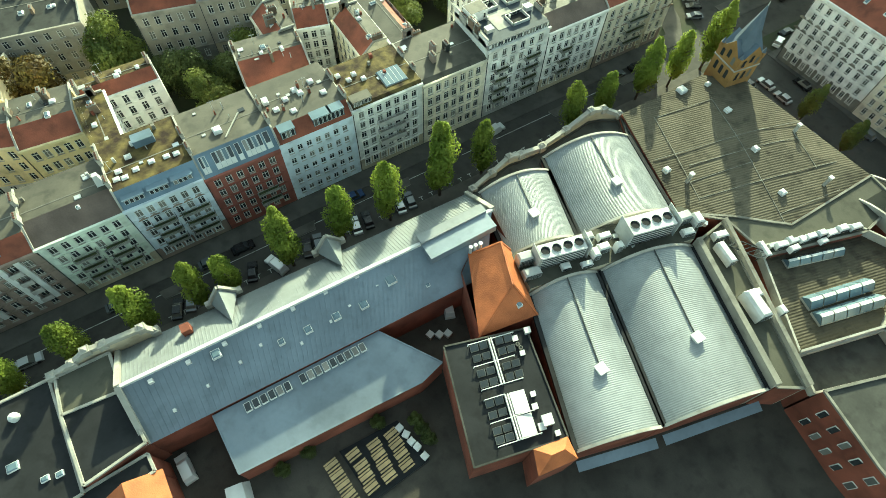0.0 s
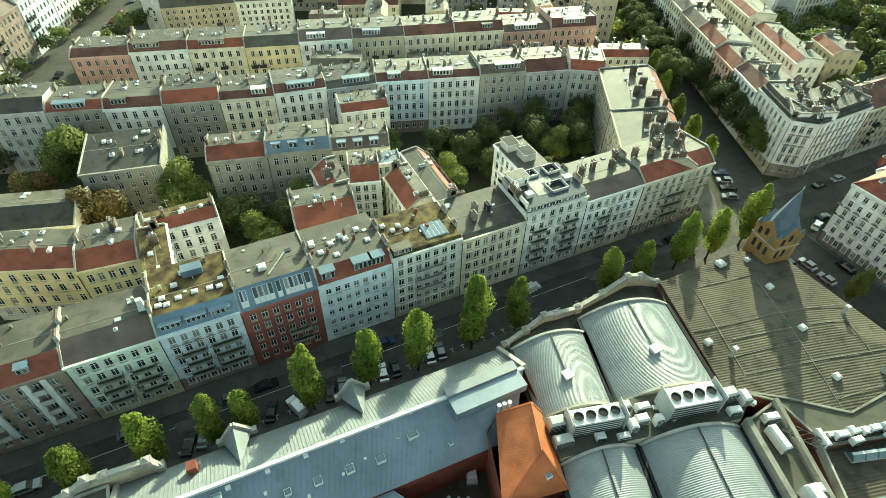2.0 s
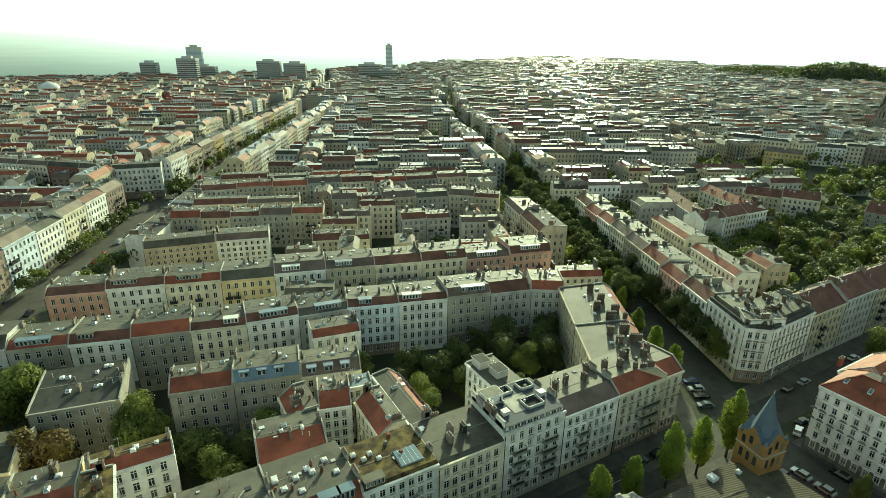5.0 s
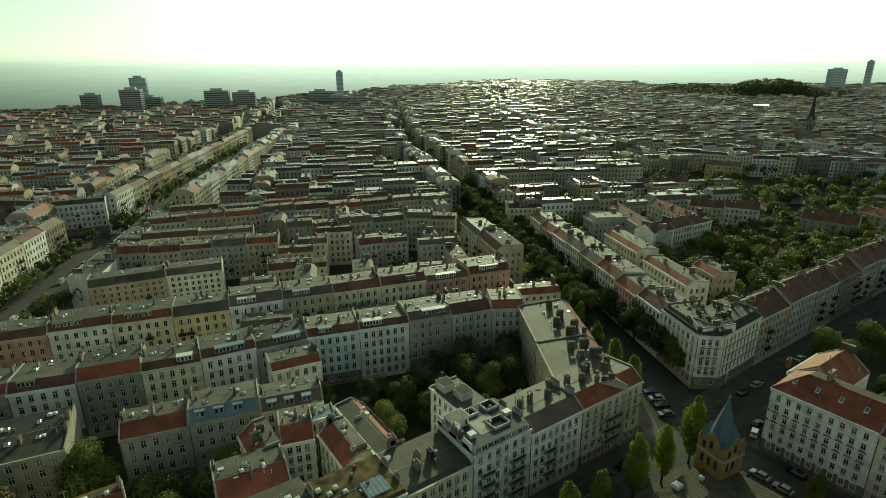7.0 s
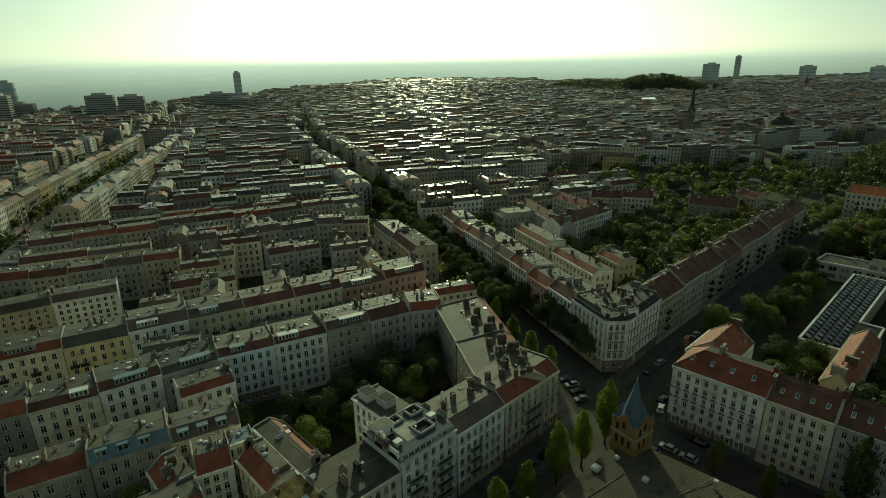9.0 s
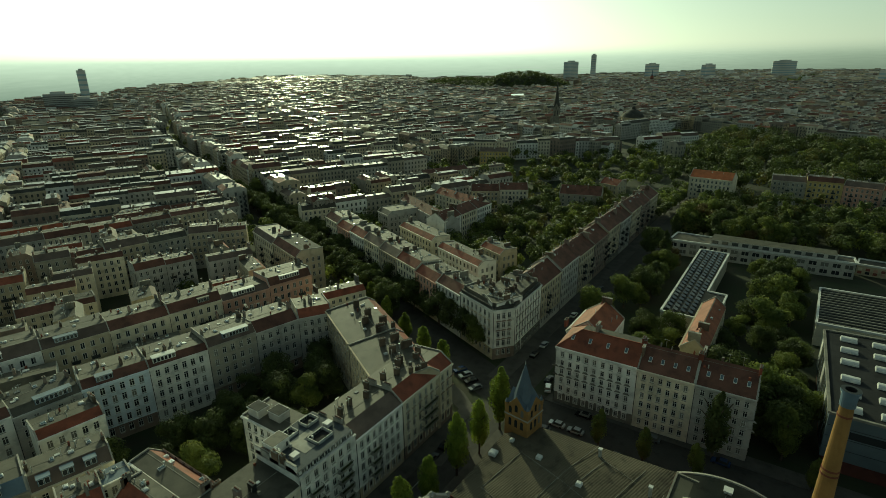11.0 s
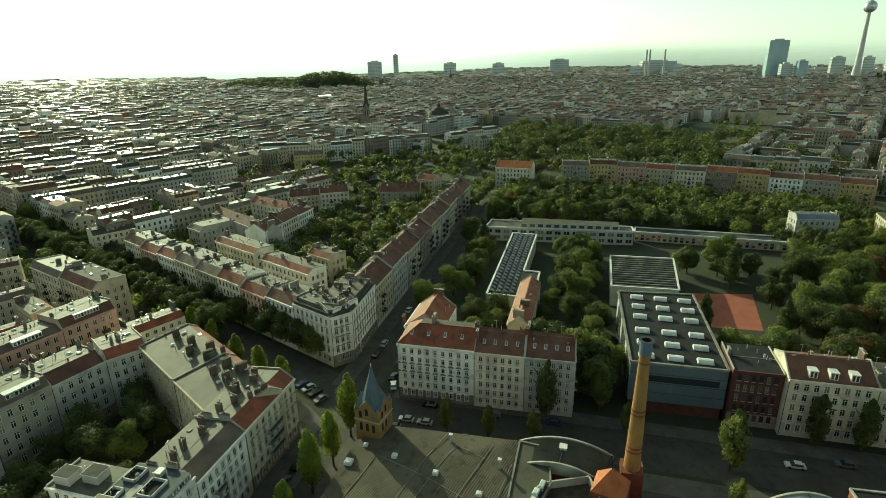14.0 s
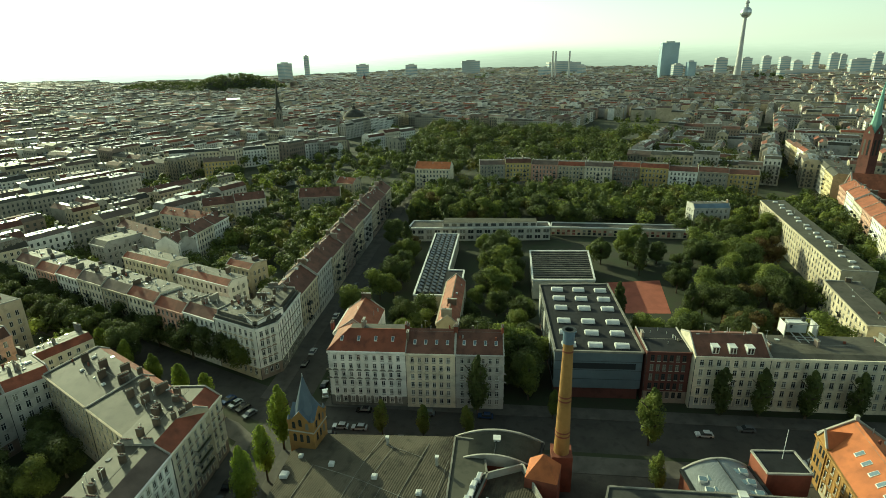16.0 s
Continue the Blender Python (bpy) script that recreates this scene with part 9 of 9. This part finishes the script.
def car(x, y, rz, paint, van=False):
    key = (paint, van)
    names = ("silver", "black", "white", "grey", "dark blue", "red")
    if key not in KITS:
        KITS[key] = car_kit(PAINTS[paint], van)
    body, cab, rf, wh, L_, W2 = KITS[key]
    ob = thing("van" if van else "car", names[paint] + (" delivery van" if van else " car") + " parked on the asphalt street", "van" if van else "car", pose(x, y, 0.03, 0, 0, rz), "parked vehicles")
    part("body", body, ob)
    part("cabin", cab, ob, "dark glass cabin" if not van else "")
    part("roof", rf, ob)
    for sx in (-1, 1):
        for sy in (-1, 1):
            part("wheel", wh, ob, m=Matrix.Translation((sx * L_ * 0.31, sy * (W2 - 0.08), 0.31)))


# parked on the brewery side
for x, y, rz, p, v in ((-41.7, 61.9, 0, 0, 0), (-43.5, 56.4, 95, 2, 0), (-17.2, 58.6, 70, 1, 0), (-14.6, 58.8, 70, 3, 0), (-3.0, 58.9, 70, 1, 0), (1.4, 57.9, 110, 2, 1), (7.9, 58.4, 75, 1, 0), (10.2, 58.4, 75, 3, 0), (18.2, 58.3, 80, 2, 0), (20.8, 58.3, 80, 1, 0), (28.0, 58.2, 80, 0, 0), (30.4, 58.2, 80, 3, 0), (-48, 58.5, 80, 5, 0), (-24.6, 31.6, 95, 2, 1), (24.6, 34.2, 70, 2, 1),):
    car(x, y, rz, p, bool(v))
# parked before the houses
for x, y, rz, p, v in ((-2.6, 64.8, 0, 1, 0), (21.1, 64.8, 0, 4, 0), (55.8, 65.0, 8, 2, 1), (-26, 64.9, 0, 3, 0), (-52, 64.9, 0, 1, 0), (-9, 64.9, 0, 3, 0),):
    car(x, y, rz, p, bool(v))
# round the crossing
for x, y, rz, p, v in ((97, 64.8, 0, 1, 0), (91, 64.8, 0, 3, 0), (123.0, 71.5, 150, 3, 0), (125.6, 74.6, 150, 1, 0), (127.4, 77.6, 150, 0, 0), (129.0, 80.6, 150, 4, 0), (134.5, 53.4, 20, 2, 0), (139, 55, 0, 1, 0), (120.0, 44.6, 90, 0, 0), (119.9, 39.4, 90, 0, 0), (116.2, 47, 90, 1, 0), (116.0, 28, 90, 3, 0), (116.0, 16, 90, 0, 0), (115.8, 5, 90, 2, 0), (127.5, 40, 90, 1, 0), (127.5, 22, 90, 3, 0), (127.6, 6, 90, 4, 0),):
    car(x, y, rz, p, bool(v))
# along the side streets
for x, y, rz, p, v in ((150, 65, 0, 1, 0), (158, 65, 0, 0, 0), (170, 58.6, 0, 3, 0), (185, 65, 0, 2, 0), (200, 58.6, 0, 1, 0), (215, 65, 0, 3, 0),):
    car(x, y, rz, p, bool(v))
# in the southern street
for x, y, rz, p, v in ((124.5, -50.5, 90, 2, 0), (115.5, -72, 90, 0, 0), (115.6, -78, 90, 2, 0), (127.6, -62, 90, 3, 0), (127.6, -84, 90, 1, 0),):
    car(x, y, rz, p, bool(v))
for t in range(-120, 300, 8):
    for off, turn in ((-7.2, 67), (7.2, 247)):
        if gd.random() < 0.55:
            x, y = av(off, t)
            car(x, y, turn, gd.randrange(6), gd.random() < 0.12)

# chimney stacks and hatches on the further roofs
gf = random.Random(77)
for ob_ in [o for o in scene.objects if o.name.startswith("house") and o.parent is None and o.get("group") in (SECOND, AVE, EAST, "houses before the park", "houses beside the church", SE) and "chamfered" not in o["label"]]:
    w, d, prof = ROOFS[ob_.name]
    for k in range(gf.choice((1, 1, 2))):
        b = Build()
        x, y = gf.choice((0.4, w - 0.4, w * gf.uniform(0.2, 0.8))), d * gf.uniform(0.3, 0.85)
        z, l, h = roof_z(prof, y), gf.uniform(0.8, 1.8), gf.uniform(1.5, 2.4)
        m_ = gf.choice((WALLS["brown"], SOOT, SOOT, STONE))
        b.box(x - 0.3, x + 0.3, y - l, y + l, z - 0.5, z + h, m_)
        b.box(x - 0.38, x + 0.38, y - l - 0.08, y + l + 0.08, z + h, z + h + 0.14, COPING)
        for q in range(int(l * 2)):
            b.tube(x, y - l + 0.3 + q * 0.55, [(z + h + 0.14, 0.12), (z + h + 0.5, 0.1)], DARKTILE, 6)
        part("chimney", b, ob_, "weathered chimney with clay pots")
slab = [o for o in scene.objects if "apartment slab" in o.get("label", "") and o.get("label", "").startswith("long")][0]
for k in range(17):
    w, d, prof = ROOFS[slab.name]
    skylight(slab, 4 + k * (w - 8) / 16, 6.0 + (k % 2) * 1.2, 15.7, 1.3, 2.2, 0.5)
ob = thing("roof_plant", "white rooftop plant between two side screens", "ventilation unit", pose(150.6, -82, 16.7, 0, 0, -92), "roof machinery")
b = Build()
b.box(-2.9, 2.2, -0.4, 1.9, 0.9, 3.9, LIGHTGREY)
b.box(-2.95, 2.25, -0.45, 1.95, 3.9, 4.0, WHITE)
part("casing", b, ob)
b = Build()
b.box(-2.3, -1.7, -0.46, -0.42, 2.4, 3.5, IRON)
part("grille", b, ob, "dark air grille")
for x in (-4.2, 4.2):
    b = Build()
    b.box(x - 0.08, x + 0.08, -2.2, 2.2, 0.6, 4.2, WHITE)
    part("screen", b, ob, "white side screen")
    for y in (-2.1, 2.1):
        b = Build()
        b.box(x - 0.12, x + 0.12, y - 0.12, y + 0.12, 0, 4.35, COPING)
        part("post", b, ob)
for y in (-2.1, 2.1):
    b = Build()
    b.beam((-4.2, y, 4.25), (4.2, y, 4.25), 0.09, COPING)
    part("top_rail", b, ob)
for x in (-1.9, 0.4, 2.6):
    b = Build()
    b.beam((x, -0.6, 1.0), (x + 0.9, -5.0, 0.12), 0.11, METAL)
    part("brace", b, ob, "pale steel brace on the roof")
for y in (-2.2, -3.8):
    b = Build()
    b.beam((-1.9, y, 0.5), (3.6, y, 0.4), 0.08, METAL)
    part("cross_rail", b, ob)
b = Build()
b.tube(1.6, 1.0, [(3.9, 0.5), (4.7, 0.5), (4.75, 0.7), (5.1, 0.6)], IRON, 12)
part("fan", b, ob, "dark roof fan")

# painted parking marks on the street
PAINT = mat("road_paint", (0.5, 0.5, 0.47), 0.8, 2.0, 0.25, 10, 0.05, stain=0.3)
b = Build()
b.box(-0.45, 0.45, -0.07, 0.07, 0, 0.006, PAINT)
b.box(-0.07, 0.07, -0.9, -0.07, 0, 0.006, PAINT)
mark = b.mesh("parking_mark")
for k in range(52):
    if k % 5 != 3:
        ob = new("parking_mark", mark)
        tagged(ob, "white painted parking mark on the asphalt", "road marking", "parking marks")
        ob.matrix_basis = pose(-40 + k * 2.35, 58.1, 0.024)
for x0, x1 in ((-60, -26), (-20, 4), (8, 40), (46, 84)):
    b = Build()
    b.box(x0, x1, 63.12, 63.24, 0.024, 0.03, PAINT)
    solid("lane_line", b, "worn white line along the parking lane", "road marking", group="parking marks")
